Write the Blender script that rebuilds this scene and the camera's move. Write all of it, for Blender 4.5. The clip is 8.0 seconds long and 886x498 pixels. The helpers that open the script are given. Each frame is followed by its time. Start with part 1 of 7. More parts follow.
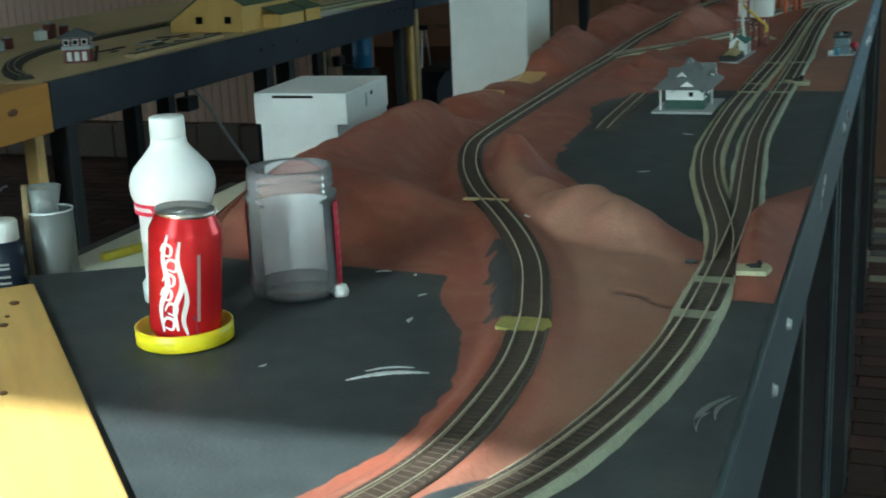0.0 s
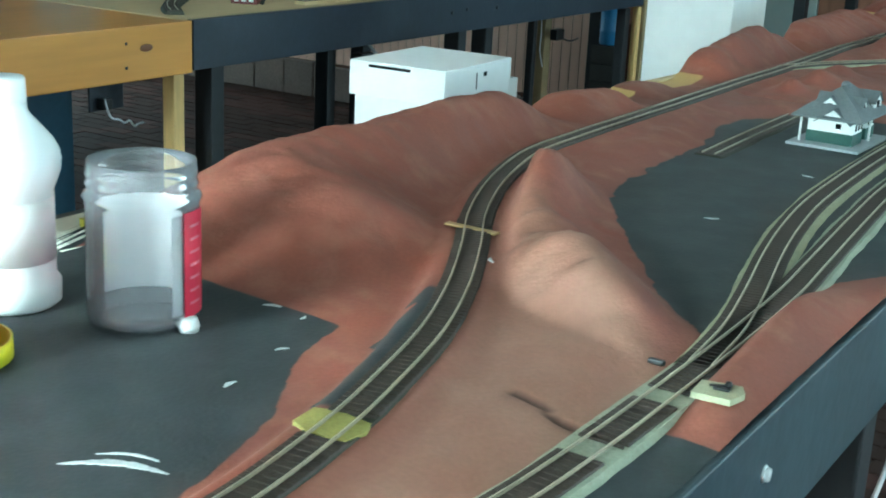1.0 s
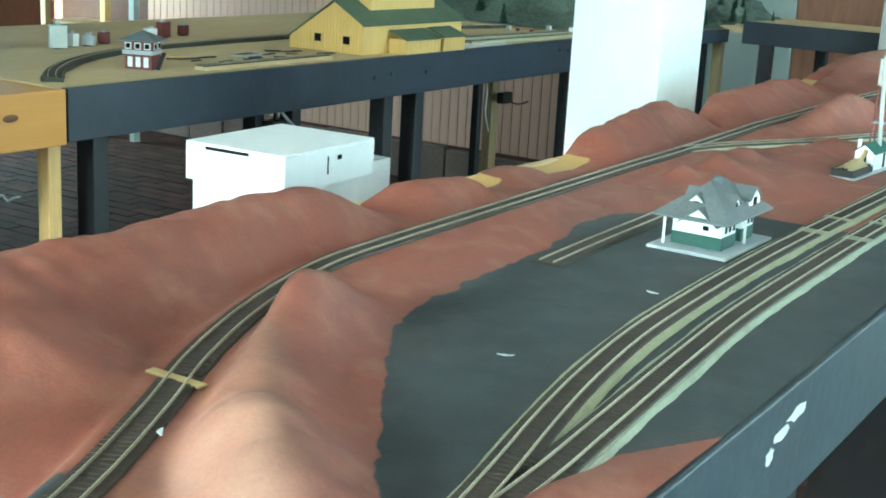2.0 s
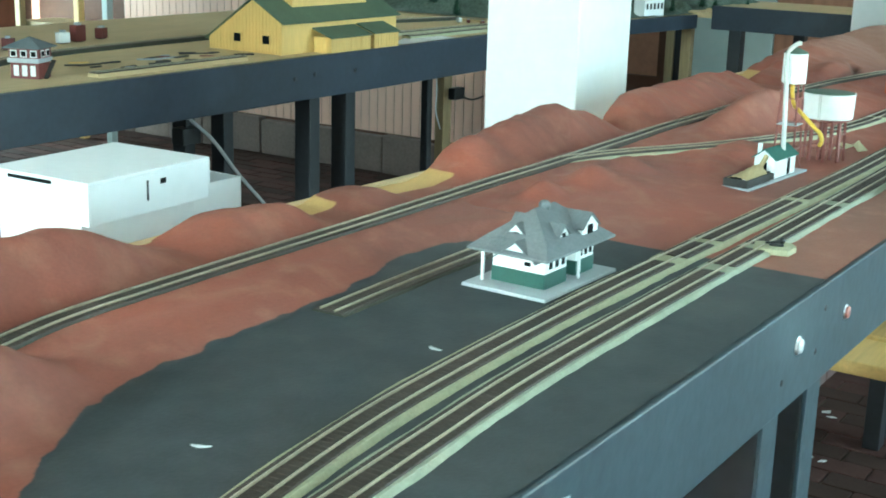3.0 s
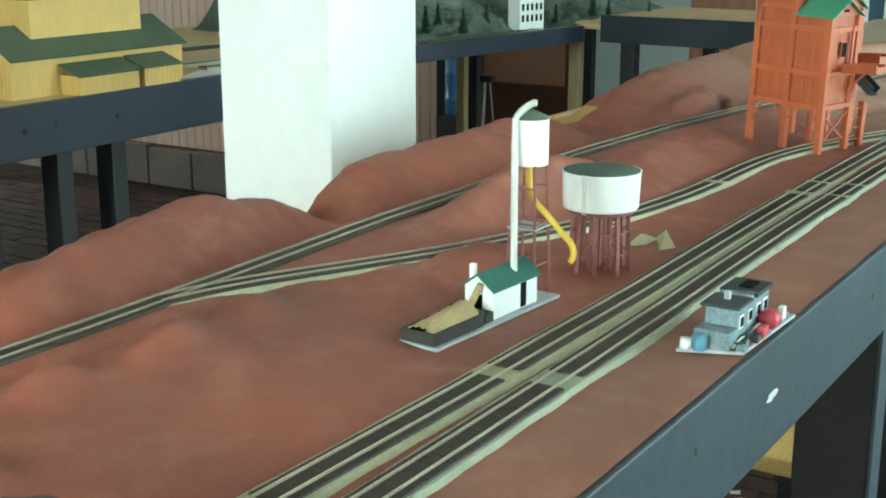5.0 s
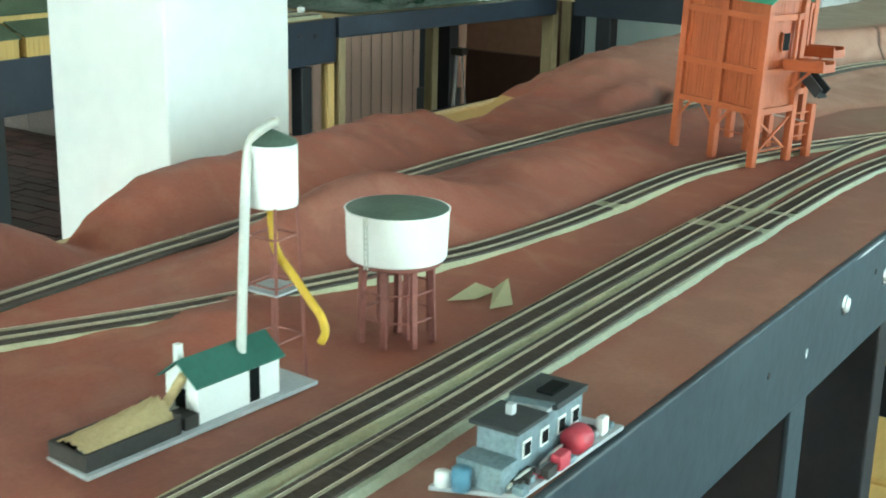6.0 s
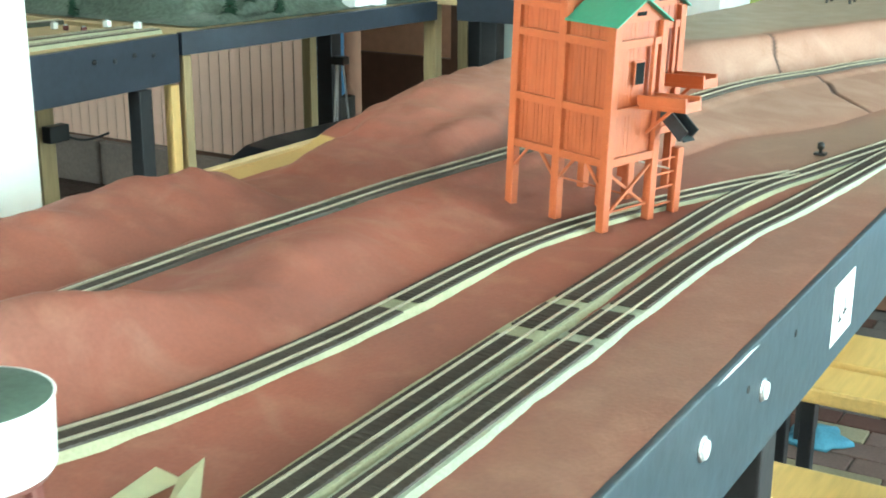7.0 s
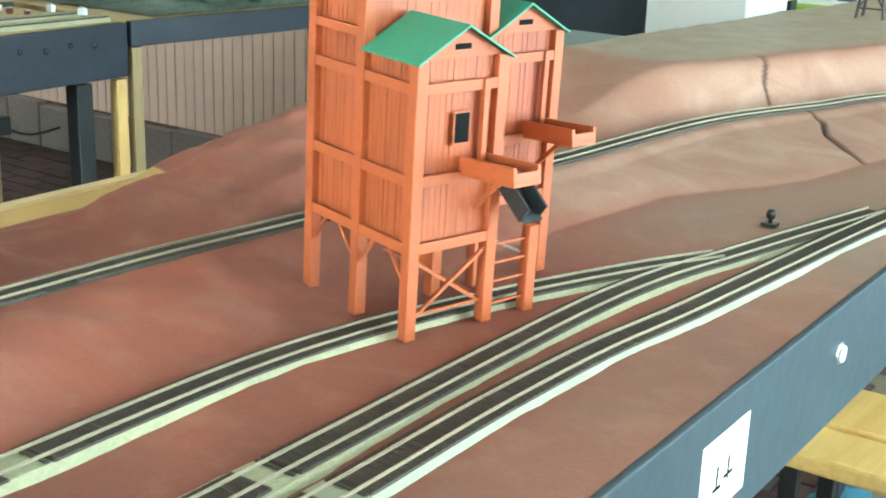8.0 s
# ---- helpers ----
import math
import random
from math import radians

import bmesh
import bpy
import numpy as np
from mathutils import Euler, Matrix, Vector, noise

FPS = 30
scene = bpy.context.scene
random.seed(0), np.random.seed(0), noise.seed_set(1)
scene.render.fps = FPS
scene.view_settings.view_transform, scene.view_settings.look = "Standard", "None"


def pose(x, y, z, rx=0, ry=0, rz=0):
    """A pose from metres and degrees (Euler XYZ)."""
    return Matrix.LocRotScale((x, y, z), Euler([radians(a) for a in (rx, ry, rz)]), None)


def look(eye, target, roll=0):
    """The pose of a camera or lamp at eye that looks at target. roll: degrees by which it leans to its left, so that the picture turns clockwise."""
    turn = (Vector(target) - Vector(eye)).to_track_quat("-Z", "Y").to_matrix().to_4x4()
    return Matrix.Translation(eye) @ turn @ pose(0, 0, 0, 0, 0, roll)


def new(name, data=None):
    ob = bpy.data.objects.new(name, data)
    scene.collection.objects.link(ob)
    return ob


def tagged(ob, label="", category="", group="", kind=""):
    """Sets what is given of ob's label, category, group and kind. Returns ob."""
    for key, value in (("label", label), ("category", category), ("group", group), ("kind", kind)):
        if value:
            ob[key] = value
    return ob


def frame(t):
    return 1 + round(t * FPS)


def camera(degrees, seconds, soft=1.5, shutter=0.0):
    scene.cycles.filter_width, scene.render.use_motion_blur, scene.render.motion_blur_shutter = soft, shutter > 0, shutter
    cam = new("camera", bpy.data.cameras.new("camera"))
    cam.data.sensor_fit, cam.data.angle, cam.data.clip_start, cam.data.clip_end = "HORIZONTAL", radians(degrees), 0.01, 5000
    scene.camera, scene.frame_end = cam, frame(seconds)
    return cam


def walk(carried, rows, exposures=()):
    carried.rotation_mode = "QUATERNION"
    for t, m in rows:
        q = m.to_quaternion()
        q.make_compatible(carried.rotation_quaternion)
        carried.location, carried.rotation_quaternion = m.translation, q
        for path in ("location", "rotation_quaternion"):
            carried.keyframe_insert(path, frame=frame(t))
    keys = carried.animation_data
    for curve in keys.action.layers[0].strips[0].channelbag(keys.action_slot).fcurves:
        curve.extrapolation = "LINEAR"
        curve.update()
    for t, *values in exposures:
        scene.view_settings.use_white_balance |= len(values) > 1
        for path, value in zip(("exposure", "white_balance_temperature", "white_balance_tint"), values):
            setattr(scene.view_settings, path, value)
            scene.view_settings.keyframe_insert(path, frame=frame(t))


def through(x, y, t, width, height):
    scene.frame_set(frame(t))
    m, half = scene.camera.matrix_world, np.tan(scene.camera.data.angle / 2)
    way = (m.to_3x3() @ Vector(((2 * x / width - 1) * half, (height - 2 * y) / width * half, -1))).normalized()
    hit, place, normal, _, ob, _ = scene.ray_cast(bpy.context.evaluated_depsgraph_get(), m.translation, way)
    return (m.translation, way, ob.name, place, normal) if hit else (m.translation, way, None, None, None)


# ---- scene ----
cam = camera(38.0, 8.0, soft=1.8, shutter=0.15)
PATH = [
    (0, (0.092, 0.425, 1.577), (-0.568, 2.239, 1.053), -2.5),
    (0.5, (0.149, 0.65, 1.566), (-0.777, 2.338, 1.022), -0.0),
    (1, (0.23, 0.816, 1.56), (-0.791, 2.439, 0.989), 2.9),
    (1.5, (0.265, 0.975, 1.555), (-0.782, 2.603, 1.051), 2.5),
    (1.7, (0.274, 1.042, 1.566), (-0.765, 2.68, 1.078), 3.5),
    (2.8, (0.351, 1.366, 1.592), (-0.701, 2.984, 1.066), 1.4),
    (3, (0.374, 1.435, 1.594), (-0.691, 3.048, 1.079), 1.6),
    (3.5, (0.397, 1.608, 1.586), (-0.672, 3.215, 1.062), 0.4),
    (3.9, (0.364, 1.771, 1.579), (-0.671, 3.4, 1.053), -0.4),
    (4, (0.353, 1.822, 1.585), (-0.672, 3.458, 1.066), 0.2),
    (4.2, (0.332, 1.91, 1.591), (-0.679, 3.565, 1.1), -0.1),
    (5.3, (0.325, 2.351, 1.588), (-0.732, 3.966, 1.06), 0.7),
    (5.5, (0.335, 2.434, 1.595), (-0.736, 4.032, 1.05), 1.7),
    (6, (0.326, 2.627, 1.58), (-0.728, 4.231, 1.017), 1.3),
    (6.5, (0.278, 2.85, 1.582), (-0.744, 4.472, 1.014), 0.7),
    (7, (0.264, 3.018, 1.581), (-0.704, 4.672, 1.01), 0.2),
    (7.5, (0.285, 3.244, 1.582), (-0.769, 4.85, 1.025), 0.6),
    (8, (0.295, 3.455, 1.577), (-0.787, 5.028, 0.979), 1.9),
]
EXPOSURES = [(0.0, 1.95, 5400, -7), (0.5, 2.62, 5100, -8), (1.0, 3.3, 5100, -8), (1.5, 3.95, 5300, -8), (3.0, 4.0, 5300, -8), (4.0, 3.84, 5650, -5), (5.5, 3.74, 5900, -4), (6.5, 3.74, 5800, -7), (7.0, 4.6, 5900, -3), (8.0, 4.54, 5850, 0)]
walk(cam, [(t, look(eye, target, roll)) for t, eye, target, roll in PATH], EXPOSURES)

# ---------------------------------------------------------------- light
SUN_EL, SUN_AZ = 28.2, 194.4          # degrees; azimuth clockwise from +y
world = bpy.data.worlds.new("world")
scene.world = world
world.use_nodes = True
wn = world.node_tree.nodes
sky = wn.new("ShaderNodeTexSky")
sky.sky_type = "NISHITA"
sky.sun_disc = False
sky.sun_elevation = radians(SUN_EL)
sky.sun_rotation = radians(SUN_AZ)
world.node_tree.links.new(sky.outputs[0], wn["Background"].inputs[0])
wn["Background"].inputs[1].default_value = 0.05

sun = new("sun", bpy.data.lights.new("sun", "SUN"))
sun.data.energy, sun.data.angle, sun.data.color = 5.0, radians(0.42), (1.0, 0.93, 0.82)
_a, _e = radians(SUN_AZ), radians(SUN_EL)
sun.matrix_world = look((0, 0, 10), Vector((0, 0, 10)) - Vector((math.sin(_a) * math.cos(_e), math.cos(_a) * math.cos(_e), math.sin(_e))))


def window_light(name, at, towards, wide, high, power, colour=(0.84, 1.0, 0.96)):
    """Skylight in a window's opening."""
    lamp = bpy.data.lights.new(name, "AREA")
    lamp.shape, lamp.size, lamp.size_y, lamp.energy, lamp.color = "RECTANGLE", wide, high, power, colour
    ob = new(name, lamp)
    ob.matrix_world = look(at, towards)
    return ob


window_light("skylight_east", (3.35, 5.7, 1.75), (0.0, 5.7, 1.4), 3.4, 2.1, 17)
# added lamp that brightens the back room seen through the doorway
window_light("added_light_back_room", (3.35, 8.6, 1.65), (0.0, 8.6, 1.4), 1.2, 1.8, 26)
# added lamp aimed at the salmon siding to brighten it
window_light("added_light_west", (-7.4, 6.75, 1.1), (-4.2, 7.4, 0.9), 1.1, 1.3, 2.8)
window_light("skylight_south", (-1.13, -1.40, 2.1), (-0.45, 1.50, 1.45), 0.8, 1.2, 7.0)
# added fill lamp that softens the light on the near hills
window_light("added_light_south_east", (2.17, -1.40, 1.75), (-0.3, 1.8, 1.3), 1.6, 1.6, 3.0)

# ---------------------------------------------------------------- materials
def material(name, colour, rough=0.6, metal=0.0, vary=0.12, scale=30.0, bump=0.15, spots=None, spec=0.5, stretch=None):
    """A surface with variation at two scales: fine grain and broad blotches; spots: a second colour for stains or wear."""
    m = bpy.data.materials.new(name)
    m.use_nodes = True
    n, l = m.node_tree.nodes, m.node_tree.links
    b = n["Principled BSDF"]
    b.inputs["Roughness"].default_value, b.inputs["Metallic"].default_value = rough, metal
    b.inputs["Specular IOR Level"].default_value = spec
    co = n.new("ShaderNodeTexCoord")
    src = co.outputs["Object"]
    if stretch:
        mp = n.new("ShaderNodeMapping")
        mp.inputs["Scale"].default_value = stretch
        l.new(src, mp.inputs[0])
        src = mp.outputs[0]
    fine, broad = n.new("ShaderNodeTexNoise"), n.new("ShaderNodeTexNoise")
    fine.inputs["Scale"].default_value, fine.inputs["Detail"].default_value = scale * 6, 4
    broad.inputs["Scale"].default_value, broad.inputs["Detail"].default_value = scale * 0.4, 5
    l.new(src, fine.inputs["Vector"])
    l.new(src, broad.inputs["Vector"])
    add = n.new("ShaderNodeMath")
    add.operation = "ADD"
    l.new(fine.outputs[0], add.inputs[0])
    l.new(broad.outputs[0], add.inputs[1])
    rng = n.new("ShaderNodeMapRange")
    rng.inputs[1].default_value, rng.inputs[2].default_value = 0.6, 1.4
    rng.inputs[3].default_value, rng.inputs[4].default_value = 1 - vary, 1 + vary
    l.new(add.outputs[0], rng.inputs[0])
    mul = n.new("ShaderNodeMix")
    mul.data_type, mul.blend_type = "RGBA", "MULTIPLY"
    mul.inputs[0].default_value = 1.0
    mul.inputs[6].default_value = (*colour, 1)
    l.new(rng.outputs[0], mul.inputs[7])
    out = mul.outputs[2]
    if spots:
        ramp = n.new("ShaderNodeMapRange")
        ramp.inputs[1].default_value, ramp.inputs[2].default_value = 0.56, 0.72
        l.new(broad.outputs[0], ramp.inputs[0])
        mx = n.new("ShaderNodeMix")
        mx.data_type = "RGBA"
        l.new(ramp.outputs[0], mx.inputs[0])
        l.new(out, mx.inputs[6])
        mx.inputs[7].default_value = (*spots, 1)
        out = mx.outputs[2]
    l.new(out, b.inputs["Base Color"])
    if bump:
        bp = n.new("ShaderNodeBump")
        bp.inputs["Strength"].default_value, bp.inputs["Distance"].default_value = bump, 0.004
        l.new(add.outputs[0], bp.inputs["Height"])
        l.new(bp.outputs[0], b.inputs["Normal"])
    return m


def glassy(name, colour, rough=0.03, ior=1.45):
    m = bpy.data.materials.new(name)
    m.use_nodes = True
    b = m.node_tree.nodes["Principled BSDF"]
    b.inputs["Base Color"].default_value = (*colour, 1)
    b.inputs["Roughness"].default_value, b.inputs["IOR"].default_value = rough, ior
    b.inputs["Transmission Weight"].default_value = 1.0
    return m


def see_through(name, clear, rough, ior=1.5, milk=(0.78, 0.82, 0.82)):
    """Thin clear plastic: mostly passes light straight on, with a glossy coat and a little milkiness."""
    m = bpy.data.materials.new(name)
    m.use_nodes = True
    n, l = m.node_tree.nodes, m.node_tree.links
    b = n["Principled BSDF"]
    b.inputs["Base Color"].default_value = (*milk, 1)
    b.inputs["Roughness"].default_value = rough
    t, x, y, g, f = (n.new("ShaderNode" + k) for k in ("BsdfTransparent", "MixShader", "MixShader", "BsdfGlossy", "Fresnel"))
    g.inputs["Roughness"].default_value, f.inputs["IOR"].default_value = rough * 0.6, ior
    l.new(f.outputs[0], y.inputs[0])
    l.new(t.outputs[0], y.inputs[1])
    l.new(g.outputs[0], y.inputs[2])
    t.inputs[0].default_value = (0.97, 0.98, 0.98, 1)
    x.inputs[0].default_value = clear
    l.new(b.outputs[0], x.inputs[1])
    l.new(y.outputs[0], x.inputs[2])
    l.new(x.outputs[0], n["Material Output"].inputs[0])
    return m


def thin_paper(name, colour, through):
    """Thin paper that lets part of the light through from behind."""
    m = material(name, colour, 0.55, vary=0.05, scale=14, bump=0.02)
    n, l = m.node_tree.nodes, m.node_tree.links
    t, x = n.new("ShaderNodeBsdfTranslucent"), n.new("ShaderNodeMixShader")
    t.inputs[0].default_value = (*colour, 1)
    x.inputs[0].default_value = through
    l.new(n["Principled BSDF"].outputs[0], x.inputs[1])
    l.new(t.outputs[0], x.inputs[2])
    l.new(x.outputs[0], n["Material Output"].inputs[0])
    return m


def scenery_paint():
    """Painted plaster and board: brick red, dark grey-green or tan by the painted regions, with soft brushed edges."""
    m = bpy.data.materials.new("scenery_paint")
    m.use_nodes = True
    n, l = m.node_tree.nodes, m.node_tree.links
    b = n["Principled BSDF"]
    co = n.new("ShaderNodeTexCoord")
    broad, mid, fine = (n.new("ShaderNodeTexNoise") for _ in range(3))
    for tex, s, d in ((broad, 4.0, 4), (mid, 22.0, 6), (fine, 260.0, 3)):
        tex.inputs["Scale"].default_value, tex.inputs["Detail"].default_value = s, d
        l.new(co.outputs["Object"], tex.inputs["Vector"])

    def mixed(a, c, fac):
        x = n.new("ShaderNodeMix")
        x.data_type = "RGBA"
        for v, k in ((a, 6), (c, 7)):
            if isinstance(v, tuple):
                x.inputs[k].default_value = (*v, 1)
            else:
                l.new(v, x.inputs[k])
        if isinstance(fac, float):
            x.inputs[0].default_value = fac
        else:
            l.new(fac, x.inputs[0])
        return x.outputs[2]

    def ranged(src, a, c, lo=0.0, hi=1.0):
        r = n.new("ShaderNodeMapRange")
        r.inputs[1].default_value, r.inputs[2].default_value, r.inputs[3].default_value, r.inputs[4].default_value = a, c, lo, hi
        l.new(src, r.inputs[0])
        return r.outputs[0]

    def region(name):
        a = n.new("ShaderNodeAttribute")
        a.attribute_name = name
        s = n.new("ShaderNodeMath")
        s.operation = "MULTIPLY_ADD"
        l.new(mid.outputs[0], s.inputs[0])
        s.inputs[1].default_value = 0.5
        l.new(a.outputs["Fac"], s.inputs[2])
        return ranged(s.outputs[0], 0.65, 0.85)

    red = mixed(RED_A, RED_B, ranged(broad.outputs[0], 0.35, 0.65))
    red = mixed(red, RED_C, ranged(mid.outputs[0], 0.52, 0.70, 0.0, 0.6))
    worn = n.new("ShaderNodeTexNoise")
    worn.inputs["Scale"].default_value, worn.inputs["Detail"].default_value, worn.inputs["Distortion"].default_value = 9.0, 7, 1.5
    l.new(co.outputs["Object"], worn.inputs["Vector"])
    red = mixed(red, PALE_RUB, ranged(worn.outputs[0], 0.57, 0.74, 0.0, 0.30))
    tan = mixed(TAN_A, TAN_B, ranged(mid.outputs[0], 0.4, 0.65))
    tan = mixed(tan, PALE_TAN, ranged(worn.outputs[0], 0.56, 0.72, 0.0, 0.28))
    black = mixed(BLACK_A, BLACK_B, ranged(mid.outputs[0], 0.4, 0.7))
    black = mixed(black, BLACK_C, ranged(broad.outputs[0], 0.6, 0.75, 0.0, 0.6))
    soft_tan = n.new("ShaderNodeAttribute")
    soft_tan.attribute_name = "tan"
    col = mixed(red, tan, soft_tan.outputs["Fac"])
    for name, tone in (("pink", mixed(PINK_A, PINK_B, ranged(worn.outputs[0], 0.4, 0.65))), ("khaki", mixed(KHAKI_A, KHAKI_B, ranged(mid.outputs[0], 0.4, 0.65)))):
        att = n.new("ShaderNodeAttribute")
        att.attribute_name = name
        col = mixed(col, tone, att.outputs["Fac"])
    col = mixed(col, black, region("black"))
    # the shade inside cracks and cleft, painted as dark brown
    crack_shade = n.new("ShaderNodeAttribute")
    crack_shade.attribute_name = "crack_shade"
    col = mixed(col, (0.055, 0.028, 0.020), crack_shade.outputs["Fac"])
    col = mixed(col, BARE_PLY, region("bare"))
    col = mixed(col, (0.0, 0.0, 0.0), ranged(fine.outputs[0], 0.3, 0.7, 0.12, 0.0))
    l.new(col, b.inputs["Base Color"])
    b.inputs["Roughness"].default_value = 0.62
    b.inputs["Specular IOR Level"].default_value = 0.35
    add = n.new("ShaderNodeMath")
    add.operation = "ADD"
    l.new(mid.outputs[0], add.inputs[0])
    l.new(fine.outputs[0], add.inputs[1])
    bp = n.new("ShaderNodeBump")
    bp.inputs["Strength"].default_value, bp.inputs["Distance"].default_value = 0.13, 0.003
    l.new(add.outputs[0], bp.inputs["Height"])
    l.new(bp.outputs[0], b.inputs["Normal"])
    return m


RED_A, RED_B, RED_C = (0.290, 0.088, 0.055), (0.220, 0.080, 0.057), (0.335, 0.142, 0.094)
PINK_A, PINK_B, KHAKI_A, KHAKI_B = (0.30, 0.160, 0.112), (0.385, 0.235, 0.175), (0.28, 0.215, 0.15), (0.33, 0.26, 0.19)
PALE_RUB, PALE_TAN = (0.36, 0.20, 0.145), (0.42, 0.27, 0.20)
TAN_A, TAN_B = (0.315, 0.182, 0.128), (0.285, 0.150, 0.103)
BLACK_A, BLACK_B, BLACK_C = (0.036, 0.043, 0.047), (0.052, 0.062, 0.066), (0.080, 0.090, 0.090)
BARE_PLY = (0.55, 0.36, 0.13)

SCENERY = scenery_paint()
BLUE_BLACK = material("blue_black_paint", (0.017, 0.023, 0.036), 0.42, vary=0.25, scale=12, bump=0.1, spots=(0.030, 0.040, 0.058))
BLACK_POST = material("black_painted_wood", (0.016, 0.016, 0.018), 0.45, vary=0.3, scale=14, bump=0.1)
GREY_BLUE = material("grey_blue_fascia_paint", (0.041, 0.061, 0.075), 0.38, vary=0.3, scale=10, bump=0.12, spots=(0.068, 0.097, 0.115))
PLY = material("bare_plywood", (0.60, 0.45, 0.24), 0.6, vary=0.15, scale=16, stretch=(1, 0.12, 1))
PINE = material("varnished_pine", (0.56, 0.26, 0.045), 0.35, vary=0.14, scale=9, bump=0.06, stretch=(1, 0.08, 1), spots=(0.46, 0.19, 0.03))
RAW_PINE = material("raw_pine", (0.66, 0.43, 0.16), 0.55, vary=0.2, scale=16, stretch=(1, 1, 0.15))
OLD_PINE = material("weathered_pine_post", (0.30, 0.22, 0.11), 0.65, vary=0.25, scale=16, stretch=(1, 1, 0.1))
WHITE_WALL = material("white_emulsion", (0.86, 0.87, 0.86), 0.6, vary=0.04, scale=6, bump=0.05)
CARD = material("white_cardboard", (0.78, 0.79, 0.80), 0.55, vary=0.04, scale=8, bump=0.03)
PINK_PANEL = material("salmon_siding", (0.80, 0.53, 0.41), 0.6, vary=0.1, scale=5, stretch=(1, 1, 0.1))
BROWN_WALL = material("brown_wall", (0.12, 0.055, 0.032), 0.7, vary=0.25, scale=3)
CEILING = material("ceiling_paint", (0.62, 0.60, 0.56), 0.8, vary=0.08, scale=2)
CORK = material("pale_cork_roadbed", (0.41, 0.40, 0.26), 0.8, vary=0.22, scale=60, bump=0.3, spots=(0.37, 0.37, 0.24))
CORK_WHITE = material("whitened_cork_roadbed", (0.36, 0.38, 0.285), 0.8, vary=0.2, scale=60, bump=0.3, spots=(0.30, 0.32, 0.23))
CORK_DARK = material("dark_stained_roadbed", (0.045, 0.045, 0.03), 0.8, vary=0.3, scale=60, bump=0.3)
TIES = material("brown_tie_strip", (0.046, 0.032, 0.023), 0.6, vary=0.3, scale=80, bump=0.2)
RAIL = material("nickel_silver_rail", (0.72, 0.66, 0.53), 0.40, 0.8, vary=0.12, scale=60, bump=0.02)
RAIL_SIDE = material("tarnished_rail_side", (0.33, 0.29, 0.21), 0.5, 0.4, vary=0.2, scale=60, bump=0.02)
STEEL = material("brushed_aluminium", (0.80, 0.81, 0.82), 0.28, 1.0, vary=0.05, scale=40, bump=0.02)


# ---------------------------------------------------------------- building blocks
def box_into(bm, lo, hi, bevel=0.0):
    """An upright box between two corners, with its edges rounded off."""
    made = bmesh.ops.create_cube(bm, size=1.0)
    vs = made["verts"]
    for v in vs:
        for k in range(3):
            v.co[k] = lo[k] + (v.co[k] + 0.5) * (hi[k] - lo[k])
    if bevel:
        es = list({e for v in vs for e in v.link_edges})
        bmesh.ops.bevel(bm, geom=es, offset=bevel, segments=2, profile=0.6, affect="EDGES", clamp_overlap=True)
    return bm


def boxed(lo, hi, bevel=0.0):
    return box_into(bmesh.new(), lo, hi, bevel)


def lathe(profile, steps=40, closed=False):
    """A turned body from (radius, height) pairs."""
    bm = bmesh.new()
    rings = []
    for r, z in profile:
        if r < 1e-6:
            rings.append([bm.verts.new((0, 0, z))])
        else:
            rings.append([bm.verts.new((r * math.cos(2 * math.pi * k / steps), r * math.sin(2 * math.pi * k / steps), z)) for k in range(steps)])
    for a, b in zip(rings, rings[1:]):
        for k in range(steps):
            j = (k + 1) % steps
            if len(a) == 1 and len(b) == 1:
                continue
            if len(a) == 1:
                bm.faces.new((a[0], b[j], b[k]))
            elif len(b) == 1:
                bm.faces.new((a[k], a[j], b[0]))
            else:
                bm.faces.new((a[k], a[j], b[j], b[k]))
    bmesh.ops.recalc_face_normals(bm, faces=bm.faces)
    for f in bm.faces:
        f.smooth = True
    return bm


def bar_into(bm, a, b, w, d=None, up=(0, 0, 1)):
    """A square bar from a to b."""
    a, b, d = Vector(a), Vector(b), d or w
    z = (b - a).normalized()
    x = z.cross(Vector(up))
    if x.length < 1e-4:
        x = z.cross(Vector((1, 0, 0)))
    x.normalize()
    y = z.cross(x)
    ring = [[bm.verts.new(p + x * sx * w / 2 + y * sy * d / 2) for sx, sy in ((-1, -1), (1, -1), (1, 1), (-1, 1))] for p in (a, b)]
    for k in range(4):
        j = (k + 1) % 4
        bm.faces.new((ring[0][k], ring[0][j], ring[1][j], ring[1][k]))
    bm.faces.new(ring[0][::-1])
    bm.faces.new(ring[1])
    return bm


def bar(a, b, w, d=None, up=(0, 0, 1)):
    bm = bar_into(bmesh.new(), a, b, w, d, up)
    bmesh.ops.recalc_face_normals(bm, faces=bm.faces)
    return bm


def prism(outline, axis, lo, hi):
    """A flat outline pushed along an axis: outline in the two other axes, in cyclic order."""
    bm = bmesh.new()
    k = "xyz".index(axis)
    rings = []
    for s in (lo, hi):
        ring = []
        for u, v in outline:
            p = [0, 0, 0]
            p[k], p[(k + 1) % 3], p[(k + 2) % 3] = s, u, v
            ring.append(bm.verts.new(p))
        rings.append(ring)
    c = len(outline)
    bm.faces.new(rings[0][::-1])
    bm.faces.new(rings[1])
    for i in range(c):
        j = (i + 1) % c
        bm.faces.new((rings[0][i], rings[0][j], rings[1][j], rings[1][i]))
    bmesh.ops.recalc_face_normals(bm, faces=bm.faces)
    return bm


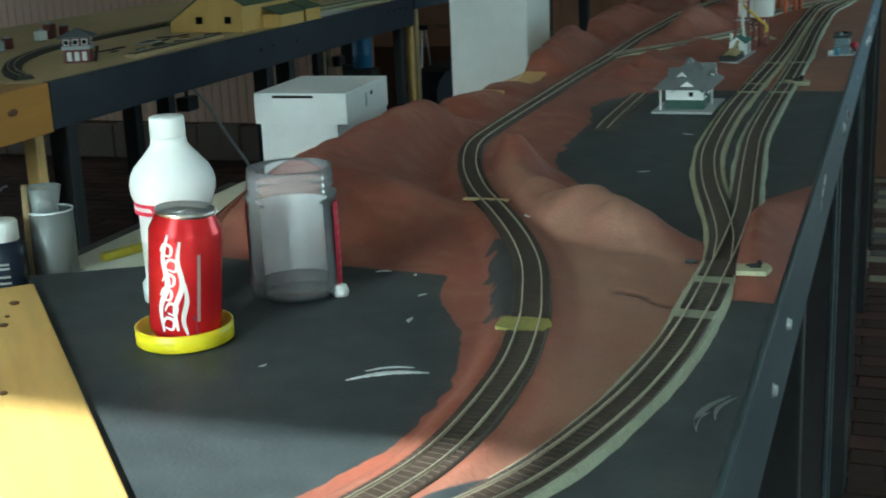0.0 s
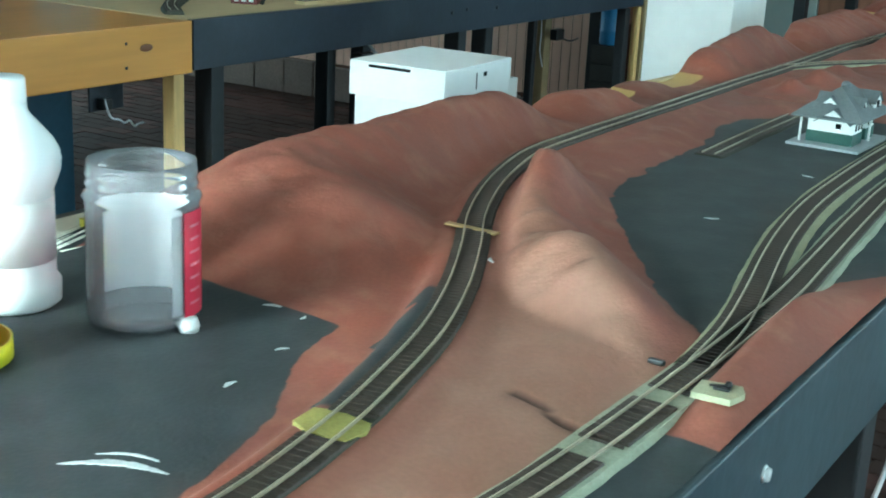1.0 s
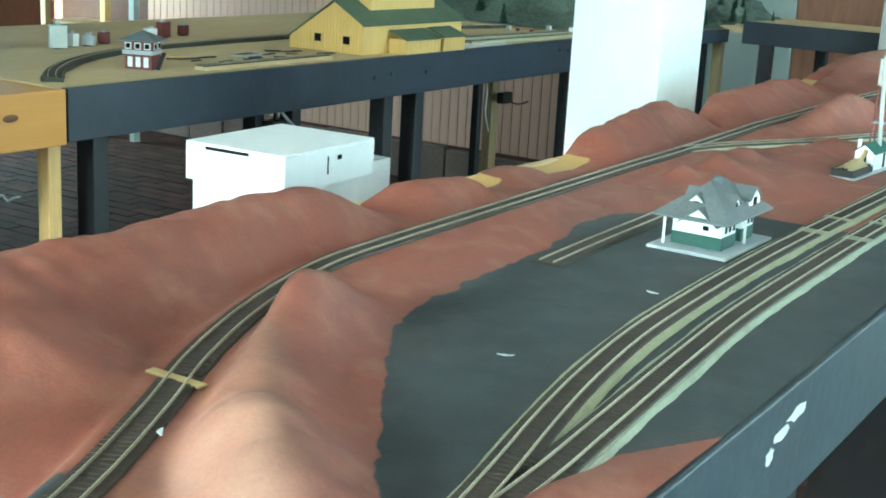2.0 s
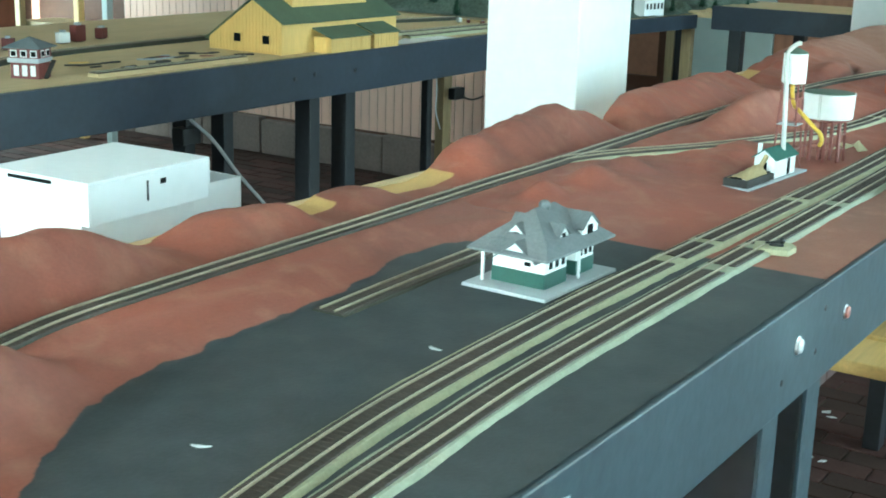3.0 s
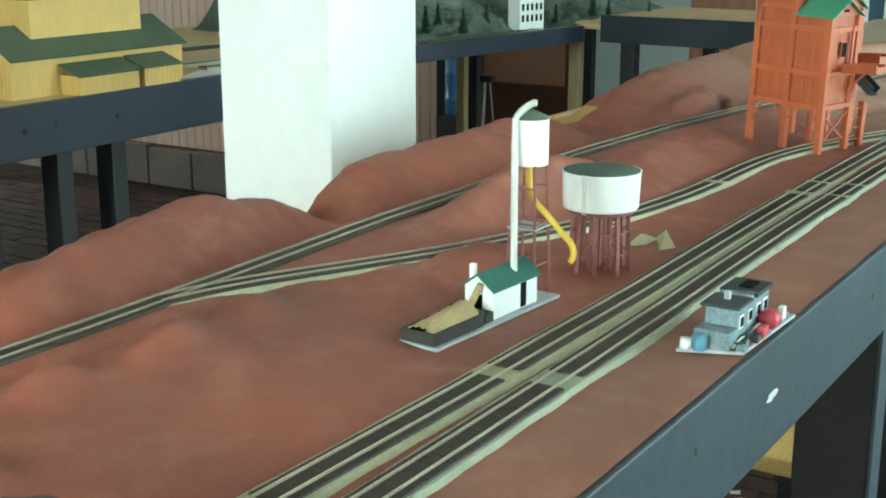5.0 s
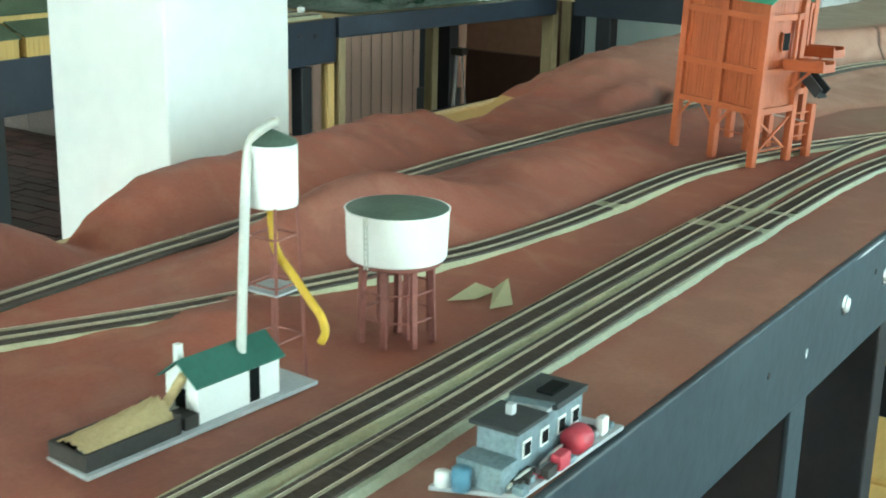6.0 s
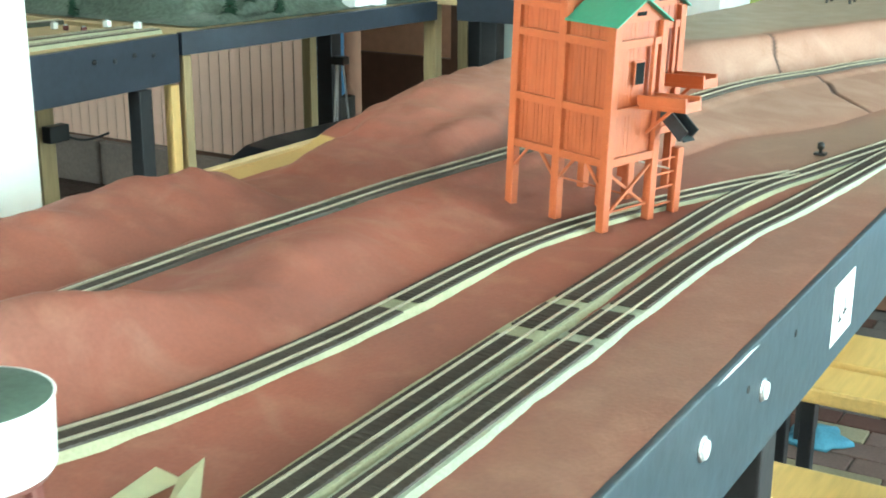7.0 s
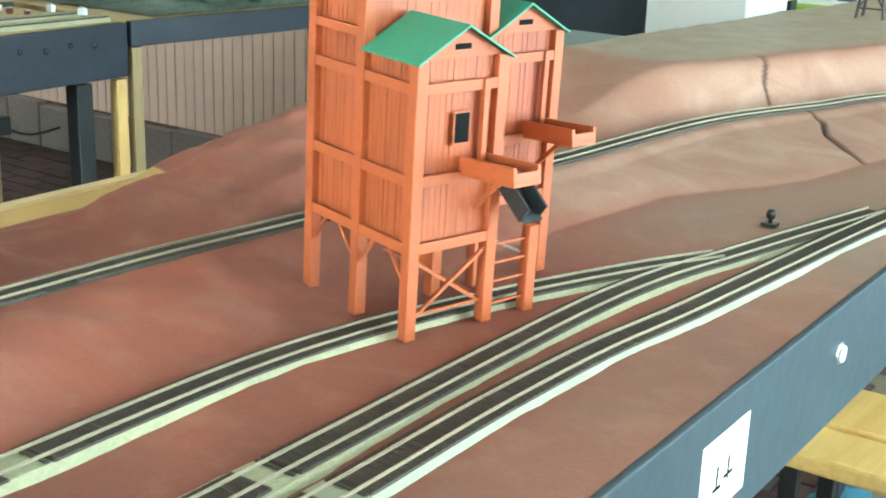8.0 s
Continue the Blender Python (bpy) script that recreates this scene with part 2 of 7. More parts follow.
def mesh_of(bm, name, mat, smooth=False):
    me = bpy.data.meshes.new(name)
    if smooth:
        for f in bm.faces:
            f.smooth = True
    bm.to_mesh(me)
    bm.free()
    me.materials.append(mat)
    return me


def part(name, bm, mat, parent=None, label="", smooth=False):
    ob = new(name, mesh_of(bm, name, mat, smooth))
    if parent is not None:
        ob.parent = parent
    if label:
        ob["label"] = label
    return ob


def thing(name, label, category, m=None, group="", kind=""):
    ob = tagged(new(name), label, category, group, kind)
    ob.empty_display_size = 0.05
    if m is not None:
        ob.matrix_world = m
    return ob


def solid(name, bm, mat, label, category="", kind="structure", m=None, group="", smooth=False):
    ob = tagged(part(name, bm, mat, smooth=smooth), label, category, group, kind)
    if m is not None:
        ob.matrix_world = m
    return ob


def spline(points, step=0.006):
    """A smooth line through points, as evenly spaced places with their headings."""
    p = np.array(points, float)
    q = np.vstack([2 * p[0] - p[1], p, 2 * p[-1] - p[-2]])
    fine = []
    for i in range(1, len(q) - 2):
        a, b, c, d = q[i - 1], q[i], q[i + 1], q[i + 2]
        for t in np.linspace(0, 1, 40, endpoint=False):
            fine.append(0.5 * (2 * b + (c - a) * t + (2 * a - 5 * b + 4 * c - d) * t**2 + (3 * b - a - 3 * c + d) * t**3))
    fine.append(q[-2])
    fine = np.array(fine)
    s = np.r_[0, np.cumsum(np.linalg.norm(np.diff(fine, axis=0), axis=1))]
    at = np.linspace(0, s[-1], max(2, int(s[-1] / step)))
    path = np.stack([np.interp(at, s, fine[:, k]) for k in range(3)], 1)
    head = np.gradient(path, axis=0)
    head[:, 2] = 0
    head /= np.linalg.norm(head, axis=1)[:, None]
    return path, head, at

# ---------------------------------------------------------------- the room
NORTH, WEST, EAST, SOUTH, TOP = 7.75, -7.6, 3.6, -1.66, 3.1
T = 1.23                                   # the layout's board

tagged(part("floor", boxed((WEST, SOUTH, -0.2), (EAST, NORTH + 1.6, -0.012)), material("paver_joint_sand", (0.07, 0.05, 0.04), 0.85, vary=0.2, scale=20)), "red brick paver floor with sandy joints", "floor", kind="structure")
solid("ceiling", boxed((WEST - 0.2, SOUTH, TOP), (EAST + 0.2, NORTH + 1.8, TOP + 0.15)), CEILING, "dull painted ceiling", "ceiling")


def wall_with_openings(name, axis, at, thick, lo, hi, openings, mat, label):
    """A wall across an axis, with (from, to, sill, head) openings cut through."""
    bm = bmesh.new()

    def piece(a, b, z0, z1):
        if b - a > 0.001 and z1 - z0 > 0.001:
            if axis == "x":
                box_into(bm, (at, a, z0), (at + thick, b, z1))
            else:
                box_into(bm, (a, at, z0), (b, at + thick, z1))
    last = lo
    for a, b, s, h in sorted(openings):
        piece(last, a, 0, TOP)
        piece(a, b, 0, s)
        piece(a, b, h, TOP)
        last = b
    piece(last, hi, 0, TOP)
    return solid(name, bm, mat, label, "wall")


# the second opening is added, for the back room's extra lamp
wall_with_openings("wall_east", "x", EAST, 0.2, SOUTH, NORTH + 1.6, [(4.0, 7.4, 0.7, 2.8), (8.0, 9.2, 0.7, 2.6)], WHITE_WALL, "painted wall with a broad window opening")
SOUTH_WALL = pose(-1.13, -1.598, 0)
# the eastern opening is added for the near end's fill lamp
wall_with_openings("wall_south", "y", -0.06, 0.2, -6.7, 4.95, [(-0.45, 0.36, 1.45, 2.8), (2.5, 4.1, 0.9, 2.6)], WHITE_WALL, "painted wall with a window opening").matrix_world = SOUTH_WALL
# opening added for the lamp that brightens the siding
wall_with_openings("wall_west", "x", WEST - 0.2, 0.2, SOUTH, NORTH + 1.6, [(6.2, 7.3, 0.45, 1.75)], BROWN_WALL, "dark brown wall")
wall_with_openings("wall_north", "y", NORTH, 0.15, WEST, EAST, [(-3.03, -2.47, 0.0, 2.1)], BROWN_WALL, "brown wall behind the layout")

# the white column behind the layout
solid("column", boxed((-1.084, 3.790, 0), (-0.864, 4.029, TOP), 0.004), WHITE_WALL, "square white painted column", "column")

# ---------------------------------------------------------------- the scenery: painted plaster hills on the board
CREST_Y = [1.545, 1.6, 1.66, 1.69, 1.72, 1.78, 1.87, 1.95, 2.03, 2.15, 2.22, 2.28, 2.35, 2.38, 2.41, 2.45, 2.5, 2.555, 2.58, 2.6, 2.635, 2.66, 2.7, 2.73, 2.76, 2.84, 2.88, 2.895, 2.93, 2.975, 3.02, 3.08, 3.125, 3.17, 3.225, 3.26, 3.33, 3.365, 3.388, 3.4, 3.41, 3.436, 3.47, 3.52, 3.545, 3.63, 3.78, 3.91, 3.97, 4.03, 4.075, 4.1, 4.13, 4.2, 4.25, 4.35, 4.39, 4.5, 4.57, 4.7, 4.95, 5.3]
CREST_H = [0.012, 0.03, 0.046, 0.057, 0.066, 0.069, 0.064, 0.061, 0.064, 0.064, 0.06, 0.038, 0.008, 0.003, 0.014, 0.03, 0.027, 0.025, 0.006, 0.002, 0.004, 0.014, 0.018, 0.014, 0.002, 0.0, 0.006, 0.012, 0.036, 0.046, 0.046, 0.06, 0.063, 0.062, 0.066, 0.054, 0.039, 0.026, 0.01, 0.005, 0.004, 0.026, 0.038, 0.054, 0.054, 0.05, 0.048, 0.044, 0.045, 0.044, 0.027, 0.009, 0.008, 0.003, 0.018, 0.026, 0.038, 0.047, 0.06, 0.062, 0.062, 0.085]
BED_Y, BED_H = [0.944, 1.3, 1.777, 2.586, 3.09, 3.906, 7.086], [0.006, 0.013, 0.012, 0.012, 0.018, 0.025, 0.026]
LINE_B = [(-0.235, 0.93), (-0.195, 1.03), (-0.168, 1.12), (-0.164, 1.25), (-0.178, 1.356), (-0.198, 1.44), (-0.226, 1.534), (-0.266, 1.63), (-0.315, 1.727), (-0.366, 1.82), (-0.412, 1.925), (-0.447, 2.03), (-0.467, 2.12), (-0.473, 2.23), (-0.476, 2.37), (-0.478, 2.50), (-0.479, 2.70), (-0.478, 2.85), (-0.475, 2.95), (-0.474, 3.10), (-0.476, 3.25), (-0.478, 3.37), (-0.475, 3.45), (-0.471, 3.60), (-0.468, 3.75), (-0.463, 3.87), (-0.453, 4.00), (-0.445, 4.12), (-0.430, 4.23), (-0.414, 4.345), (-0.386, 4.50), (-0.368, 4.65), (-0.355, 4.80), (-0.340, 4.92), (-0.315, 5.02), (-0.266, 5.15), (-0.225, 5.275), (-0.10, 5.55)]
FRONT_Y, FRONT_X = [0.93, 1.03, 1.12, 1.238, 1.35, 1.45, 1.55, 1.75], [-0.225, -0.160, -0.112, -0.081, -0.066, -0.061, -0.060, -0.062]
FOOT_Y = [4.266, 4.497, 4.68, 4.733, 4.788, 4.858, 4.976, 5.237, 5.626]
FOOT_X = [-0.301, -0.285, -0.26, -0.23, -0.197, -0.168, -0.145, -0.088, 0.023]
BLACK_Y = [1.66, 1.69, 1.727, 1.775, 1.832, 1.93, 2.03, 2.11, 2.22, 2.36, 2.42, 2.515, 2.60, 2.67, 2.727]
BLACK_X = [-0.074, -0.086, -0.126, -0.165, -0.200, -0.268, -0.330, -0.348, -0.357, -0.362, -0.372, -0.394, -0.386, -0.345, -0.290]
STRIP_Y, STRIP_X = [0.90, 1.00, 1.065, 1.17, 1.268, 1.378, 1.453, 1.49, 1.536], [-0.31, -0.268, -0.241, -0.211, -0.211, -0.241, -0.281, -0.302, -0.312]
BACK_Y, BACK_X = [1.45, 1.70, 2.00, 2.50, 2.75, 2.90, 3.42, 3.55, 4.10, 4.40, 4.75], [-0.585, -0.605, -0.625, -0.632, -0.620, -0.612, -0.612, -0.632, -0.722, -0.716, -0.716]      # the board's back edge


def smooth(t):
    t = np.clip(t, 0, 1)
    return t * t * (3 - 2 * t)


def back_edge(y):
    return np.interp(y, BACK_Y, BACK_X)


def mound_side(x, y):
    """How far inside the left and the rear side of the low mound at the front edge."""
    return x - np.interp(y, (1.50, 1.60, 1.84), (-0.041, -0.055, -0.073)), 1.985 + 1.8 * x - y


def hump(x, y, cx, cy, sx, sy, h, turn=0.0):
    c, s = math.cos(radians(turn)), math.sin(radians(turn))
    u, v = (x - cx) * c + (y - cy) * s, -(x - cx) * s + (y - cy) * c
    return h * np.exp(-((u / sx) ** 2 + (v / sy) ** 2))


def lumps(x, y, scale, seed):
    """Smooth lattice noise in two octaves, about -0.6 to 0.6."""
    grid = np.random.RandomState(seed).uniform(-1, 1, (128, 128))
    out = 0 * x
    for f, w in ((scale / 3.0, 0.45), (scale / 1.35, 0.22)):
        u, v = (x * 0.83 + y * 0.56) * f + 50.0, (y * 0.83 - x * 0.56) * f + 50.0
        i, j = np.floor(u).astype(int), np.floor(v).astype(int)
        a, b = u - i, v - j
        a, b = a * a * (3 - 2 * a), b * b * (3 - 2 * b)
        i, j, i1, j1 = i % 128, j % 128, (i + 1) % 128, (j + 1) % 128
        out = out + w * (grid[i, j] * (1 - a) * (1 - b) + grid[i1, j] * a * (1 - b) + grid[i, j1] * (1 - a) * b + grid[i1, j1] * a * b)
    return out


def crease(x, y, pts):
    """How far a place lies from a cracked line in the plaster."""
    best = np.full(x.shape, 9.0)
    for (ax, ay), (bx, by) in zip(pts, pts[1:]):
        dx, dy = bx - ax, by - ay
        t = np.clip(((x - ax) * dx + (y - ay) * dy) / (dx * dx + dy * dy), 0, 1)
        best = np.minimum(best, np.hypot(x - ax - t * dx, y - ay - t * dy))
    return best


# creases that are carved and also get their shade as dark colour
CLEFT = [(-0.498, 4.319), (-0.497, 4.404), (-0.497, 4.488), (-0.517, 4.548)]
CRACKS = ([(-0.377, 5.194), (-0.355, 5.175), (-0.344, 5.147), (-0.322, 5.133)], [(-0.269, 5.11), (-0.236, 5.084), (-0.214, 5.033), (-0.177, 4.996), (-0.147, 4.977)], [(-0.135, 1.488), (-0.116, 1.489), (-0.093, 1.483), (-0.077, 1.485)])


def line_b_x(y):
    p = np.array(LINE_B)
    return np.interp(y, p[:, 1], p[:, 0])


def line_b_near(x, y):
    """How far a place lies from the upper line, in plan."""
    path = spline([(a, b, 0) for a, b in LINE_B], 0.02)[0][:, :2]
    best = np.full(x.shape, 9.0)
    for (ax, ay), (bx, by) in zip(path, path[1:]):
        dx, dy = bx - ax, by - ay
        t = np.clip(((x - ax) * dx + (y - ay) * dy) / (dx * dx + dy * dy), 0, 1)
        best = np.minimum(best, np.hypot(x - ax - t * dx, y - ay - t * dy))
    return best


def ground_height(x, y):
    """Height of the scenery over the bare board."""
    xb = line_b_x(y)
    bed = np.interp(y, BED_Y, BED_H)
    near = line_b_near(x, y)
    edge = np.interp(y, BLACK_Y, BLACK_X)
    # the hills along the back edge, falling to the upper line
    crest = np.interp(y, CREST_Y, CREST_H) * (1 + 0.08 * lumps(x, y, 45, 3) + 0.09 * lumps(x, y, 95, 4))
    crest_x = np.interp(y, (1.45, 1.70, 2.00, 2.50, 2.90, 3.50, 4.20, 4.75), (-0.530, -0.550, -0.575, -0.590, -0.590, -0.608, -0.653, -0.661))
    u = (x - crest_x) / np.maximum(xb - 0.028 - crest_x, 0.03)
    back = np.where(x < crest_x, 1 - 0.55 * smooth((crest_x - x) / 0.09), 0.5 + 0.5 * np.cos(np.pi * np.clip(u, 0, 1) ** 0.9))
    h = crest * back * smooth((y - 1.530 - 0.05 * lumps(x, y, 30, 5)) / 0.14)
    # bare hollows at the back edge
    h = h * (1 - smooth((y - 3.965) / 0.05) * smooth((4.445 - y) / 0.13) * smooth((back_edge(y) + 0.075 + 0.02 * lumps(x, y, 25, 6) - x) / 0.03))
    h = h + hump(x, y, -0.418, 1.708, 0.07, 0.09, 0.028)
    # the ridge between the upper line and the dark board
    right = smooth((edge + 0.018 - x) / 0.045) * smooth((x - xb) / 0.02)
    ridge = hump(x, y, -0.366, 1.950, 0.042, 0.095, 0.060, 22) + hump(x, y, -0.300, 1.830, 0.040, 0.065, 0.026, 40) + hump(x, y, -0.208, 1.712, 0.050, 0.100, 0.048, 50) + hump(x, y, -0.150, 1.672, 0.040, 0.040, 0.012)
    ridge = ridge * (1 + 0.22 * lumps(x, y, 60, 9) + 0.06 * lumps(x, y, 150, 10))
    h = h + np.where(x > xb, ridge, 0) * np.where(y < 2.3, right + 0.0, 0)
    # ground between the lines, and the embankment
    field = np.where(y < 1.70, 0.010 * smooth((-0.065 - x) / 0.08) * smooth((x - xb + 0.05) / 0.05) * smooth((np.abs(x - np.interp(y, FRONT_Y, FRONT_X)) - 0.024) / 0.03), 0)
    bank = bed * smooth((edge + 0.01 - x) / 0.07) * np.where((y > 1.9) & (x > xb - 0.02), 1, 0)
    beyond = bed * smooth((np.interp(y, (3.7, 4.0), (-0.20, -0.29)) - x) / np.interp(y, (3.7, 4.0), (0.22, 0.13))) * smooth((y - 2.69) / 0.08) * smooth((x - xb + 0.07) / 0.05)
    foot = np.interp(y, FOOT_Y, FOOT_X)
    mound = bed * np.clip((foot - x) / np.maximum(foot - xb - 0.022, 0.02), 0, 1) ** 0.65 * smooth((x - xb + 0.07) / 0.05)
    turn_ = smooth((y - 4.25) / 0.2)
    beyond = beyond * (1 - turn_) + mound * turn_
    h = np.maximum(h, np.maximum(field, np.where(y < 2.727, bank, beyond)))
    # rocks beside the upper line, and the hillock between its two branches
    h = h + hump(x, y, -0.39, 2.943, 0.026, 0.04, 0.022) + hump(x, y, -0.401, 2.833, 0.020, 0.030, 0.019) + hump(x, y, -0.387, 3.044, 0.028, 0.035, 0.016) + hump(x, y, -0.339, 2.961, 0.03, 0.05, 0.010)
    h = h + hump(x, y, -0.386, 3.571, 0.036, 0.14, 0.055, -12) + hump(x, y, -0.378, 3.867, 0.05, 0.12, 0.020) + hump(x, y, -0.323, 3.294, 0.03, 0.10, 0.012)
    # the low mound at the front edge
    side, rear = mound_side(x, y)
    h = h + 0.024 * smooth(side / 0.03) * smooth((y - 1.505) / 0.05) * smooth(rear / 0.16) * np.clip((0.001 - x) / 0.045, 0, 1)
    # the far end: slopes below the line, a cliff behind it, and the plateau
    far = smooth((y - 4.64) / 0.40)
    cliff = smooth((xb - 0.026 - x) / 0.085) * far * 0.083
    h = np.maximum(h, cliff * (1 + 0.06 * lumps(x, y, 22, 12)))
    # a cleft carved under a ledge on the last hill; its shade is painted on too
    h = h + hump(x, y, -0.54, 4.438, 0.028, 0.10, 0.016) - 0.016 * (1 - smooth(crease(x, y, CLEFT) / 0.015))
    # the line's own bed cuts level through all
    for pts in CRACKS:
        h = h - 0.004 * (1 - smooth(crease(x, y, pts) / 0.006))
    w = 1 - smooth((near - 0.021) / 0.022)
    h = h * (1 - w) + (bed + 0.0032) * w
    rough = 0.0048 * lumps(x, y, 60, 21) + 0.0016 * lumps(x, y, 190, 22) + 0.0006 * lumps(x, y, 420, 23)
    rough = rough * (1 - 0.75 * smooth((y - 4.5) / 0.2))
    painted = smooth((edge - x) / 0.03) + np.where(y > 2.727, 1, 0) + np.where(y < 1.70, 1, 0)
    return h + rough * np.clip(h / 0.02, 0, 1.2) * np.clip(painted, 0, 1) * (1 - w)


def black_paint(x, y):
    edge = np.interp(y, BLACK_Y, BLACK_X)
    strip = np.interp(y, STRIP_Y, STRIP_X)
    soft = 0.012
    edge, strip = edge + 0.010 * lumps(x, y, 110, 51), strip + 0.010 * lumps(x, y, 130, 52)
    mid = smooth((x - edge) / soft + 0.5) * smooth((2.728 - y) / soft + 0.5) * smooth((y - 1.665) / soft + 0.5)
    side, rear = mound_side(x, y)
    mid = mid * (1 - smooth(side / soft + 0.5) * smooth(rear / soft + 0.5))
    left = smooth((strip - x) / soft + 0.5) * smooth((1.542 - 0.06 * (x + 0.40) - y) / soft + 0.5)
    front = smooth((x - np.interp(y, FRONT_Y, FRONT_X) + 0.018) / soft + 0.5) * smooth((1.510 + 0.006 * lumps(x, y, 130, 54) - y - 0.1 * (x + 0.02)) / soft + 0.5)
    near = line_b_near(x, y)
    worn = smooth((0.040 + 0.022 * lumps(x, y, 160, 53) - near) / 0.010) * smooth((y - 1.36) / 0.05) * smooth((1.65 - y) / 0.06) * smooth((line_b_x(y) + 0.012 - x) / 0.01)
    return np.clip(np.maximum.reduce([mid, left, front, worn]), 0, 1)


def scenery():
    step = 0.006
    xs = np.r_[np.arange(-1.0, -0.36, step), np.arange(-0.36, -0.11, step / 2), np.arange(-0.11, 0.0031, step)]
    ys = np.r_[np.arange(0.62, 4.9, step), np.arange(4.9, 5.15, step / 2), np.arange(5.15, 6.4, step)]
    gx, gy = np.meshgrid(xs, ys)
    slant = -0.685 + (1.428 - gy) * 0.917 - 0.020
    back = back_edge(gy) - 0.005 + smooth((gy - 4.75) / 0.34) * 0.125 + np.maximum(gy - 5.07, 0) * 0.10
    corner = 1.545 + (gx + 0.56) * 0.56
    keep = (gx > slant - step) & ((gx > back - step) | (gy < corner + step))
    front = gx <= back
    gy = np.where(front & (gy < 2), np.minimum(gy, corner), gy)
    gx = np.maximum(gx, slant)
    gx = np.where(front & (gy > 1.53), np.maximum(gx, back), gx)
    h = np.zeros_like(gx)
    h[keep] = ground_height(gx[keep], gy[keep])
    number = -np.ones(gx.shape, int)
    number[keep] = np.arange(keep.sum())
    verts = np.stack([np.minimum(gx[keep], 0.0), gy[keep], T + h[keep]], 1)
    a, b, c, d = number[:-1, :-1], number[:-1, 1:], number[1:, 1:], number[1:, :-1]
    ok = (a >= 0) & (b >= 0) & (c >= 0) & (d >= 0)
    faces = np.stack([a[ok], b[ok], c[ok], d[ok]], 1)
    me = bpy.data.meshes.new("scenery")
    me.from_pydata(verts.tolist(), [], faces.tolist())
    x, y = verts[:, 0], verts[:, 1]
    hh = h[keep]
    xb, foot = line_b_x(y), np.interp(y, FOOT_Y, FOOT_X)
    # where crease shade is painted: full in the cracks, weaker in the cleft
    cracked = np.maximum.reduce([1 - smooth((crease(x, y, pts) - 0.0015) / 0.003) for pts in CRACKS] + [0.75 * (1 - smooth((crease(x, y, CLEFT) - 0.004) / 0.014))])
    slope = smooth((x - xb) / 0.02) * smooth((foot + 0.01 - x) / 0.03) + smooth((xb - x) / 0.02) * smooth((x - xb + 0.105) / 0.025) * smooth((y - 4.95) / 0.1)
    regions = {
        "crack_shade": cracked,
        "pink": np.clip(0.85 * smooth((y - 4.45) / 0.14) * slope, 0, 1),
        "khaki": np.clip(smooth((xb - 0.115 - x) / 0.03) * smooth((y - 5.0) / 0.07) + 0.35 * smooth((y - 4.35) / 0.3) * smooth((x - foot) / 0.04) + 0.26 * smooth((x + 0.095) / 0.03) * smooth((y - 2.70) / 0.05), 0, 1),
        "black": black_paint(x, y),
        "tan": np.clip(smooth((x - line_b_x(y) - 0.0) / 0.06) * smooth((1.845 - 1.05 * (x + 0.278) - y) / 0.06) * (1 - smooth((x + 0.07) / 0.03)) * 0.8 + 0.75 * smooth((y - 4.3) / 0.6) + 0.15 * lumps(x, y, 20, 31), 0, 1),
        "bare": np.clip(smooth((back_edge(y) + 0.050 - x) / 0.015) * smooth((0.014 - hh) / 0.008) * (smooth((y - 2.42) / 0.04) * smooth((3.00 - y) / 0.04) + smooth((y - 3.985) / 0.04) * smooth((4.445 - y) / 0.05)), 0, 1),
    }
    for name, values in regions.items():
        att = me.attributes.new(name, "FLOAT", "POINT")
        att.data.foreach_set("value", values.astype(np.float32))
    me.polygons.foreach_set("use_smooth", np.ones(len(faces), bool))
    me.materials.append(SCENERY)
    ob = new("scenery", me)
    return tagged(ob, "brick red and black painted plaster hills of a model railway", "model landscape", kind="structure")


scenery()

# ---------------------------------------------------------------- the layout's table
table = thing("layout_table", "long layout table with a grey blue fascia and black legs", "table")
part("fascia", boxed((-0.017, 0.70, T - 0.108), (0.003, 6.42, T - 0.001), 0.002), GREY_BLUE, table, "grey blue painted fascia board, chipped")
part("board", prism([(-0.58, 1.36), (-0.018, 1.36), (-0.018, 5.0), (-0.63, 5.0), (-0.705, 4.75), (-0.71, 4.15), (-0.622, 3.55), (-0.604, 3.42), (-0.604, 2.90), (-0.624, 2.50), (-0.60, 1.75)], "z", T - 0.030, T - 0.006), PLY, table)
part("end_board", prism([(-0.68, 1.430), (-0.30, 1.015), (-0.10, 0.80), (-0.018, 0.72), (-0.018, 1.358), (-0.575, 1.358), (-0.575, 1.50)], "z", T - 0.03, T - 0.006), PLY, table)
part("far_board", prism([(-0.62, 5.002), (-0.018, 5.002), (-0.018, 6.39), (-0.44, 6.39)], "z", T - 0.03, T - 0.006), PLY, table)
for (xa, ya), (xb_, yb_) in zip(list(zip(BACK_X, BACK_Y))[1:], list(zip(BACK_X, BACK_Y))[2:]):
    part("back_rail", prism([(xa - 0.016, ya), (xa - 0.002, ya), (xb_ - 0.002, yb_ - 0.001), (xb_ - 0.016, yb_ - 0.001)], "z", T - 0.10, T + 0.004), PLY, table, "bare plywood edge strip")
for y in (0.95, 1.90, 4.02, 5.33, 6.30):
    part("leg", boxed((-0.085, y - 0.022, 0), (-0.001, y + 0.022, T - 0.110), 0.003), BLACK_POST, table)
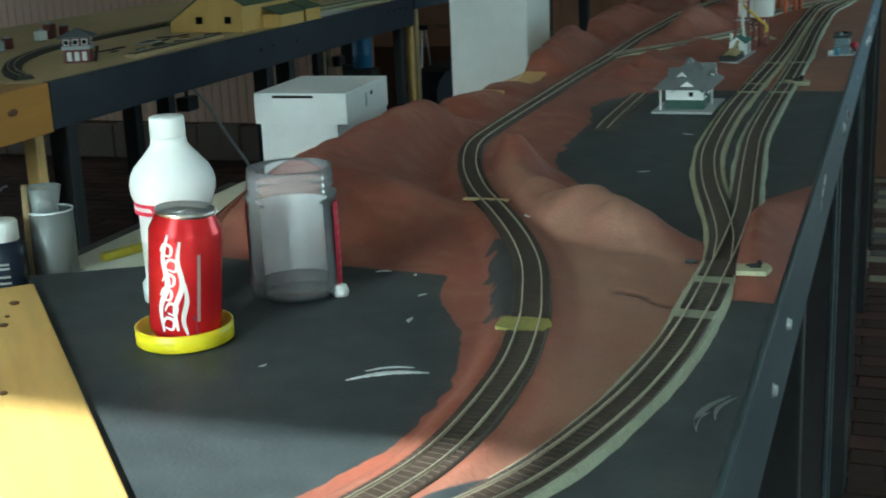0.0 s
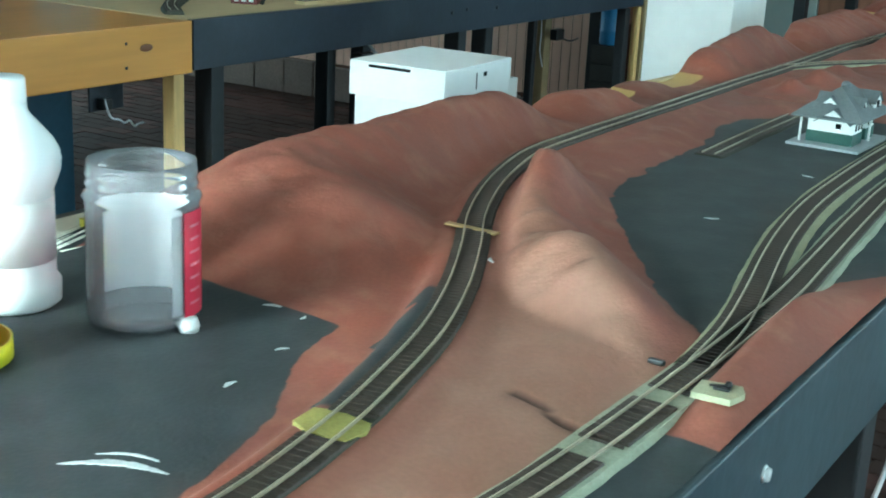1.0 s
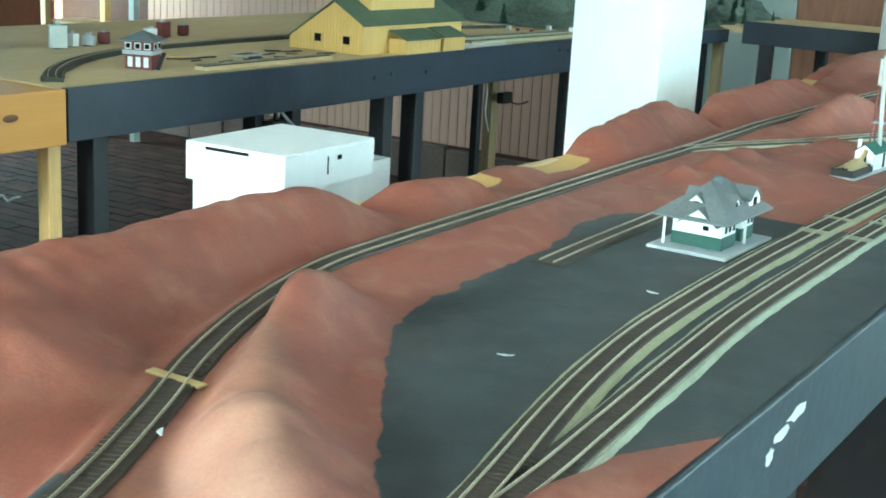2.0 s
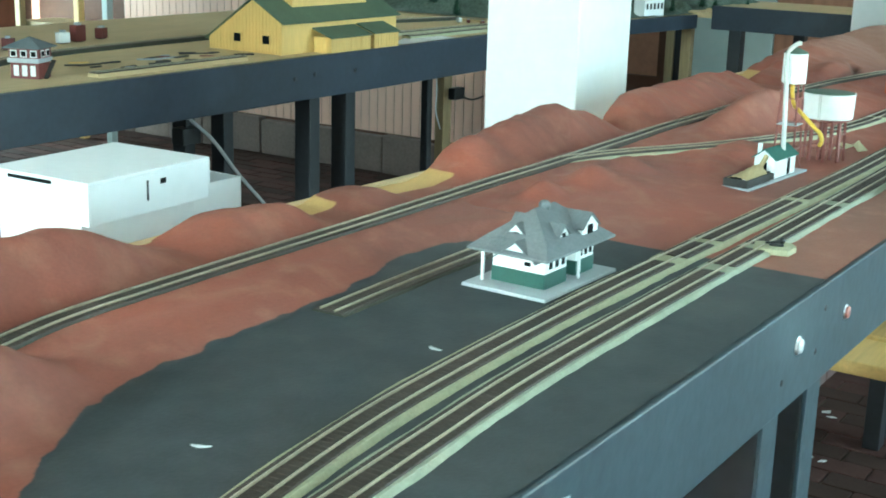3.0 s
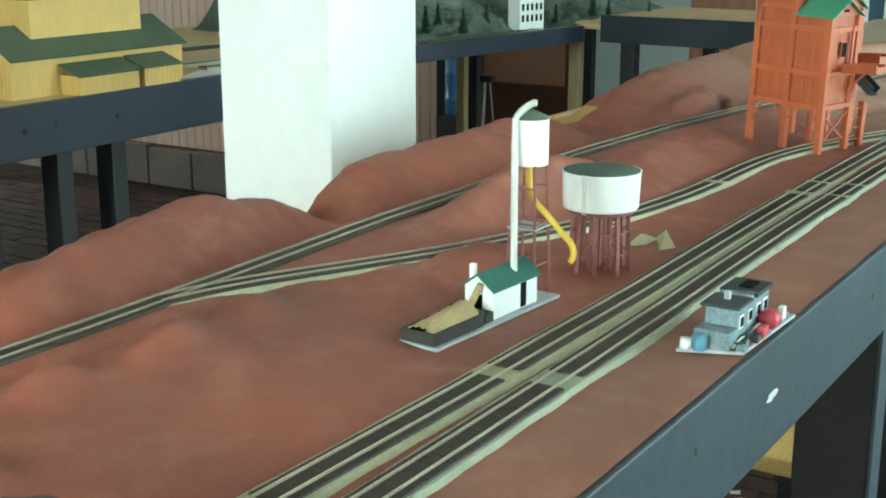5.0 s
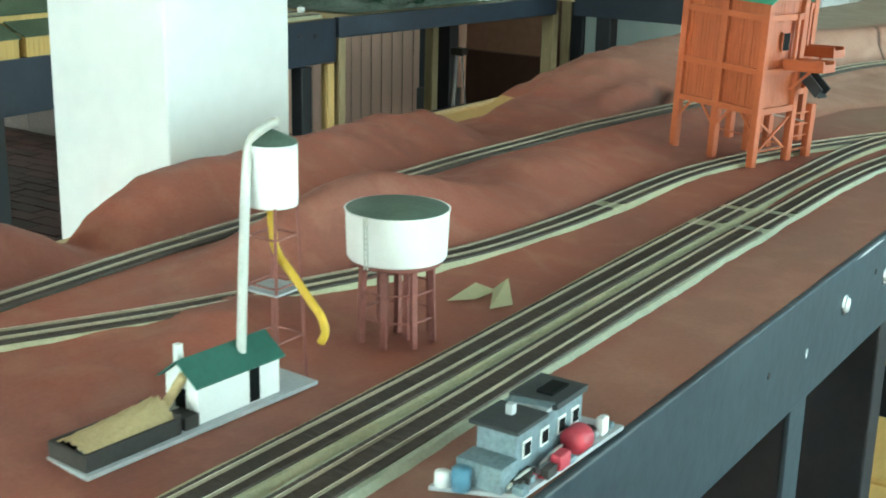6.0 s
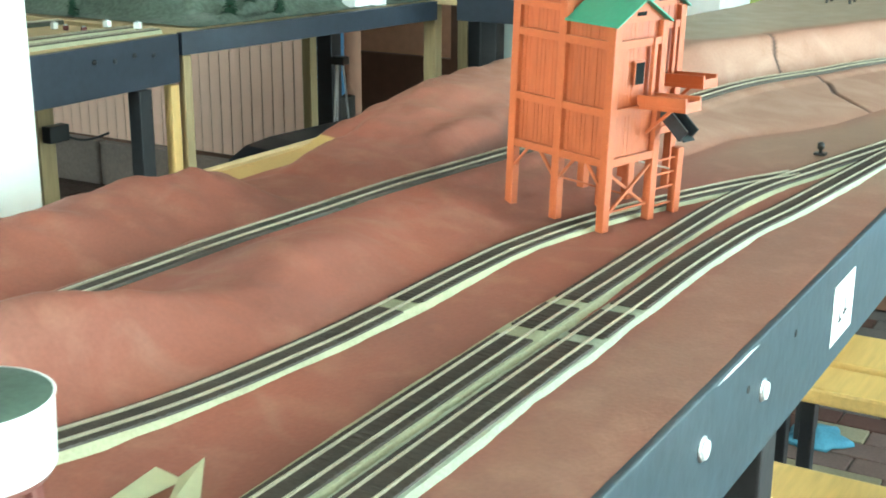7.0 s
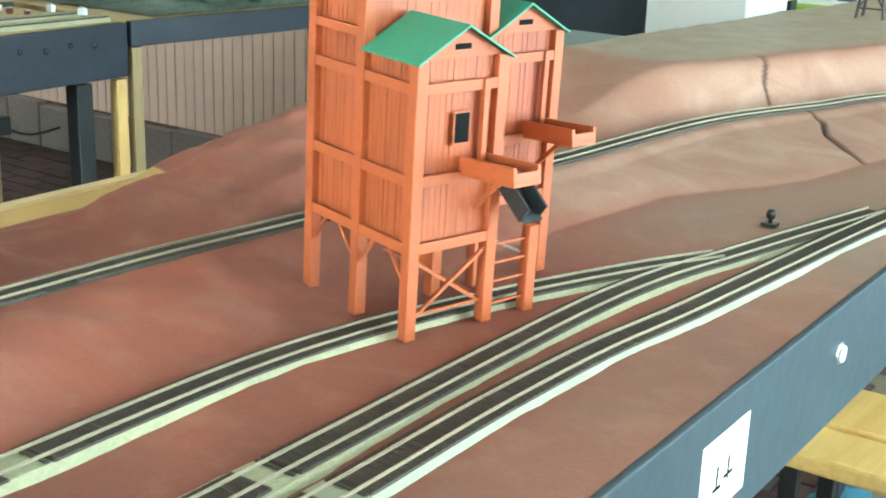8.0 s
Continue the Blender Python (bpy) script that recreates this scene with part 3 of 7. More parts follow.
for y in (2.585, 2.715, 3.72):
    leg = part("leg", boxed((-0.095, y - 0.020, 0), (-0.004, y + 0.020, T - 0.110), 0.003), BLACK_POST, table)
    part("facing", boxed((-0.0035, y - 0.022, 0.02), (0.001, y + 0.022, T - 0.109), 0.001), GREY_BLUE, leg, "grey blue painted leg facing")
for y in (1.70, 2.80, 4.05, 5.29, 6.46):
    part("leg", boxed((-0.575, y - 0.022, 0), (-0.525, y + 0.045, T - 0.032), 0.003), BLACK_POST, table)


# ---------------------------------------------------------------- track
def sweep_into(bm, path, head, profile, z0=0.0, off=0.0, close=True):
    """Push a (side, up) profile along a line."""
    rings = []
    for p, t in zip(path, head):
        nx, ny = t[1], -t[0]
        rings.append([bm.verts.new((p[0] + nx * (u + off), p[1] + ny * (u + off), p[2] + z0 + v)) for u, v in profile])
    m = len(profile)
    for a, b in zip(rings, rings[1:]):
        for k in range(m if close else m - 1):
            j = (k + 1) % m
            bm.faces.new((a[k], b[k], b[j], a[j]))
    if close:
        bm.faces.new(rings[0])
        bm.faces.new(rings[-1][::-1])
    return bm


GAUGE = 0.0165


def track(label, points, cork, bare=(), rails=True, cork_wide=0.0400):
    """A line of model track: roadbed, tie strip and two rails. bare: (y, length) stretches where the tie strip is missing."""
    path, head, at = spline(points)
    line = thing("model_track", label, "track", group="model railway lines")
    bm = bmesh.new()
    w = cork_wide / 2
    jag = np.random.RandomState(len(path)).uniform(-1, 1, (len(path) + 4, 2))
    jag = (jag[:-4] + 2 * jag[1:-3] + 2 * jag[2:-2] + jag[3:-1]) * 0.00012 + np.stack([np.interp(at, at[::14], np.random.RandomState(k).uniform(-0.0012, 0.0012, len(at[::14]))) for k in (4, 5)], 1)
    rings = []
    for p, t, (ja, jb) in zip(path, head, jag):
        w = np.interp(p[1], (3.85, 4.08), (cork_wide / 2, min(cork_wide / 2, 0.0160)))
        s = np.interp(p[1], (3.3, 3.95), (0.0045, 0.0040))
        rings.append([bm.verts.new((p[0] + t[1] * u, p[1] - t[0] * u, p[2] + v)) for u, v in ((-w - s + 2 * ja, -0.004), (-w + 0.001 + ja, 0.0045), (w - 0.001 + jb, 0.0045), (w + s + 2 * jb, -0.004))])
    for a, b in zip(rings, rings[1:]):
        for k in range(3):
            bm.faces.new((a[k], b[k], b[k + 1], a[k + 1]))
    bm.faces.new(rings[0])
    bm.faces.new(rings[-1][::-1])
    part("roadbed", bm, cork, line)
    gone = np.zeros(len(path), bool)
    for y, length in bare:
        gone |= np.abs(path[:, 1] - y) < length / 2
    bm = bmesh.new()
    start = None
    for k in range(len(path) + 1):
        open_ = k < len(path) and not gone[k]
        if open_ and start is None:
            start = k
        if not open_ and start is not None:
            if k - start > 2:
                sweep_into(bm, path[start:k], head[start:k], [(-0.0160, 0.0045), (-0.0155, 0.0059), (0.0155, 0.0059), (0.0160, 0.0045)])
            start = None
    part("tie_strip", bm, TIES, line)
    bm = bmesh.new()
    for s in np.arange(0.004, at[-1], 0.0072):
        k = int(np.searchsorted(at, s))
        k = min(k, len(path) - 1)
        if gone[k]:
            continue
        p = np.array([np.interp(s, at, path[:, i]) for i in range(3)])
        t = head[k]
        n = np.array([t[1], -t[0], 0])
        t = np.array([t[0], t[1], 0])
        low, top = [], []
        for u, v in ((-0.0150, -0.0013), (0.0150, -0.0013), (0.0150, 0.0013), (-0.0150, 0.0013)):
            q = p + n * u + t * v
            low.append(bm.verts.new((q[0], q[1], q[2] + 0.0050)))
            top.append(bm.verts.new((q[0], q[1], q[2] + 0.0064)))
        bm.faces.new(top)
        for i in range(4):
            j = (i + 1) % 4
            bm.faces.new((low[i], low[j], top[j], top[i]))
    tagged(part("tie_field", bm, TIES, line), kind="stuff")
    if rails:
        for side in (-1, 1):
            bm = bmesh.new()
            sweep_into(bm, path, head, [(-0.0008, 0.0), (-0.0003, 0.0005), (-0.00055, 0.0014), (-0.00055, 0.0020), (0.00055, 0.0020), (0.00055, 0.0014), (0.0003, 0.0005), (0.0008, 0.0)], 0.0064, side * GAUGE / 2)
            bmesh.ops.recalc_face_normals(bm, faces=bm.faces)
            rail = part("rail", bm, RAIL, line)
            rail.data.materials.append(RAIL_SIDE)
            for f in rail.data.polygons:
                f.material_index = 0 if f.normal.z > 0.8 else 1
    return line


def lay(points, over=0.0):
    """Put plan points on the scenery's level."""
    return [(x, y, T + over) for x, y in points]


LINE_FRONT = [(-0.225, 0.93), (-0.160, 1.03), (-0.112, 1.12), (-0.081, 1.238), (-0.066, 1.35), (-0.061, 1.45), (-0.060, 1.55), (-0.061, 1.70), (-0.065, 1.82), (-0.074, 1.93), (-0.090, 2.12), (-0.101, 2.30), (-0.104, 2.60), (-0.103, 2.90), (-0.105, 3.26), (-0.109, 3.50), (-0.111, 3.74), (-0.109, 3.97), (-0.108, 4.10), (-0.101, 4.23), (-0.087, 4.34), (-0.071, 4.50), (-0.056, 4.65), (-0.038, 4.80), (-0.018, 4.97)]
LINE_INNER = [(-0.061, 1.62), (-0.070, 1.71), (-0.088, 1.805), (-0.114, 1.924), (-0.133, 2.03), (-0.148, 2.15), (-0.156, 2.30), (-0.160, 2.46), (-0.160, 2.60), (-0.157, 2.80), (-0.153, 3.00), (-0.152, 3.15), (-0.151, 3.33), (-0.153, 3.50), (-0.155, 3.70), (-0.156, 3.88), (-0.155, 4.04), (-0.154, 4.16), (-0.150, 4.315), (-0.138, 4.42), (-0.117, 4.51), (-0.095, 4.61), (-0.062, 4.75)]
LINE_LINK = [(-0.474, 3.02, 0.018), (-0.456, 3.08, 0.018), (-0.430, 3.14, 0.018), (-0.395, 3.225, 0.016), (-0.362, 3.31, 0.014), (-0.335, 3.40, 0.012), (-0.306, 3.51, 0.009), (-0.285, 3.62, 0.005), (-0.274, 3.75, 0.003), (-0.272, 3.85, 0.002), (-0.273, 3.95, 0.001), (-0.271, 4.05, 0.0), (-0.260, 4.13, 0.0), (-0.240, 4.215, 0.0), (-0.205, 4.32, 0.0), (-0.160, 4.43, 0.0), (-0.125, 4.50, 0.0)]
track("front model railway line on pale whitened cork roadbed", lay(LINE_FRONT), CORK_WHITE, bare=[(1.455, 0.02), (1.555, 0.02), (2.68, 0.02), (2.79, 0.02), (3.075, 0.025), (3.87, 0.02), (3.947, 0.02)])
track("inner model railway line on pale cork roadbed", lay(LINE_INNER), CORK, bare=[(2.68, 0.02), (2.78, 0.02), (3.066, 0.025), (3.86, 0.02), (3.941, 0.02)])
track("upper model railway line on a raised bed", [(x, y, T + float(np.interp(y, BED_Y, BED_H))) for x, y in LINE_B], CORK_DARK, bare=[(1.365, 0.035), (1.78, 0.012), (3.93, 0.02), (4.03, 0.02)], cork_wide=0.033)
track("linking model railway line on pale roadbed", [(x, y, T + z) for x, y, z in LINE_LINK], CORK, bare=[(3.86, 0.025)], cork_wide=0.032)
track("short dead end siding beside the station", lay([(-0.332, 2.315), (-0.336, 2.42), (-0.339, 2.55), (-0.341, 2.67)], -0.003), CORK_DARK)

# ---------------------------------------------------------------- north wall: siding, stone base, posts, doorway
STONE = material("grey_stone_base", (0.20, 0.15, 0.125), 0.75, vary=0.25, scale=9, bump=0.3)
PALE_PANEL = material("pale_grey_green_panel", (0.44, 0.50, 0.47), 0.5, vary=0.05, scale=4)
DARK_RUST = material("rust_brown_boards", (0.36, 0.17, 0.10), 0.7, vary=0.3, scale=5, stretch=(1, 1, 0.2))


def siding(name, x0, x1, z0, z1, y, mat, label, pitch=0.062):
    """Vertical grooved siding; each board proud of the wall with a narrow groove beside it."""
    holder = tagged(thing(name, label, "wall panel"), kind="structure")
    count = max(1, int((x1 - x0) / pitch))
    pitch = (x1 - x0) / count
    shared = mesh_of(boxed((0, -0.006, z0), (pitch - 0.005, 0, z1), 0.002), "board", mat)
    for k in range(count):
        ob = new("board", shared)
        ob.parent = holder
        ob.location = (x0 + k * pitch, y, 0)
    return holder


siding("siding_panel", -6.5, -3.17, 0.24, TOP - 0.02, NORTH, PINK_PANEL, "salmon pink grooved wall siding")
base = tagged(thing("stone_base", "row of grey stone blocks along the wall base", "wall base"), kind="structure")
x = -7.0
while x < -3.19:
    wide = random.uniform(0.22, 0.38)
    part("stone", boxed((x, NORTH - 0.05 - random.uniform(0, 0.015), 0), (min(x + wide - 0.012, -3.18), NORTH - 0.001, 0.235 + random.uniform(-0.02, 0.003)), 0.008), STONE, base)
    x += wide
solid("wall_post", boxed((-3.162, NORTH - 0.06, 0), (-3.09, NORTH - 0.001, TOP - 0.01), 0.004), BLACK_POST, "black painted wall post", "post")
solid("wall_post", boxed((-2.41, NORTH - 0.05, 0), (-2.365, NORTH - 0.001, TOP - 0.01), 0.004), OLD_PINE, "weathered pine wall post", "post")
solid("wall_post", boxed((-2.36, NORTH - 0.05, 0), (-2.305, NORTH - 0.001, TOP - 0.01), 0.004), BLACK_POST, "black painted wall post", "post")
solid("wall_panel", boxed((-2.30, NORTH - 0.03, 0.02), (-1.845, NORTH - 0.001, 2.4), 0.003), PALE_PANEL, "pale grey green wall panel", "wall panel")
solid("wall_panel", boxed((-1.840, NORTH - 0.025, 0.02), (-1.0, NORTH - 0.001, 2.4), 0.003), DARK_RUST, "rust brown boarded wall panel", "wall panel")
# the dim room behind the doorway
solid("back_room_wall", boxed((WEST, NORTH + 1.45, 0), (EAST, NORTH + 1.55, TOP)), material("back_room_plaster", (0.46, 0.235, 0.145), 0.75, vary=0.15, scale=4), "brown back room wall", "wall")
solid("back_room_wainscot", boxed((-4.6, NORTH + 1.41, 0), (-1.6, NORTH + 1.449, 0.56), 0.003), BROWN_WALL, "dark brown boarded lower wall of the back room", "wall panel")
for k, z in enumerate((0.35, 0.62)):
    solid("back_room_rail", boxed((-3.03, NORTH + 1.30, z + 0.08), (-2.25, NORTH + 1.34, z + 0.115), 0.003), OLD_PINE, "weathered rail across the back room", "rail")
solid("back_room_post", boxed((-2.68, NORTH + 1.25, 0), (-2.62, NORTH + 1.29, 1.2), 0.003), OLD_PINE, "weathered post in the back room", "post")
# pale blue board standing to the east
BLUE_PANEL = material("pale_blue_boards", (0.24, 0.33, 0.45), 0.55, vary=0.08, scale=5)
blue = tagged(thing("blue_panel", "pale blue boarded panel behind the layout", "wall panel"), kind="structure")
for k in range(6):
    part("board", boxed((0.12, NORTH - 0.03, 0.32 + k * 0.36), (2.3, NORTH - 0.003, 0.672 + k * 0.36), 0.004), BLUE_PANEL, blue)


# ---------------------------------------------------------------- windows that let the day in; 3, 4 and 5 are added for light
def window(name, axis, at, lo, hi, sill, head, panes):
    w = tagged(thing(name, "tall white framed window, unseen", "window"), kind="structure")
    frame_m, glass = WHITE_WALL, WINDOW_GLASS

    def piece(n, a, b, z0, z1, d0, d1, mat):
        if axis == "x":
            return part(n, boxed((at + d0, a, z0), (at + d1, b, z1), 0.003 if mat is frame_m else 0), mat, w)
        return part(n, boxed((a, at + d0, z0), (b, at + d1, z1), 0.003 if mat is frame_m else 0), mat, w)
    wide = (hi - lo) / panes
    for k in range(panes + 1):
        piece("mullion", lo + k * wide - 0.03, lo + k * wide + 0.03, sill, head, 0.06, 0.13, frame_m)
    piece("sill", lo - 0.02, hi + 0.02, sill - 0.03, sill, 0.0, 0.15, frame_m)
    piece("head", lo, hi, head - 0.05, head, 0.062, 0.128, frame_m)
    for k in range(panes):
        g = piece("pane", lo + k * wide + 0.031, lo + (k + 1) * wide - 0.031, sill + 0.001, head - 0.051, 0.09, 0.096, glass)
        g.visible_shadow = False
    return w


WINDOW_GLASS = glassy("window_glass", (0.95, 1.0, 0.98), 0.0, 1.45)
window("window_1", "x", EAST, 4.0, 7.4, 0.7, 2.8, 4)
# unseen window added for the siding's lamp
window("added_window_5", "x", WEST - 0.2, 6.2, 7.3, 0.45, 1.75, 1)
# unseen window added round the back room's lamp
window("added_window_3", "x", EAST, 8.0, 9.2, 0.7, 2.6, 1)
window("window_2", "y", -0.06, -0.45, 0.36, 1.45, 2.8, 1).matrix_world = SOUTH_WALL
# unseen window added round the south east fill lamp
window("added_window_4", "y", -0.06, 2.5, 4.1, 0.9, 2.6, 2).matrix_world = SOUTH_WALL
solid("ground", boxed((-60, -60, -0.4), (60, 60, -0.21)), material("outside_ground", (0.22, 0.21, 0.18), 0.9, vary=0.2, scale=1), "open ground outside", "ground")


# ---------------------------------------------------------------- the tables along the far side
FT = 1.21
ALONG = pose(-1.765, 2.89, 0)
far = thing("far_table", "plywood topped far layout table with a blue black fascia", "table", ALONG)
part("board", boxed((-1.1, 0.0, FT - 0.02), (-0.001, 2.365, FT)), PLY, far, "bare plywood top")
part("fascia", boxed((0.0, 0.003, FT - 0.108), (0.02, 2.365, FT + 0.002), 0.002), BLUE_BLACK, far)
for x, y in ((-0.048, 0.126), (-0.048, 1.183), (-0.048, 1.338), (-0.615, 1.29), (-0.520, 1.355), (-1.02, 0.3)):
    part("leg", boxed((x - 0.027, y - 0.021, 0), (x + 0.026, y + 0.021, FT - 0.021), 0.003), BLACK_POST, far)
part("leg", boxed((-0.314, 2.100, 0), (-0.286, 2.128, FT - 0.021), 0.003), BLACK_POST, far)
part("leg", boxed((-0.024, 2.236, 0), (0.012, 2.276, FT - 0.113), 0.003), BLACK_POST, far)
part("leg", boxed((-0.008, 2.336, 0), (0.016, 2.363, FT - 0.113), 0.003), RAW_PINE, far, "raw pine leg")
part("stretcher", boxed((-0.07, 1.36, 0.45), (-0.03, 2.25, 0.52), 0.003), BLACK_POST, far)
for y, z in ((1.05, FT - 0.05), (1.13, FT - 0.045), (1.30, FT - 0.05), (2.10, FT - 0.03), (2.16, FT - 0.035), (2.22, FT - 0.03), (2.28, FT - 0.036)):
    bm = lathe([(0, 0), (0.006, 0.0), (0.006, 0.003), (0.0045, 0.005), (0, 0.005)], 10)
    bmesh.ops.transform(bm, matrix=pose(0.0185, y, z, 0, 90, 0), verts=bm.verts)
    part("bolt", bm, BLACK_POST, far)

pine = thing("pine_table", "varnished pine side table of the layout", "table", ALONG)
part("board", boxed((-1.1, -1.9, FT - 0.022), (-0.001, -0.003, FT - 0.001)), PINE, pine)
part("fascia", boxed((0.0, -1.9, FT - 0.112), (0.022, -0.003, FT + 0.002), 0.003), PINE, pine, "varnished pine fascia with dark knots")
part("leg", boxed((-0.065, -0.008, 0), (-0.030, 0.025, FT - 0.023), 0.003), RAW_PINE, pine, "raw pine leg")
part("leg", boxed((-0.12, -0.45, 0), (-0.06, -0.39, FT - 0.023), 0.003), BLACK_POST, pine)
part("leg", boxed((-0.12, -1.6, 0), (-0.06, -1.54, FT - 0.023), 0.003), BLACK_POST, pine)
part("screw", boxed((0.0215, -0.20, FT - 0.035), (0.0235, -0.194, FT - 0.029), 0.0005), BLACK_POST, pine)
part("screw", boxed((0.0215, -0.20, FT - 0.085), (0.0235, -0.194, FT - 0.079), 0.0005), BLACK_POST, pine)
bm = lathe([(0, 0), (0.016, 0), (0.012, 0.0012), (0, 0.0012)], 18)
bmesh.ops.transform(bm, matrix=pose(0.0215, -0.14, FT - 0.045, 0, 90, 0) @ Matrix.Diagonal((0.55, 1.3, 1, 1)), verts=bm.verts)
part("knot", bm, material("dark_knot", (0.13, 0.05, 0.015), 0.5), pine, "dark pine knot")

# the last stretch of the far side, and the table across the end
turn = 8.0
end = thing("corner_table", "narrow blue black edged layout table in the corner", "table", pose(-1.760, 5.262, 0, 0, 0, -turn))
part("board", boxed((-1.0, 0.002, FT - 0.02), (-0.001, 0.93, FT)), PLY, end)
part("fascia", boxed((0.0, 0.002, FT - 0.048), (0.02, 0.935, FT + 0.004), 0.002), BLUE_BLACK, end)
part("leg", boxed((-0.004, 0.004, 0), (0.018, 0.028, FT - 0.049), 0.003), OLD_PINE, end, "weathered pine leg")

back = thing("back_table", "layout table across the end with a blue black fascia", "table")
part("board", boxed((-1.73, 6.235, FT - 0.01), (-0.975, 7.1, FT + 0.01)), PLY, back)
part("fascia", boxed((-1.565, 6.215, FT - 0.05), (-0.972, 6.233, FT + 0.04), 0.002), BLUE_BLACK, back)
part("side_board", boxed((-2.45, 6.34, FT - 0.012), (-1.732, 7.1, FT - 0.001)), PLY, back)
part("leg", boxed((-2.245, 6.393, 0), (-2.210, 6.428, FT - 0.013), 0.003), OLD_PINE, back, "weathered pine leg")
part("leg", boxed((-2.345, 6.615, 0), (-2.285, 6.675, FT - 0.013), 0.003), BLACK_POST, back)
part("leg", boxed((-1.710, 6.272, 0), (-1.670, 6.312, FT - 0.011), 0.003), OLD_PINE, back, "weathered pine leg")
for x in (-1.50, -1.04):
    part("leg", boxed((x, 6.24, 0), (x + 0.05, 6.29, FT - 0.011), 0.003), BLACK_POST, back)
    part("leg", boxed((x, 7.0, 0), (x + 0.05, 7.05, FT - 0.011), 0.003), BLACK_POST, back)
solid("column", boxed((-0.990, 6.09, 0), (-0.755, 6.33, TOP), 0.004), WHITE_WALL, "second square white painted column", "column")



# ---------------------------------------------------------------- tiled kerb on the floor
def tiled_kerb(x, y0, count, size, high):
    """A low step faced with square pink tiles, dark joints between them."""
    y1 = y0 + count * size
    k = tagged(part("kerb", boxed((x - 0.10, y0, -0.012), (x - 0.006, y1, high)), material("kerb_joint", (0.05, 0.045, 0.045), 0.9, vary=0.2, scale=20)), "low kerb faced with dull pink tiles", "kerb", kind="structure")
    face = mesh_of(boxed((-0.008, 0.007, 0.0), (0.0, size - 0.007, high - 0.012), 0.003), "tile", material("kerb_tile", (0.16, 0.095, 0.085), 0.6, vary=0.25, scale=12, bump=0.2))
    for n in range(count):
        ob = new("tile", face)
        ob.parent = k
        ob.location = (x, y0 + n * size, 0)


tiled_kerb(-0.852, 4.184, 9, 0.229, 0.11)


def paper_scrap(x, y, long, wide, turn):
    """A torn scrap of white paper on the floor, one corner curled."""
    bm = bmesh.new()
    v = [bm.verts.new(p) for p in ((-long / 2, -wide / 2, 0.001), (long * 0.4, -wide * 0.4, 0.001), (long / 2, wide * 0.3, 0.006), (0, wide / 2, 0.002), (-long * 0.45, wide * 0.35, 0.001))]
    face = bm.faces.new(v)
    lift = bmesh.ops.extrude_face_region(bm, geom=[face])
    bmesh.ops.translate(bm, verts=[e for e in lift["geom"] if isinstance(e, bmesh.types.BMVert)], vec=(0, 0, 0.0015))
    bmesh.ops.recalc_face_normals(bm, faces=bm.faces)
    scrap = part("paper_scrap", bm, SCRAP_WHITE)
    scrap.matrix_world = pose(x, y, 0.0, 0, 0, turn)
    tagged(scrap, "torn white paper scrap lying on the brick floor", "paper scrap", "scraps on the floor")


SCRAP_WHITE = material("scrap_paper", (0.62, 0.60, 0.57), 0.8, vary=0.1, scale=60)
for x, y, long, wide, turn in ((-0.757, 5.49, 0.030, 0.020, 20), (-0.680, 5.10, 0.030, 0.010, -50), (-0.698, 5.006, 0.024, 0.013, 10)):
    paper_scrap(x, y, long, wide, turn)

# ---------------------------------------------------------------- pavers
def pavers():
    """Brick pavers, 200 by 100 mm, in running bond; those in the open stretch are single pieces."""
    # the dark red and brown also carry the floor's shade in their colour
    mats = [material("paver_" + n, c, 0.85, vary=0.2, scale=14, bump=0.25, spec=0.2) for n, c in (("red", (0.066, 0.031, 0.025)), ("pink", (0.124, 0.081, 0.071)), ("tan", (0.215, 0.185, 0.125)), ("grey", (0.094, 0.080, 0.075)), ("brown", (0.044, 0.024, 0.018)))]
    shared = [mesh_of(boxed((-0.097, -0.047, -0.03), (0.097, 0.047, 0), 0.004), "paver", m) for m in mats]
    paving = tagged(thing("paving", "mixed red, pink and tan brick pavers with shade painted in by the tables", "paving"), kind="structure")
    rest = [bmesh.new() for _ in mats]
    rng = random.Random(5)
    for j in range(int((NORTH - SOUTH) / 0.1)):
        y = SOUTH + 0.05 + j * 0.1
        for i in range(int((EAST - WEST) / 0.2)):
            x = WEST + 0.1 + i * 0.2 + (0.1 if j % 2 else 0)
            k = rng.choices((0, 1, 2, 3), (3, 4, 3, 3))[0]
            z = -0.001 - rng.random() * 0.003
            # towards west and south only dark pavers: shade by the tables put into colour
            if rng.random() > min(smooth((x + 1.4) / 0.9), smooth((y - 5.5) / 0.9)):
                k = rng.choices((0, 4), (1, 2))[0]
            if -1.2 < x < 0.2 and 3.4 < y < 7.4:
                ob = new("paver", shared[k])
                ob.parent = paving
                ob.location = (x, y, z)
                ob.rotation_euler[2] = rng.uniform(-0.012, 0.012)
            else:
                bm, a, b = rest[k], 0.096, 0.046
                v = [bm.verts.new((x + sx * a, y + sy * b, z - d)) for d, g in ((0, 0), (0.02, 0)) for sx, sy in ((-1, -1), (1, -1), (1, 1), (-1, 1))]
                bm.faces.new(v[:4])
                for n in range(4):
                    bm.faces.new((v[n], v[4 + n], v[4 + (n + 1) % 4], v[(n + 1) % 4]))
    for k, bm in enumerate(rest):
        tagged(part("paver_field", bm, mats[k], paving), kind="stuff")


pavers()

# ---------------------------------------------------------------- by the near corner: can, lid, bottle, jar
CAN_RED = material("can_red_lacquer", (0.58, 0.012, 0.018), 0.25, 0.35, vary=0.06, scale=20, bump=0.0)
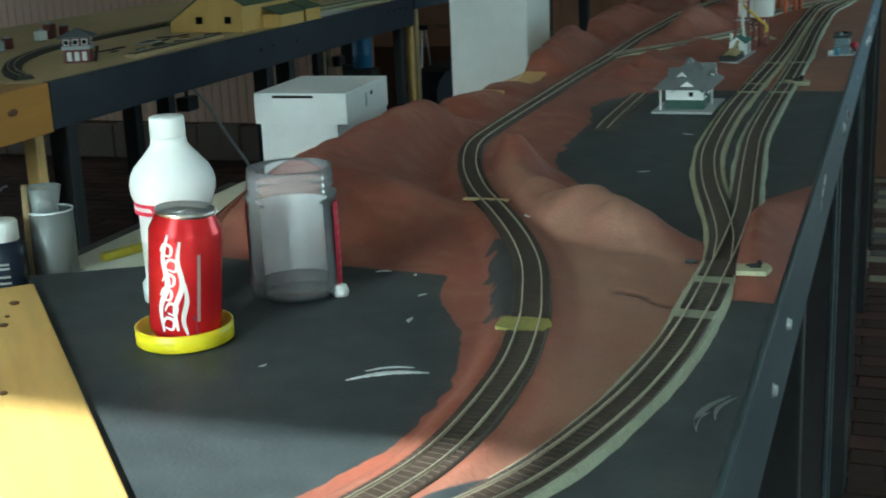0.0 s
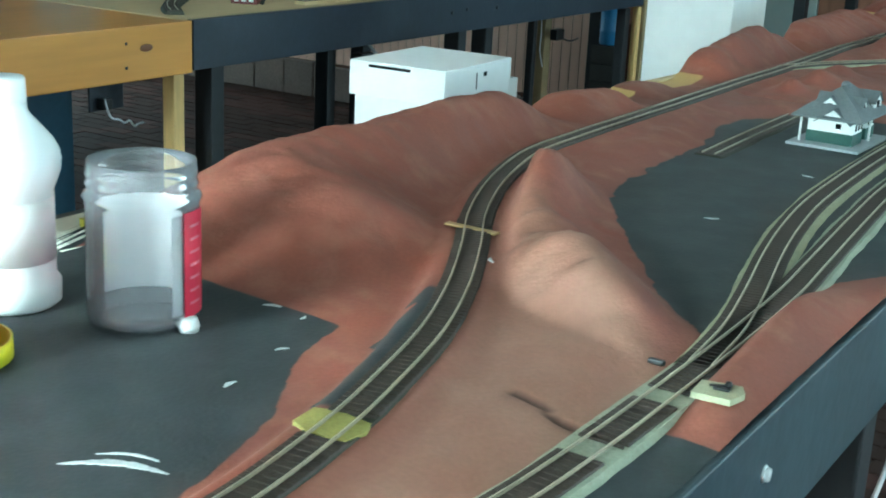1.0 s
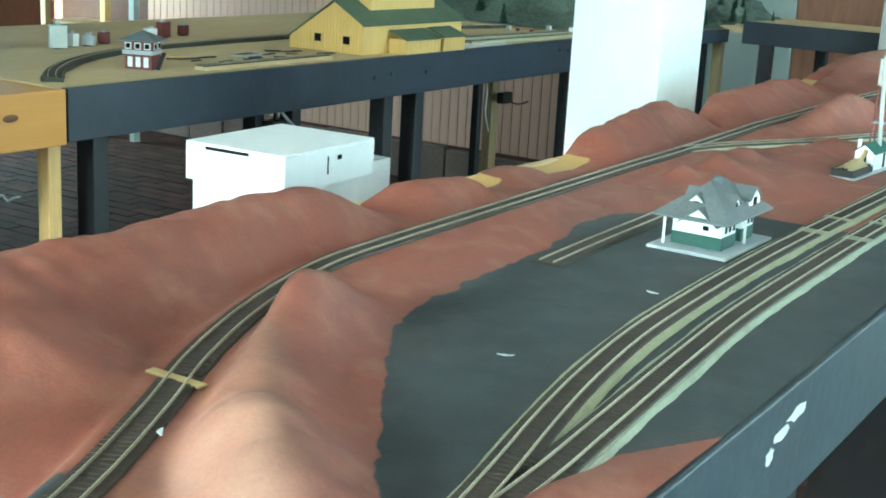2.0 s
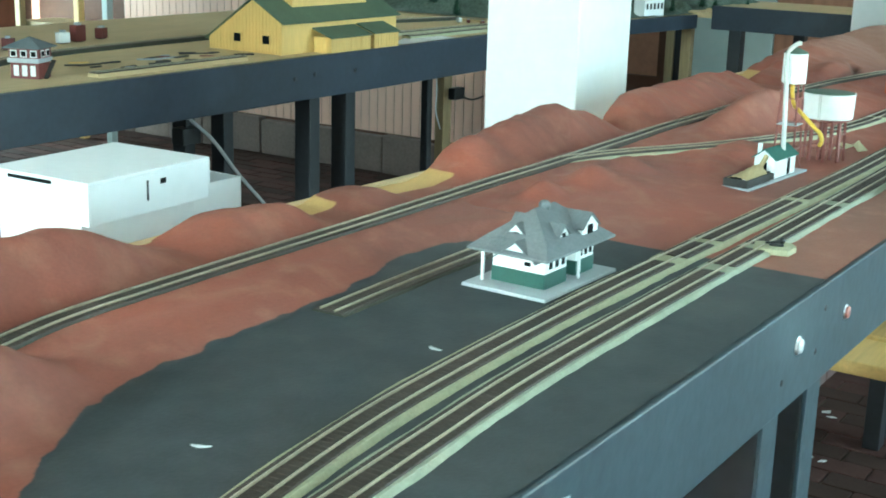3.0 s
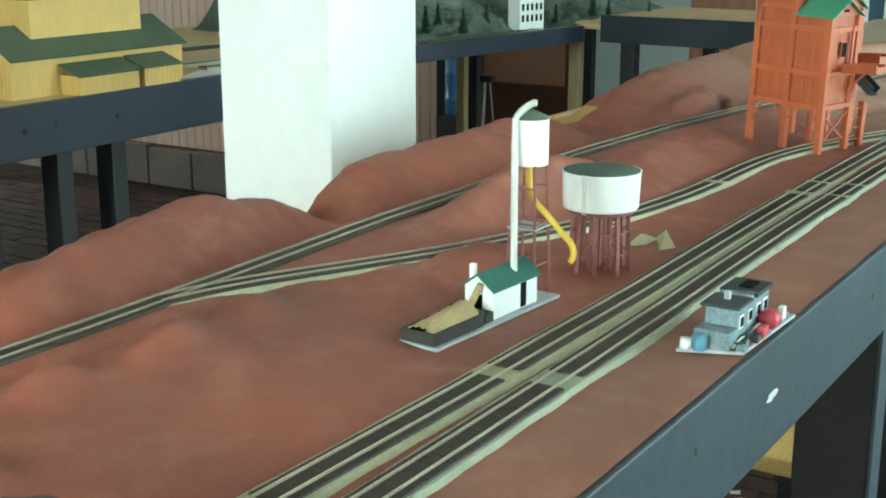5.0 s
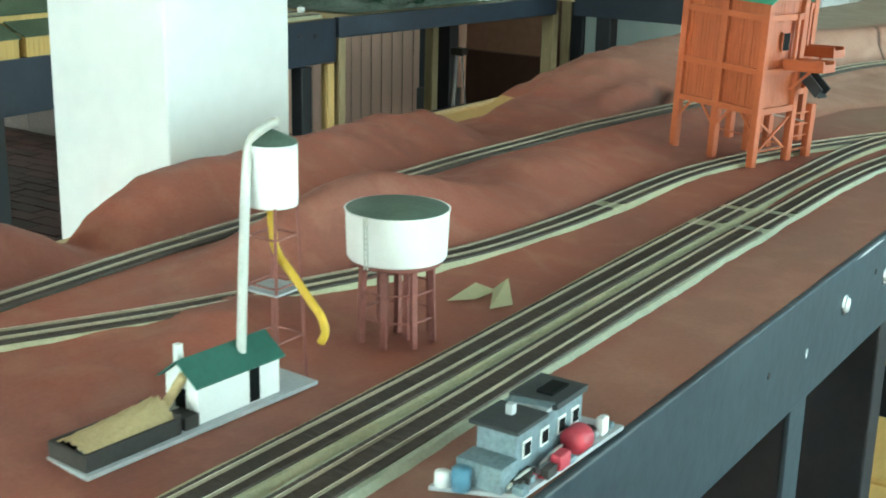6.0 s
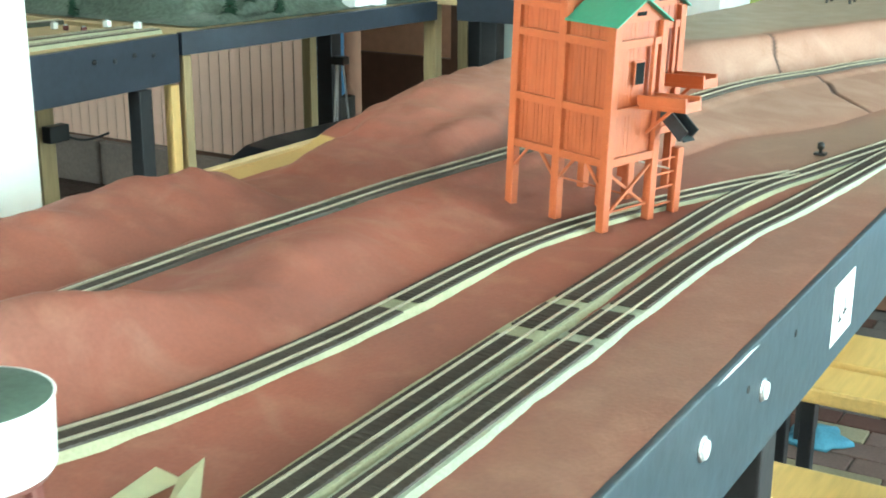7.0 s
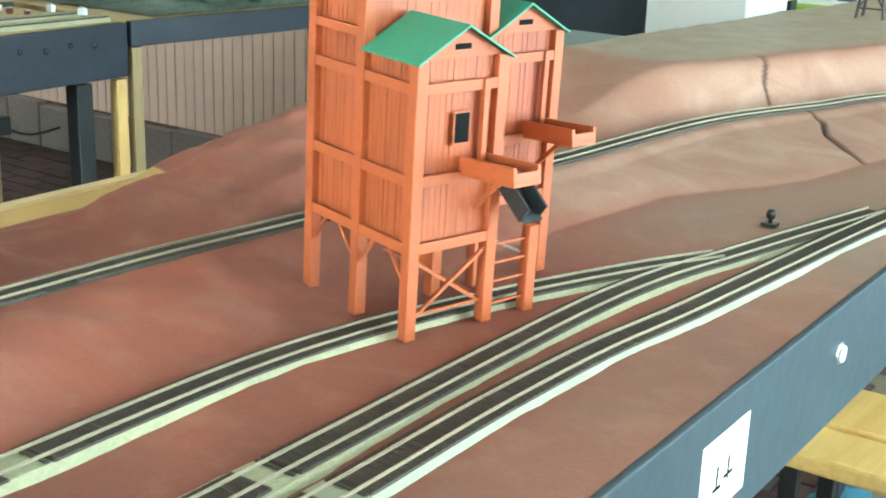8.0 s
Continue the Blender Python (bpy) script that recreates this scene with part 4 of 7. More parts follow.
LABEL_WHITE = material("printed_white", (0.82, 0.82, 0.82), 0.4, vary=0.03, scale=20, bump=0.0)
LABEL_BLUE = material("printed_dark_blue", (0.02, 0.06, 0.13), 0.4, vary=0.2, scale=60, bump=0.0)
LABEL_GREY = material("printed_grey", (0.35, 0.33, 0.30), 0.4, vary=0.1, scale=60, bump=0.0)
YELLOW = material("yellow_plastic", (0.78, 0.66, 0.012), 0.35, vary=0.05, scale=20, bump=0.02)
MILKY = material("milky_plastic", (0.88, 0.91, 0.92), 0.38, vary=0.03, scale=8, bump=0.02)
CLEAR = see_through("clear_plastic", 0.90, 0.05, 1.30, (0.90, 0.88, 0.93))
LABEL_PALE = thin_paper("label_back_paper", (0.92, 0.90, 0.93), 0.25)
LABEL_PINK = material("printed_pink", (0.66, 0.22, 0.27), 0.4, vary=0.05, scale=30, bump=0.0)
LABEL_RED = material("printed_red", (0.62, 0.02, 0.06), 0.4, vary=0.06, scale=30, bump=0.0)


def band_on(radius, pts, thick=0.0002, steps_per=1):
    """A closed outline (angle in degrees, height) wrapped as a thin sheet on a cylinder."""
    bm = bmesh.new()
    ring = [bm.verts.new(((radius + thick) * math.cos(radians(a)), (radius + thick) * math.sin(radians(a)), z)) for a, z in pts]
    bm.faces.new(ring)
    return bm


def arc_band(radius, a0, a1, z0, z1, step=6):
    """A thin sheet wrapped round a cylinder from one angle to another."""
    bm = bmesh.new()
    count = max(2, round((a1 - a0) / step))
    prev = None
    for k in range(count + 1):
        a = radians(a0 + (a1 - a0) * k / count)
        pair = [bm.verts.new((radius * math.cos(a), radius * math.sin(a), z)) for z in (z0, z1)]
        if prev:
            bm.faces.new((prev[0], pair[0], pair[1], prev[1]))
        prev = pair
    for f in bm.faces:
        f.smooth = True
    return bm


def stroke_on(radius, centre, wide, lift=0.0003):
    """A painted stroke along (angle, height) points on a cylinder, swelling in the middle."""
    bm = bmesh.new()
    p = np.array(centre, float)
    q, _, _ = spline([(a * radius * math.pi / 180, z, 0) for a, z in p], 0.0012)
    t = np.gradient(q, axis=0)
    t /= np.linalg.norm(t, axis=1)[:, None]
    prev = None
    for k, (c, d) in enumerate(zip(q, t)):
        w = wide * (0.45 + 0.55 * math.sin(math.pi * k / max(1, len(q) - 1))) / 2
        pair = []
        for s in (-1, 1):
            u, z = c[0] - d[1] * w * s, c[1] + d[0] * w * s
            a = u / radius
            pair.append(bm.verts.new(((radius + lift) * math.cos(a), (radius + lift) * math.sin(a), z)))
        if prev:
            bm.faces.new((prev[0], prev[1], pair[1], pair[0]))
        prev = pair
    bmesh.ops.recalc_face_normals(bm, faces=bm.faces)
    return bm


def drinks_can(m):
    can = thing("drinks_can", "opened red aluminium drinks can leaning in a yellow lid", "can", m)
    part("body", lathe([(0.0, 0.004), (0.020, 0.003), (0.0245, 0.0), (0.026, 0.001), (0.0325, 0.010), (0.033, 0.014), (0.033, 0.100), (0.0325, 0.103), (0.027, 0.1155), (0.0265, 0.117)], 48), CAN_RED, can, "red lacquered body with white flowing stripe shapes")
    part("rim", lathe([(0.0265, 0.1165), (0.0275, 0.119), (0.0272, 0.121), (0.0262, 0.1205), (0.0255, 0.117), (0.022, 0.1155), (0.0, 0.116)], 48), STEEL, can, "bare aluminium end")
    bm = lathe([(0.0035, 0.0), (0.0065, 0.0), (0.0065, 0.0012), (0.0035, 0.0012)], 20)
    bmesh.ops.transform(bm, matrix=pose(-0.006, 0.0, 0.1165, 0, -20, 0) @ Matrix.Diagonal((1.5, 1, 1, 1)), verts=bm.verts)
    part("pull_tab", bm, STEEL, can, "aluminium pull tab")
    view = -70
    # plain white swooshes in place of the printed mark
    for c, w in (
        ([(view - 24, 0.014), (view - 30, 0.036), (view - 18, 0.058), (view - 26, 0.082), (view - 18, 0.104)], 0.0055),
        ([(view - 1, 0.016), (view - 6, 0.036), (view + 5, 0.058), (view - 2, 0.080), (view + 1, 0.098)], 0.0050),
        ([(view + 14, 0.012), (view + 7, 0.026), (view + 12, 0.044), (view + 9, 0.060)], 0.0045),
    ):
        part("stripe", stroke_on(0.033, c, w), LABEL_WHITE, can)
    for k in range(6):
        z, a = 0.020 + 0.0135 * k, view - 14 + 5 * math.sin(k * 2.1)
        part("stripe", stroke_on(0.033, [(a - 13, z), (a - 6, z + 0.007), (a + 6, z + 0.005), (a + 4, z - 0.003), (a - 8, z - 0.002)], 0.0030), LABEL_WHITE, can)
    part("shadow_print", band_on(0.033, [(view - 28, 0.012), (view + 30, 0.012), (view + 24, 0.030), (view + 4, 0.024), (view - 18, 0.034)], 0.00015), LABEL_BLUE, can, "dark blue printed patch")
    part("small_print", band_on(0.033, [(view + 28, 0.024), (view + 33, 0.024), (view + 33, 0.086), (view + 28, 0.086)], 0.0002), LABEL_GREY, can, "grey band of small print")
    return can


def jar_lid(m):
    lid = thing("jar_lid", "bright yellow plastic jar lid lying upside down", "lid", m)
    part("cap", lathe([(0, 0.0), (0.040, 0.0), (0.0425, 0.0015), (0.0425, 0.0155), (0.0415, 0.016), (0.0402, 0.0155), (0.0402, 0.003), (0, 0.003)], 64), YELLOW, lid)
    return lid


def bottle(m):
    b = thing("plastic_bottle", "white milky plastic bottle with a screw cap", "bottle", m)
    part("body", lathe([(0, 0.0), (0.034, 0.0), (0.039, 0.004), (0.0395, 0.020), (0.0355, 0.026), (0.0355, 0.096), (0.0385, 0.104), (0.0418, 0.113), (0.0426, 0.122), (0.0410, 0.130), (0.0370, 0.138), (0.0205, 0.157), (0.0180, 0.161), (0.0172, 0.168), (0, 0.168)], 48), MILKY, b)
    part("cap", lathe([(0.0170, 0.168), (0.0176, 0.169), (0.0172, 0.186), (0.0160, 0.188), (0, 0.188)], 40), MILKY, b, "white ribbed screw cap")
    part("label", lathe([(0.0358, 0.040), (0.0359, 0.040), (0.0359, 0.092), (0.0358, 0.092)], 48), LABEL_WHITE, b, "white paper label")
    part("label_band", band_on(0.0392, [(a, 0.095) for a in range(-150, -60, 5)] + [(a, 0.108) for a in range(-65, -155, -5)]), LABEL_RED, b, "red printed band")
    part("print_bar", band_on(0.0392, [(a, 0.099) for a in range(-146, -90, 5)] + [(a, 0.103) for a in range(-95, -151, -5)], 0.0004), LABEL_WHITE, b)
    return b


def jar(m):
    j = thing("plastic_jar", "empty clear plastic jar with a red edged label", "jar", m)
    wall_ = [(0, 0.0), (0.040, 0.0), (0.046, 0.004), (0.0475, 0.012), (0.046, 0.102), (0.047, 0.106), (0.0485, 0.109), (0.047, 0.112), (0.0445, 0.114), (0.0445, 0.118), (0.0458, 0.120), (0.0445, 0.122), (0.0445, 0.126), (0.0455, 0.128), (0.0445, 0.130), (0.0440, 0.139)]
    inner = [(max(r - 0.0012, 0), z + (0.0015 if z < 0.01 else 0)) for r, z in reversed(wall_)]
    ob = part("wall", lathe(wall_ + inner, 56), CLEAR, j, "clear threaded plastic")
    part("label", arc_band(0.0446, -14, 206, 0.014, 0.099), LABEL_PALE, j, "wrapped paper label, white inside")
    for a0, a1 in ((-2, 33), (192, 206)):
        part("label_edge", arc_band(0.0480, a0, a1, 0.0115, 0.1015), LABEL_RED, j, "red printed label edge")
    for k in range(7):
        part("print_bar", arc_band(0.0482, 6, 24, 0.022 + 0.011 * k, 0.0245 + 0.011 * k), LABEL_PINK, j)
    return j


GOODS = Matrix.Scale(0.91, 4)
jar_lid(pose(-0.4643, 1.3135, T + 0.0005) @ Matrix.Scale(0.96, 4))
drinks_can(pose(-0.462, 1.3105, T + 0.0045, 0, 5.0, 0) @ pose(0, 0, 0, -1.5, 0, 0) @ GOODS)
bottle(pose(-0.526, 1.416, T) @ GOODS)
jar(pose(-0.4275, 1.454, T) @ Matrix.Diagonal((0.875, 0.875, 0.866, 1)))
bm = lathe([(0, 0), (0.007, 0), (0.008, 0.004), (0.006, 0.010), (0, 0.011)], 14)
solid("plastic_plug", bm, LABEL_WHITE, "small white plastic plug beside the jar", "plug", kind="", m=pose(-0.385, 1.456, T))

# the end planks, paint things and the pale board behind
PLANK = material("knotty_pine_plank", (0.62, 0.40, 0.13), 0.45, vary=0.22, scale=12, stretch=(1, 0.10, 1), spots=(0.50, 0.28, 0.07))
edge_dir = math.degrees(math.atan2(0.354, 0.386))
plank = thing("pine_plank", "knotty pine plank along the slanting end of the board", "plank", pose(-0.690, 1.424, T, 0, 0, edge_dir))
part("board", boxed((-0.084, -0.86, -0.030), (-0.006, 0.0, 0.004), 0.002), PLANK, plank)
for u, v, r in ((-0.03, -0.06, 0.006), (-0.045, -0.125, 0.005), (-0.04, -0.10, 0.003), (-0.06, -0.30, 0.004)):
    bm = lathe([(0, 0), (r, 0), (r * 0.7, 0.0006), (0, 0.0006)], 16)
    bmesh.ops.transform(bm, matrix=pose(u, v, 0.0041) @ Matrix.Diagonal((0.8, 1.3, 1, 1)), verts=bm.verts)
    part("knot", bm, bpy.data.materials["dark_knot"], plank, "dark pine knot")
plank2 = thing("pine_plank", "second pine plank butted against the first", "plank", pose(-0.690, 1.424, T, 0, 0, edge_dir))
part("board", boxed((-0.30, -0.86, -0.030), (-0.088, -0.02, 0.003), 0.002), PLANK, plank2)

CREAM = material("cream_foam", (0.66, 0.66, 0.56), 0.7, vary=0.06, scale=20, bump=0.05)
BENCH_Z = 1.126
stand = thing("side_bench", "plain dark side bench behind the layout", "bench")
part("top", boxed((-0.984, 1.546, BENCH_Z - 0.03), (-0.601, 2.328, BENCH_Z), 0.002), BLACK_POST, stand)
for x, y in ((-0.975, 1.564), (-0.647, 1.564), (-0.975, 2.274), (-0.647, 2.274)):
    part("leg", boxed((x, y, 0), (x + 0.04, y + 0.04, BENCH_Z - 0.031), 0.002), BLACK_POST, stand)
sheet = thing("pale_sheet", "pale cream foam sheet lying on the side bench", "sheet")
part("foam", prism([(-0.929, 1.782), (-0.856, 1.746), (-0.620, 1.746), (-0.620, 2.283), (-0.929, 2.283)], "z", BENCH_Z + 0.0005, BENCH_Z + 0.014), CREAM, sheet)

INK = material("dark_bottle_glass", (0.012, 0.016, 0.03), 0.25, vary=0.2, scale=20, bump=0.0)
paint = thing("paint_bottle", "dark paint bottle with a white cap", "bottle", pose(-0.931, 1.673, BENCH_Z + 0.0005) @ Matrix.Scale(1.29, 4))
part("body", lathe([(0, 0), (0.018, 0), (0.020, 0.003), (0.020, 0.050), (0.012, 0.058), (0, 0.058)], 32), INK, paint)
part("cap", lathe([(0.0125, 0.056), (0.0145, 0.057), (0.0145, 0.074), (0.013, 0.076), (0, 0.076)], 32), LABEL_WHITE, paint, "white ribbed cap")
for z in (0.018, 0.024, 0.032, 0.036):
    part("print_bar", arc_band(0.0202, -95, -45, z, z + 0.002), LABEL_GREY, paint)
CLOUDY = see_through("cloudy_plastic", 0.72, 0.3)
cup = thing("paint_cup", "cloudy plastic cup holding a brush jar", "cup", pose(-0.911, 1.742, BENCH_Z + 0.0005) @ GOODS)
part("wall", lathe([(0, 0.002), (0.029, 0.002), (0.0305, 0.104), (0.0315, 0.104), (0.030, 0.0), (0, 0.0)], 36), CLOUDY, cup, "whitish cup wall")
part("rim", lathe([(0.0303, 0.1035), (0.0318, 0.1035), (0.0320, 0.106), (0.0301, 0.106), (0.0303, 0.1035)], 36), MILKY, cup, "thicker whitish rim")
vial = thing("glass_vial", "clear flared glass vial standing in the cup", "vial", pose(-0.916, 1.739, BENCH_Z + 0.004) @ GOODS)
part("wall", lathe([(0, 0.03), (0.017, 0.03), (0.018, 0.108), (0.024, 0.134), (0.0252, 0.134), (0.0192, 0.107), (0.0182, 0.028), (0, 0.028)], 32), CLOUDY, vial)
for a, b_, mat in (((-0.938, 1.700, BENCH_Z + 0.003), (-0.962, 1.690, BENCH_Z + 0.150), OLD_PINE), ((-0.931, 1.716, BENCH_Z + 0.003), (-0.926, 1.718, BENCH_Z + 0.132), OLD_PINE)):
    s = thing("brush", "thin wooden paint brush handle", "brush")
    part("handle", bar(a, b_, 0.007), mat, s)
stick = thing("paint_stick", "olive yellow painted stick", "stick")
part("bar", bar((-0.879, 1.796, BENCH_Z + 0.020), (-0.802, 1.982, BENCH_Z + 0.020), 0.012, 0.010), material("olive_yellow", (0.42, 0.36, 0.03), 0.5), stick)


def wire(name, label, pts, r, mat, category="wire"):
    cu = bpy.data.curves.new(name, "CURVE")
    cu.dimensions, cu.bevel_depth, cu.bevel_resolution = "3D", r, 2
    sp = cu.splines.new("NURBS")
    sp.points.add(len(pts) - 1)
    for p, q in zip(sp.points, pts):
        p.co = (*q, 1)
    sp.use_endpoint_u, sp.order_u = True, 3
    cu.materials.append(mat)
    return tagged(new(name, cu), label, category)


WIRE_RED = material("red_wire_sleeve", (0.50, 0.05, 0.02), 0.4, vary=0.1, scale=60, bump=0.0)
WIRE_BLACK = material("black_wire_sleeve", (0.012, 0.012, 0.013), 0.4, vary=0.1, scale=60, bump=0.0)
WIRE_WHITE = material("white_wire_sleeve", (0.75, 0.76, 0.78), 0.4, vary=0.06, scale=60, bump=0.0)
WIRE_GREY = material("grey_wire_sleeve", (0.36, 0.36, 0.36), 0.4, vary=0.06, scale=60, bump=0.0)
wire("wire", "loose red wire behind the jar", [(-0.783, 2.019, BENCH_Z + 0.016), (-0.747, 1.982, BENCH_Z + 0.05), (-0.692, 1.937, BENCH_Z + 0.04), (-0.647, 1.910, BENCH_Z + 0.016)], 0.0016, WIRE_RED)
wire("wire", "loose dark wire on the pale sheet", [(-0.847, 1.973, BENCH_Z + 0.0155), (-0.783, 2.019, BENCH_Z + 0.0155), (-0.692, 2.083, BENCH_Z + 0.0155)], 0.0014, WIRE_BLACK)

# marks of spilt white paint on the dark board
SPILL = material("dried_white_paint", (0.66, 0.69, 0.70), 0.45, vary=0.15, scale=60, bump=0.1)


def smear(at, length, wide, turn, seed, label="dried smear of white paint on the board"):
    rng = random.Random(seed)
    bm = bmesh.new()
    n = 26
    up, down = [], []
    for k in range(n + 1):
        u = k / n
        w = wide * (math.sin(math.pi * u) ** 0.7) * (0.55 + 0.45 * rng.random())
        bow = 0.12 * length * math.sin(math.pi * u)
        up.append((u * length - length / 2, bow + w / 2))
        down.append((u * length - length / 2, bow - w / 2))
    vs = [[bm.verts.new((x, y, z)) for x, y in up + down[::-1][1:-1]] for z in (0.0, 0.0006)]
    bm.faces.new(vs[1])
    for k in range(len(vs[0])):
        j = (k + 1) % len(vs[0])
        bm.faces.new((vs[0][k], vs[0][j], vs[1][j], vs[1][k]))
    return solid("paint_smear", bm, SPILL, label, "paint mark", kind="", m=pose(at[0], at[1], at[2], 0, 0, turn))


smear((-0.264, 1.269, T + 0.0003), 0.064, 0.008, 27, 3)
smear((-0.268, 1.284, T + 0.0003), 0.038, 0.003, 24, 4, "thin dried streak of white paint on the board")
SCUFF = material("pale_scuff", (0.16, 0.18, 0.185), 0.4, vary=0.3, scale=60, bump=0.05)
for dx, dy, l, w in ((0.0, 0.0, 0.070, 0.006), (0.007, 0.010, 0.045, 0.004), (-0.006, -0.014, 0.030, 0.003)):
    smear((-0.018 + dx, 1.255 + dy, T + 0.0003), l, w, 78, 6, "pale scuff on the dark board").data.materials[0] = SCUFF
for k, (x, y, r) in enumerate(((-0.374, 1.535, 0.006), (-0.31, 1.47, 0.004), (-0.295, 1.40, 0.005), (-0.272, 1.690, 0.005), (-0.200, 2.297, 0.006), (-0.214, 2.03, 0.006), (-0.37, 1.27, 0.003), (-0.34, 1.53, 0.003))):
    z = T + (0.0225 if (x, y) == (-0.272, 1.690) else 0.0003)
    smear((x, y, z), r * 2.6, r * 0.9, 20 + 37 * k, 20 + k, "small fleck of white plaster on the layout")


# ---------------------------------------------------------------- turnout levers and scraps on the track
LEVER_BLACK = material("black_lever", (0.012, 0.012, 0.012), 0.35, vary=0.1, scale=60, bump=0.0)


def ground_throw(at, turn, size=1.0):
    g = thing("turnout_lever", "black turnout lever on a pale cork pad", "lever", pose(*at, 0, 0, turn) @ Matrix.Scale(size, 4))
    part("pad", prism([(-0.026, -0.019), (0.012, -0.021), (0.021, 0.002), (0.015, 0.019), (-0.024, 0.016)], "z", 0.0, 0.0065), CORK, g, "pale cork pad")
    part("base", boxed((-0.009, -0.004, 0.0065), (0.007, 0.004, 0.009), 0.001), LEVER_BLACK, g)
    part("arm", bar((-0.013, 0.0, 0.009), (0.004, 0.0, 0.0115), 0.0022), LEVER_BLACK, g)
    ball = lathe([(0, -0.0055), (0.004, -0.004), (0.0055, 0), (0.004, 0.004), (0, 0.0055)], 16)
    bmesh.ops.transform(ball, matrix=pose(0.005, 0.001, 0.0125) @ Matrix.Scale(0.7, 4), verts=ball.verts)
    part("knob", ball, LEVER_BLACK, g, "round black knob")
    return g


ground_throw((-0.024, 1.566, T + 0.0112), 8, 0.68)
ground_throw((-0.082, 2.803, T + 0.001), 20)
lev = thing("turnout_link", "short dark link bar beside the points", "lever")
part("bar", boxed((-0.094, 1.606, T + 0.004), (-0.082, 1.611, T + 0.0075), 0.001), LEVER_BLACK, lev)
patch = thing("cork_patch", "yellow green cork patch across the upper line", "cork")
part("pad", prism([(-0.204, 1.352), (-0.190, 1.346), (-0.164, 1.347), (-0.161, 1.366), (-0.166, 1.377), (-0.192, 1.380), (-0.206, 1.374)], "z", T + 0.006, T + 0.0182), material("yellow_green_cork", (0.36, 0.33, 0.09), 0.8, vary=0.25, scale=60, bump=0.3), patch)
joint = thing("rail_joint", "brass coloured joint strip across the upper line", "rail joint")
part("strip", boxed((-0.372, 1.772, T + 0.0165), (-0.318, 1.781, T + 0.0185), 0.0005), material("brass_strip", (0.62, 0.48, 0.22), 0.4, 0.6, vary=0.1, scale=60), joint)
stand_ = thing("switch_stand", "small black switch stand beside the points", "switch stand", pose(-0.131, 4.640, T + 0.001) @ Matrix.Scale(0.75, 4))
part("base", boxed((-0.010, -0.008, 0), (0.010, 0.008, 0.004), 0.001), LEVER_BLACK, stand_)
part("lamp", lathe([(0, 0.004), (0.003, 0.004), (0.003, 0.009), (0.006, 0.011), (0.006, 0.019), (0.003, 0.022), (0, 0.022)], 14), LEVER_BLACK, stand_)
PAPER = material("cream_paper", (0.66, 0.66, 0.42), 0.6, vary=0.06, scale=30, bump=0.02)
scrap = thing("paper_scrap", "folded cream paper scraps lying by the track", "paper")
bm = bmesh.new()
q = [(-0.236, 3.490, 0.001), (-0.219, 3.508, 0.001), (-0.212, 3.532, 0.004), (-0.234, 3.532, 0.007), (-0.196, 3.494, 0.001), (-0.186, 3.515, 0.001), (-0.213, 3.552, 0.010), (-0.216, 3.532, 0.005)]
v = [bm.verts.new((x, y, T + 0.0015 + z)) for x, y, z in q]
bm.faces.new(v[:4])
bm.faces.new((v[4], v[5], v[6], v[7]))
bmesh.ops.solidify(bm, geom=bm.faces[:], thickness=0.0007)
part("sheet", bm, PAPER, scrap)

# ---------------------------------------------------------------- the station
MODEL_WHITE = material("model_white_paint", (0.80, 0.82, 0.80), 0.5, vary=0.04, scale=60, bump=0.03)
MODEL_GREEN = material("model_dark_green_paint", (0.018, 0.075, 0.055), 0.5, vary=0.15, scale=60, bump=0.03)
MODEL_GREY = material("model_grey_roof", (0.135, 0.15, 0.155), 0.7, vary=0.2, scale=50, bump=0.2)
MODEL_SLAB = material("model_pale_slab", (0.40, 0.43, 0.45), 0.6, vary=0.12, scale=50, bump=0.05)
MODEL_DARK = material("model_dark_opening", (0.006, 0.007, 0.007), 0.8, vary=0.1, scale=50, bump=0.0, spec=0.1)
ROOF_GREEN = material("model_sea_green_roof", (0.02, 0.10, 0.075), 0.6, vary=0.2, scale=40, bump=0.1)


def hip_roof(hx, hy, z0, flare, z1, z2, ridge, thick=0.0022):
    """A hipped roof with bell-cast eaves: eave half sizes, the flare's inner ring, and a ridge along y."""
    bm = bmesh.new()

    def ring(a, b, z):
        return [bm.verts.new((sx * a, sy * b, z)) for sx, sy in ((-1, -1), (1, -1), (1, 1), (-1, 1))]
    low, eave, mid = ring(hx, hy, z0 - thick), ring(hx, hy, z0), ring(hx * flare, hy * flare, z1)
    top = [bm.verts.new((0, -ridge, z2)), bm.verts.new((0, ridge, z2))]
    for a, b in ((low, eave), (eave, mid)):
        for k in range(4):
            j = (k + 1) % 4
            bm.faces.new((a[k], a[j], b[j], b[k]))
    bm.faces.new((mid[0], mid[1], top[0]))
    bm.faces.new((mid[1], mid[2], top[1], top[0]))
    bm.faces.new((mid[2], mid[3], top[1]))
    bm.faces.new((mid[3], mid[0], top[0], top[1]))
    bm.faces.new(low[::-1])
    bmesh.ops.recalc_face_normals(bm, faces=bm.faces)
    return bm


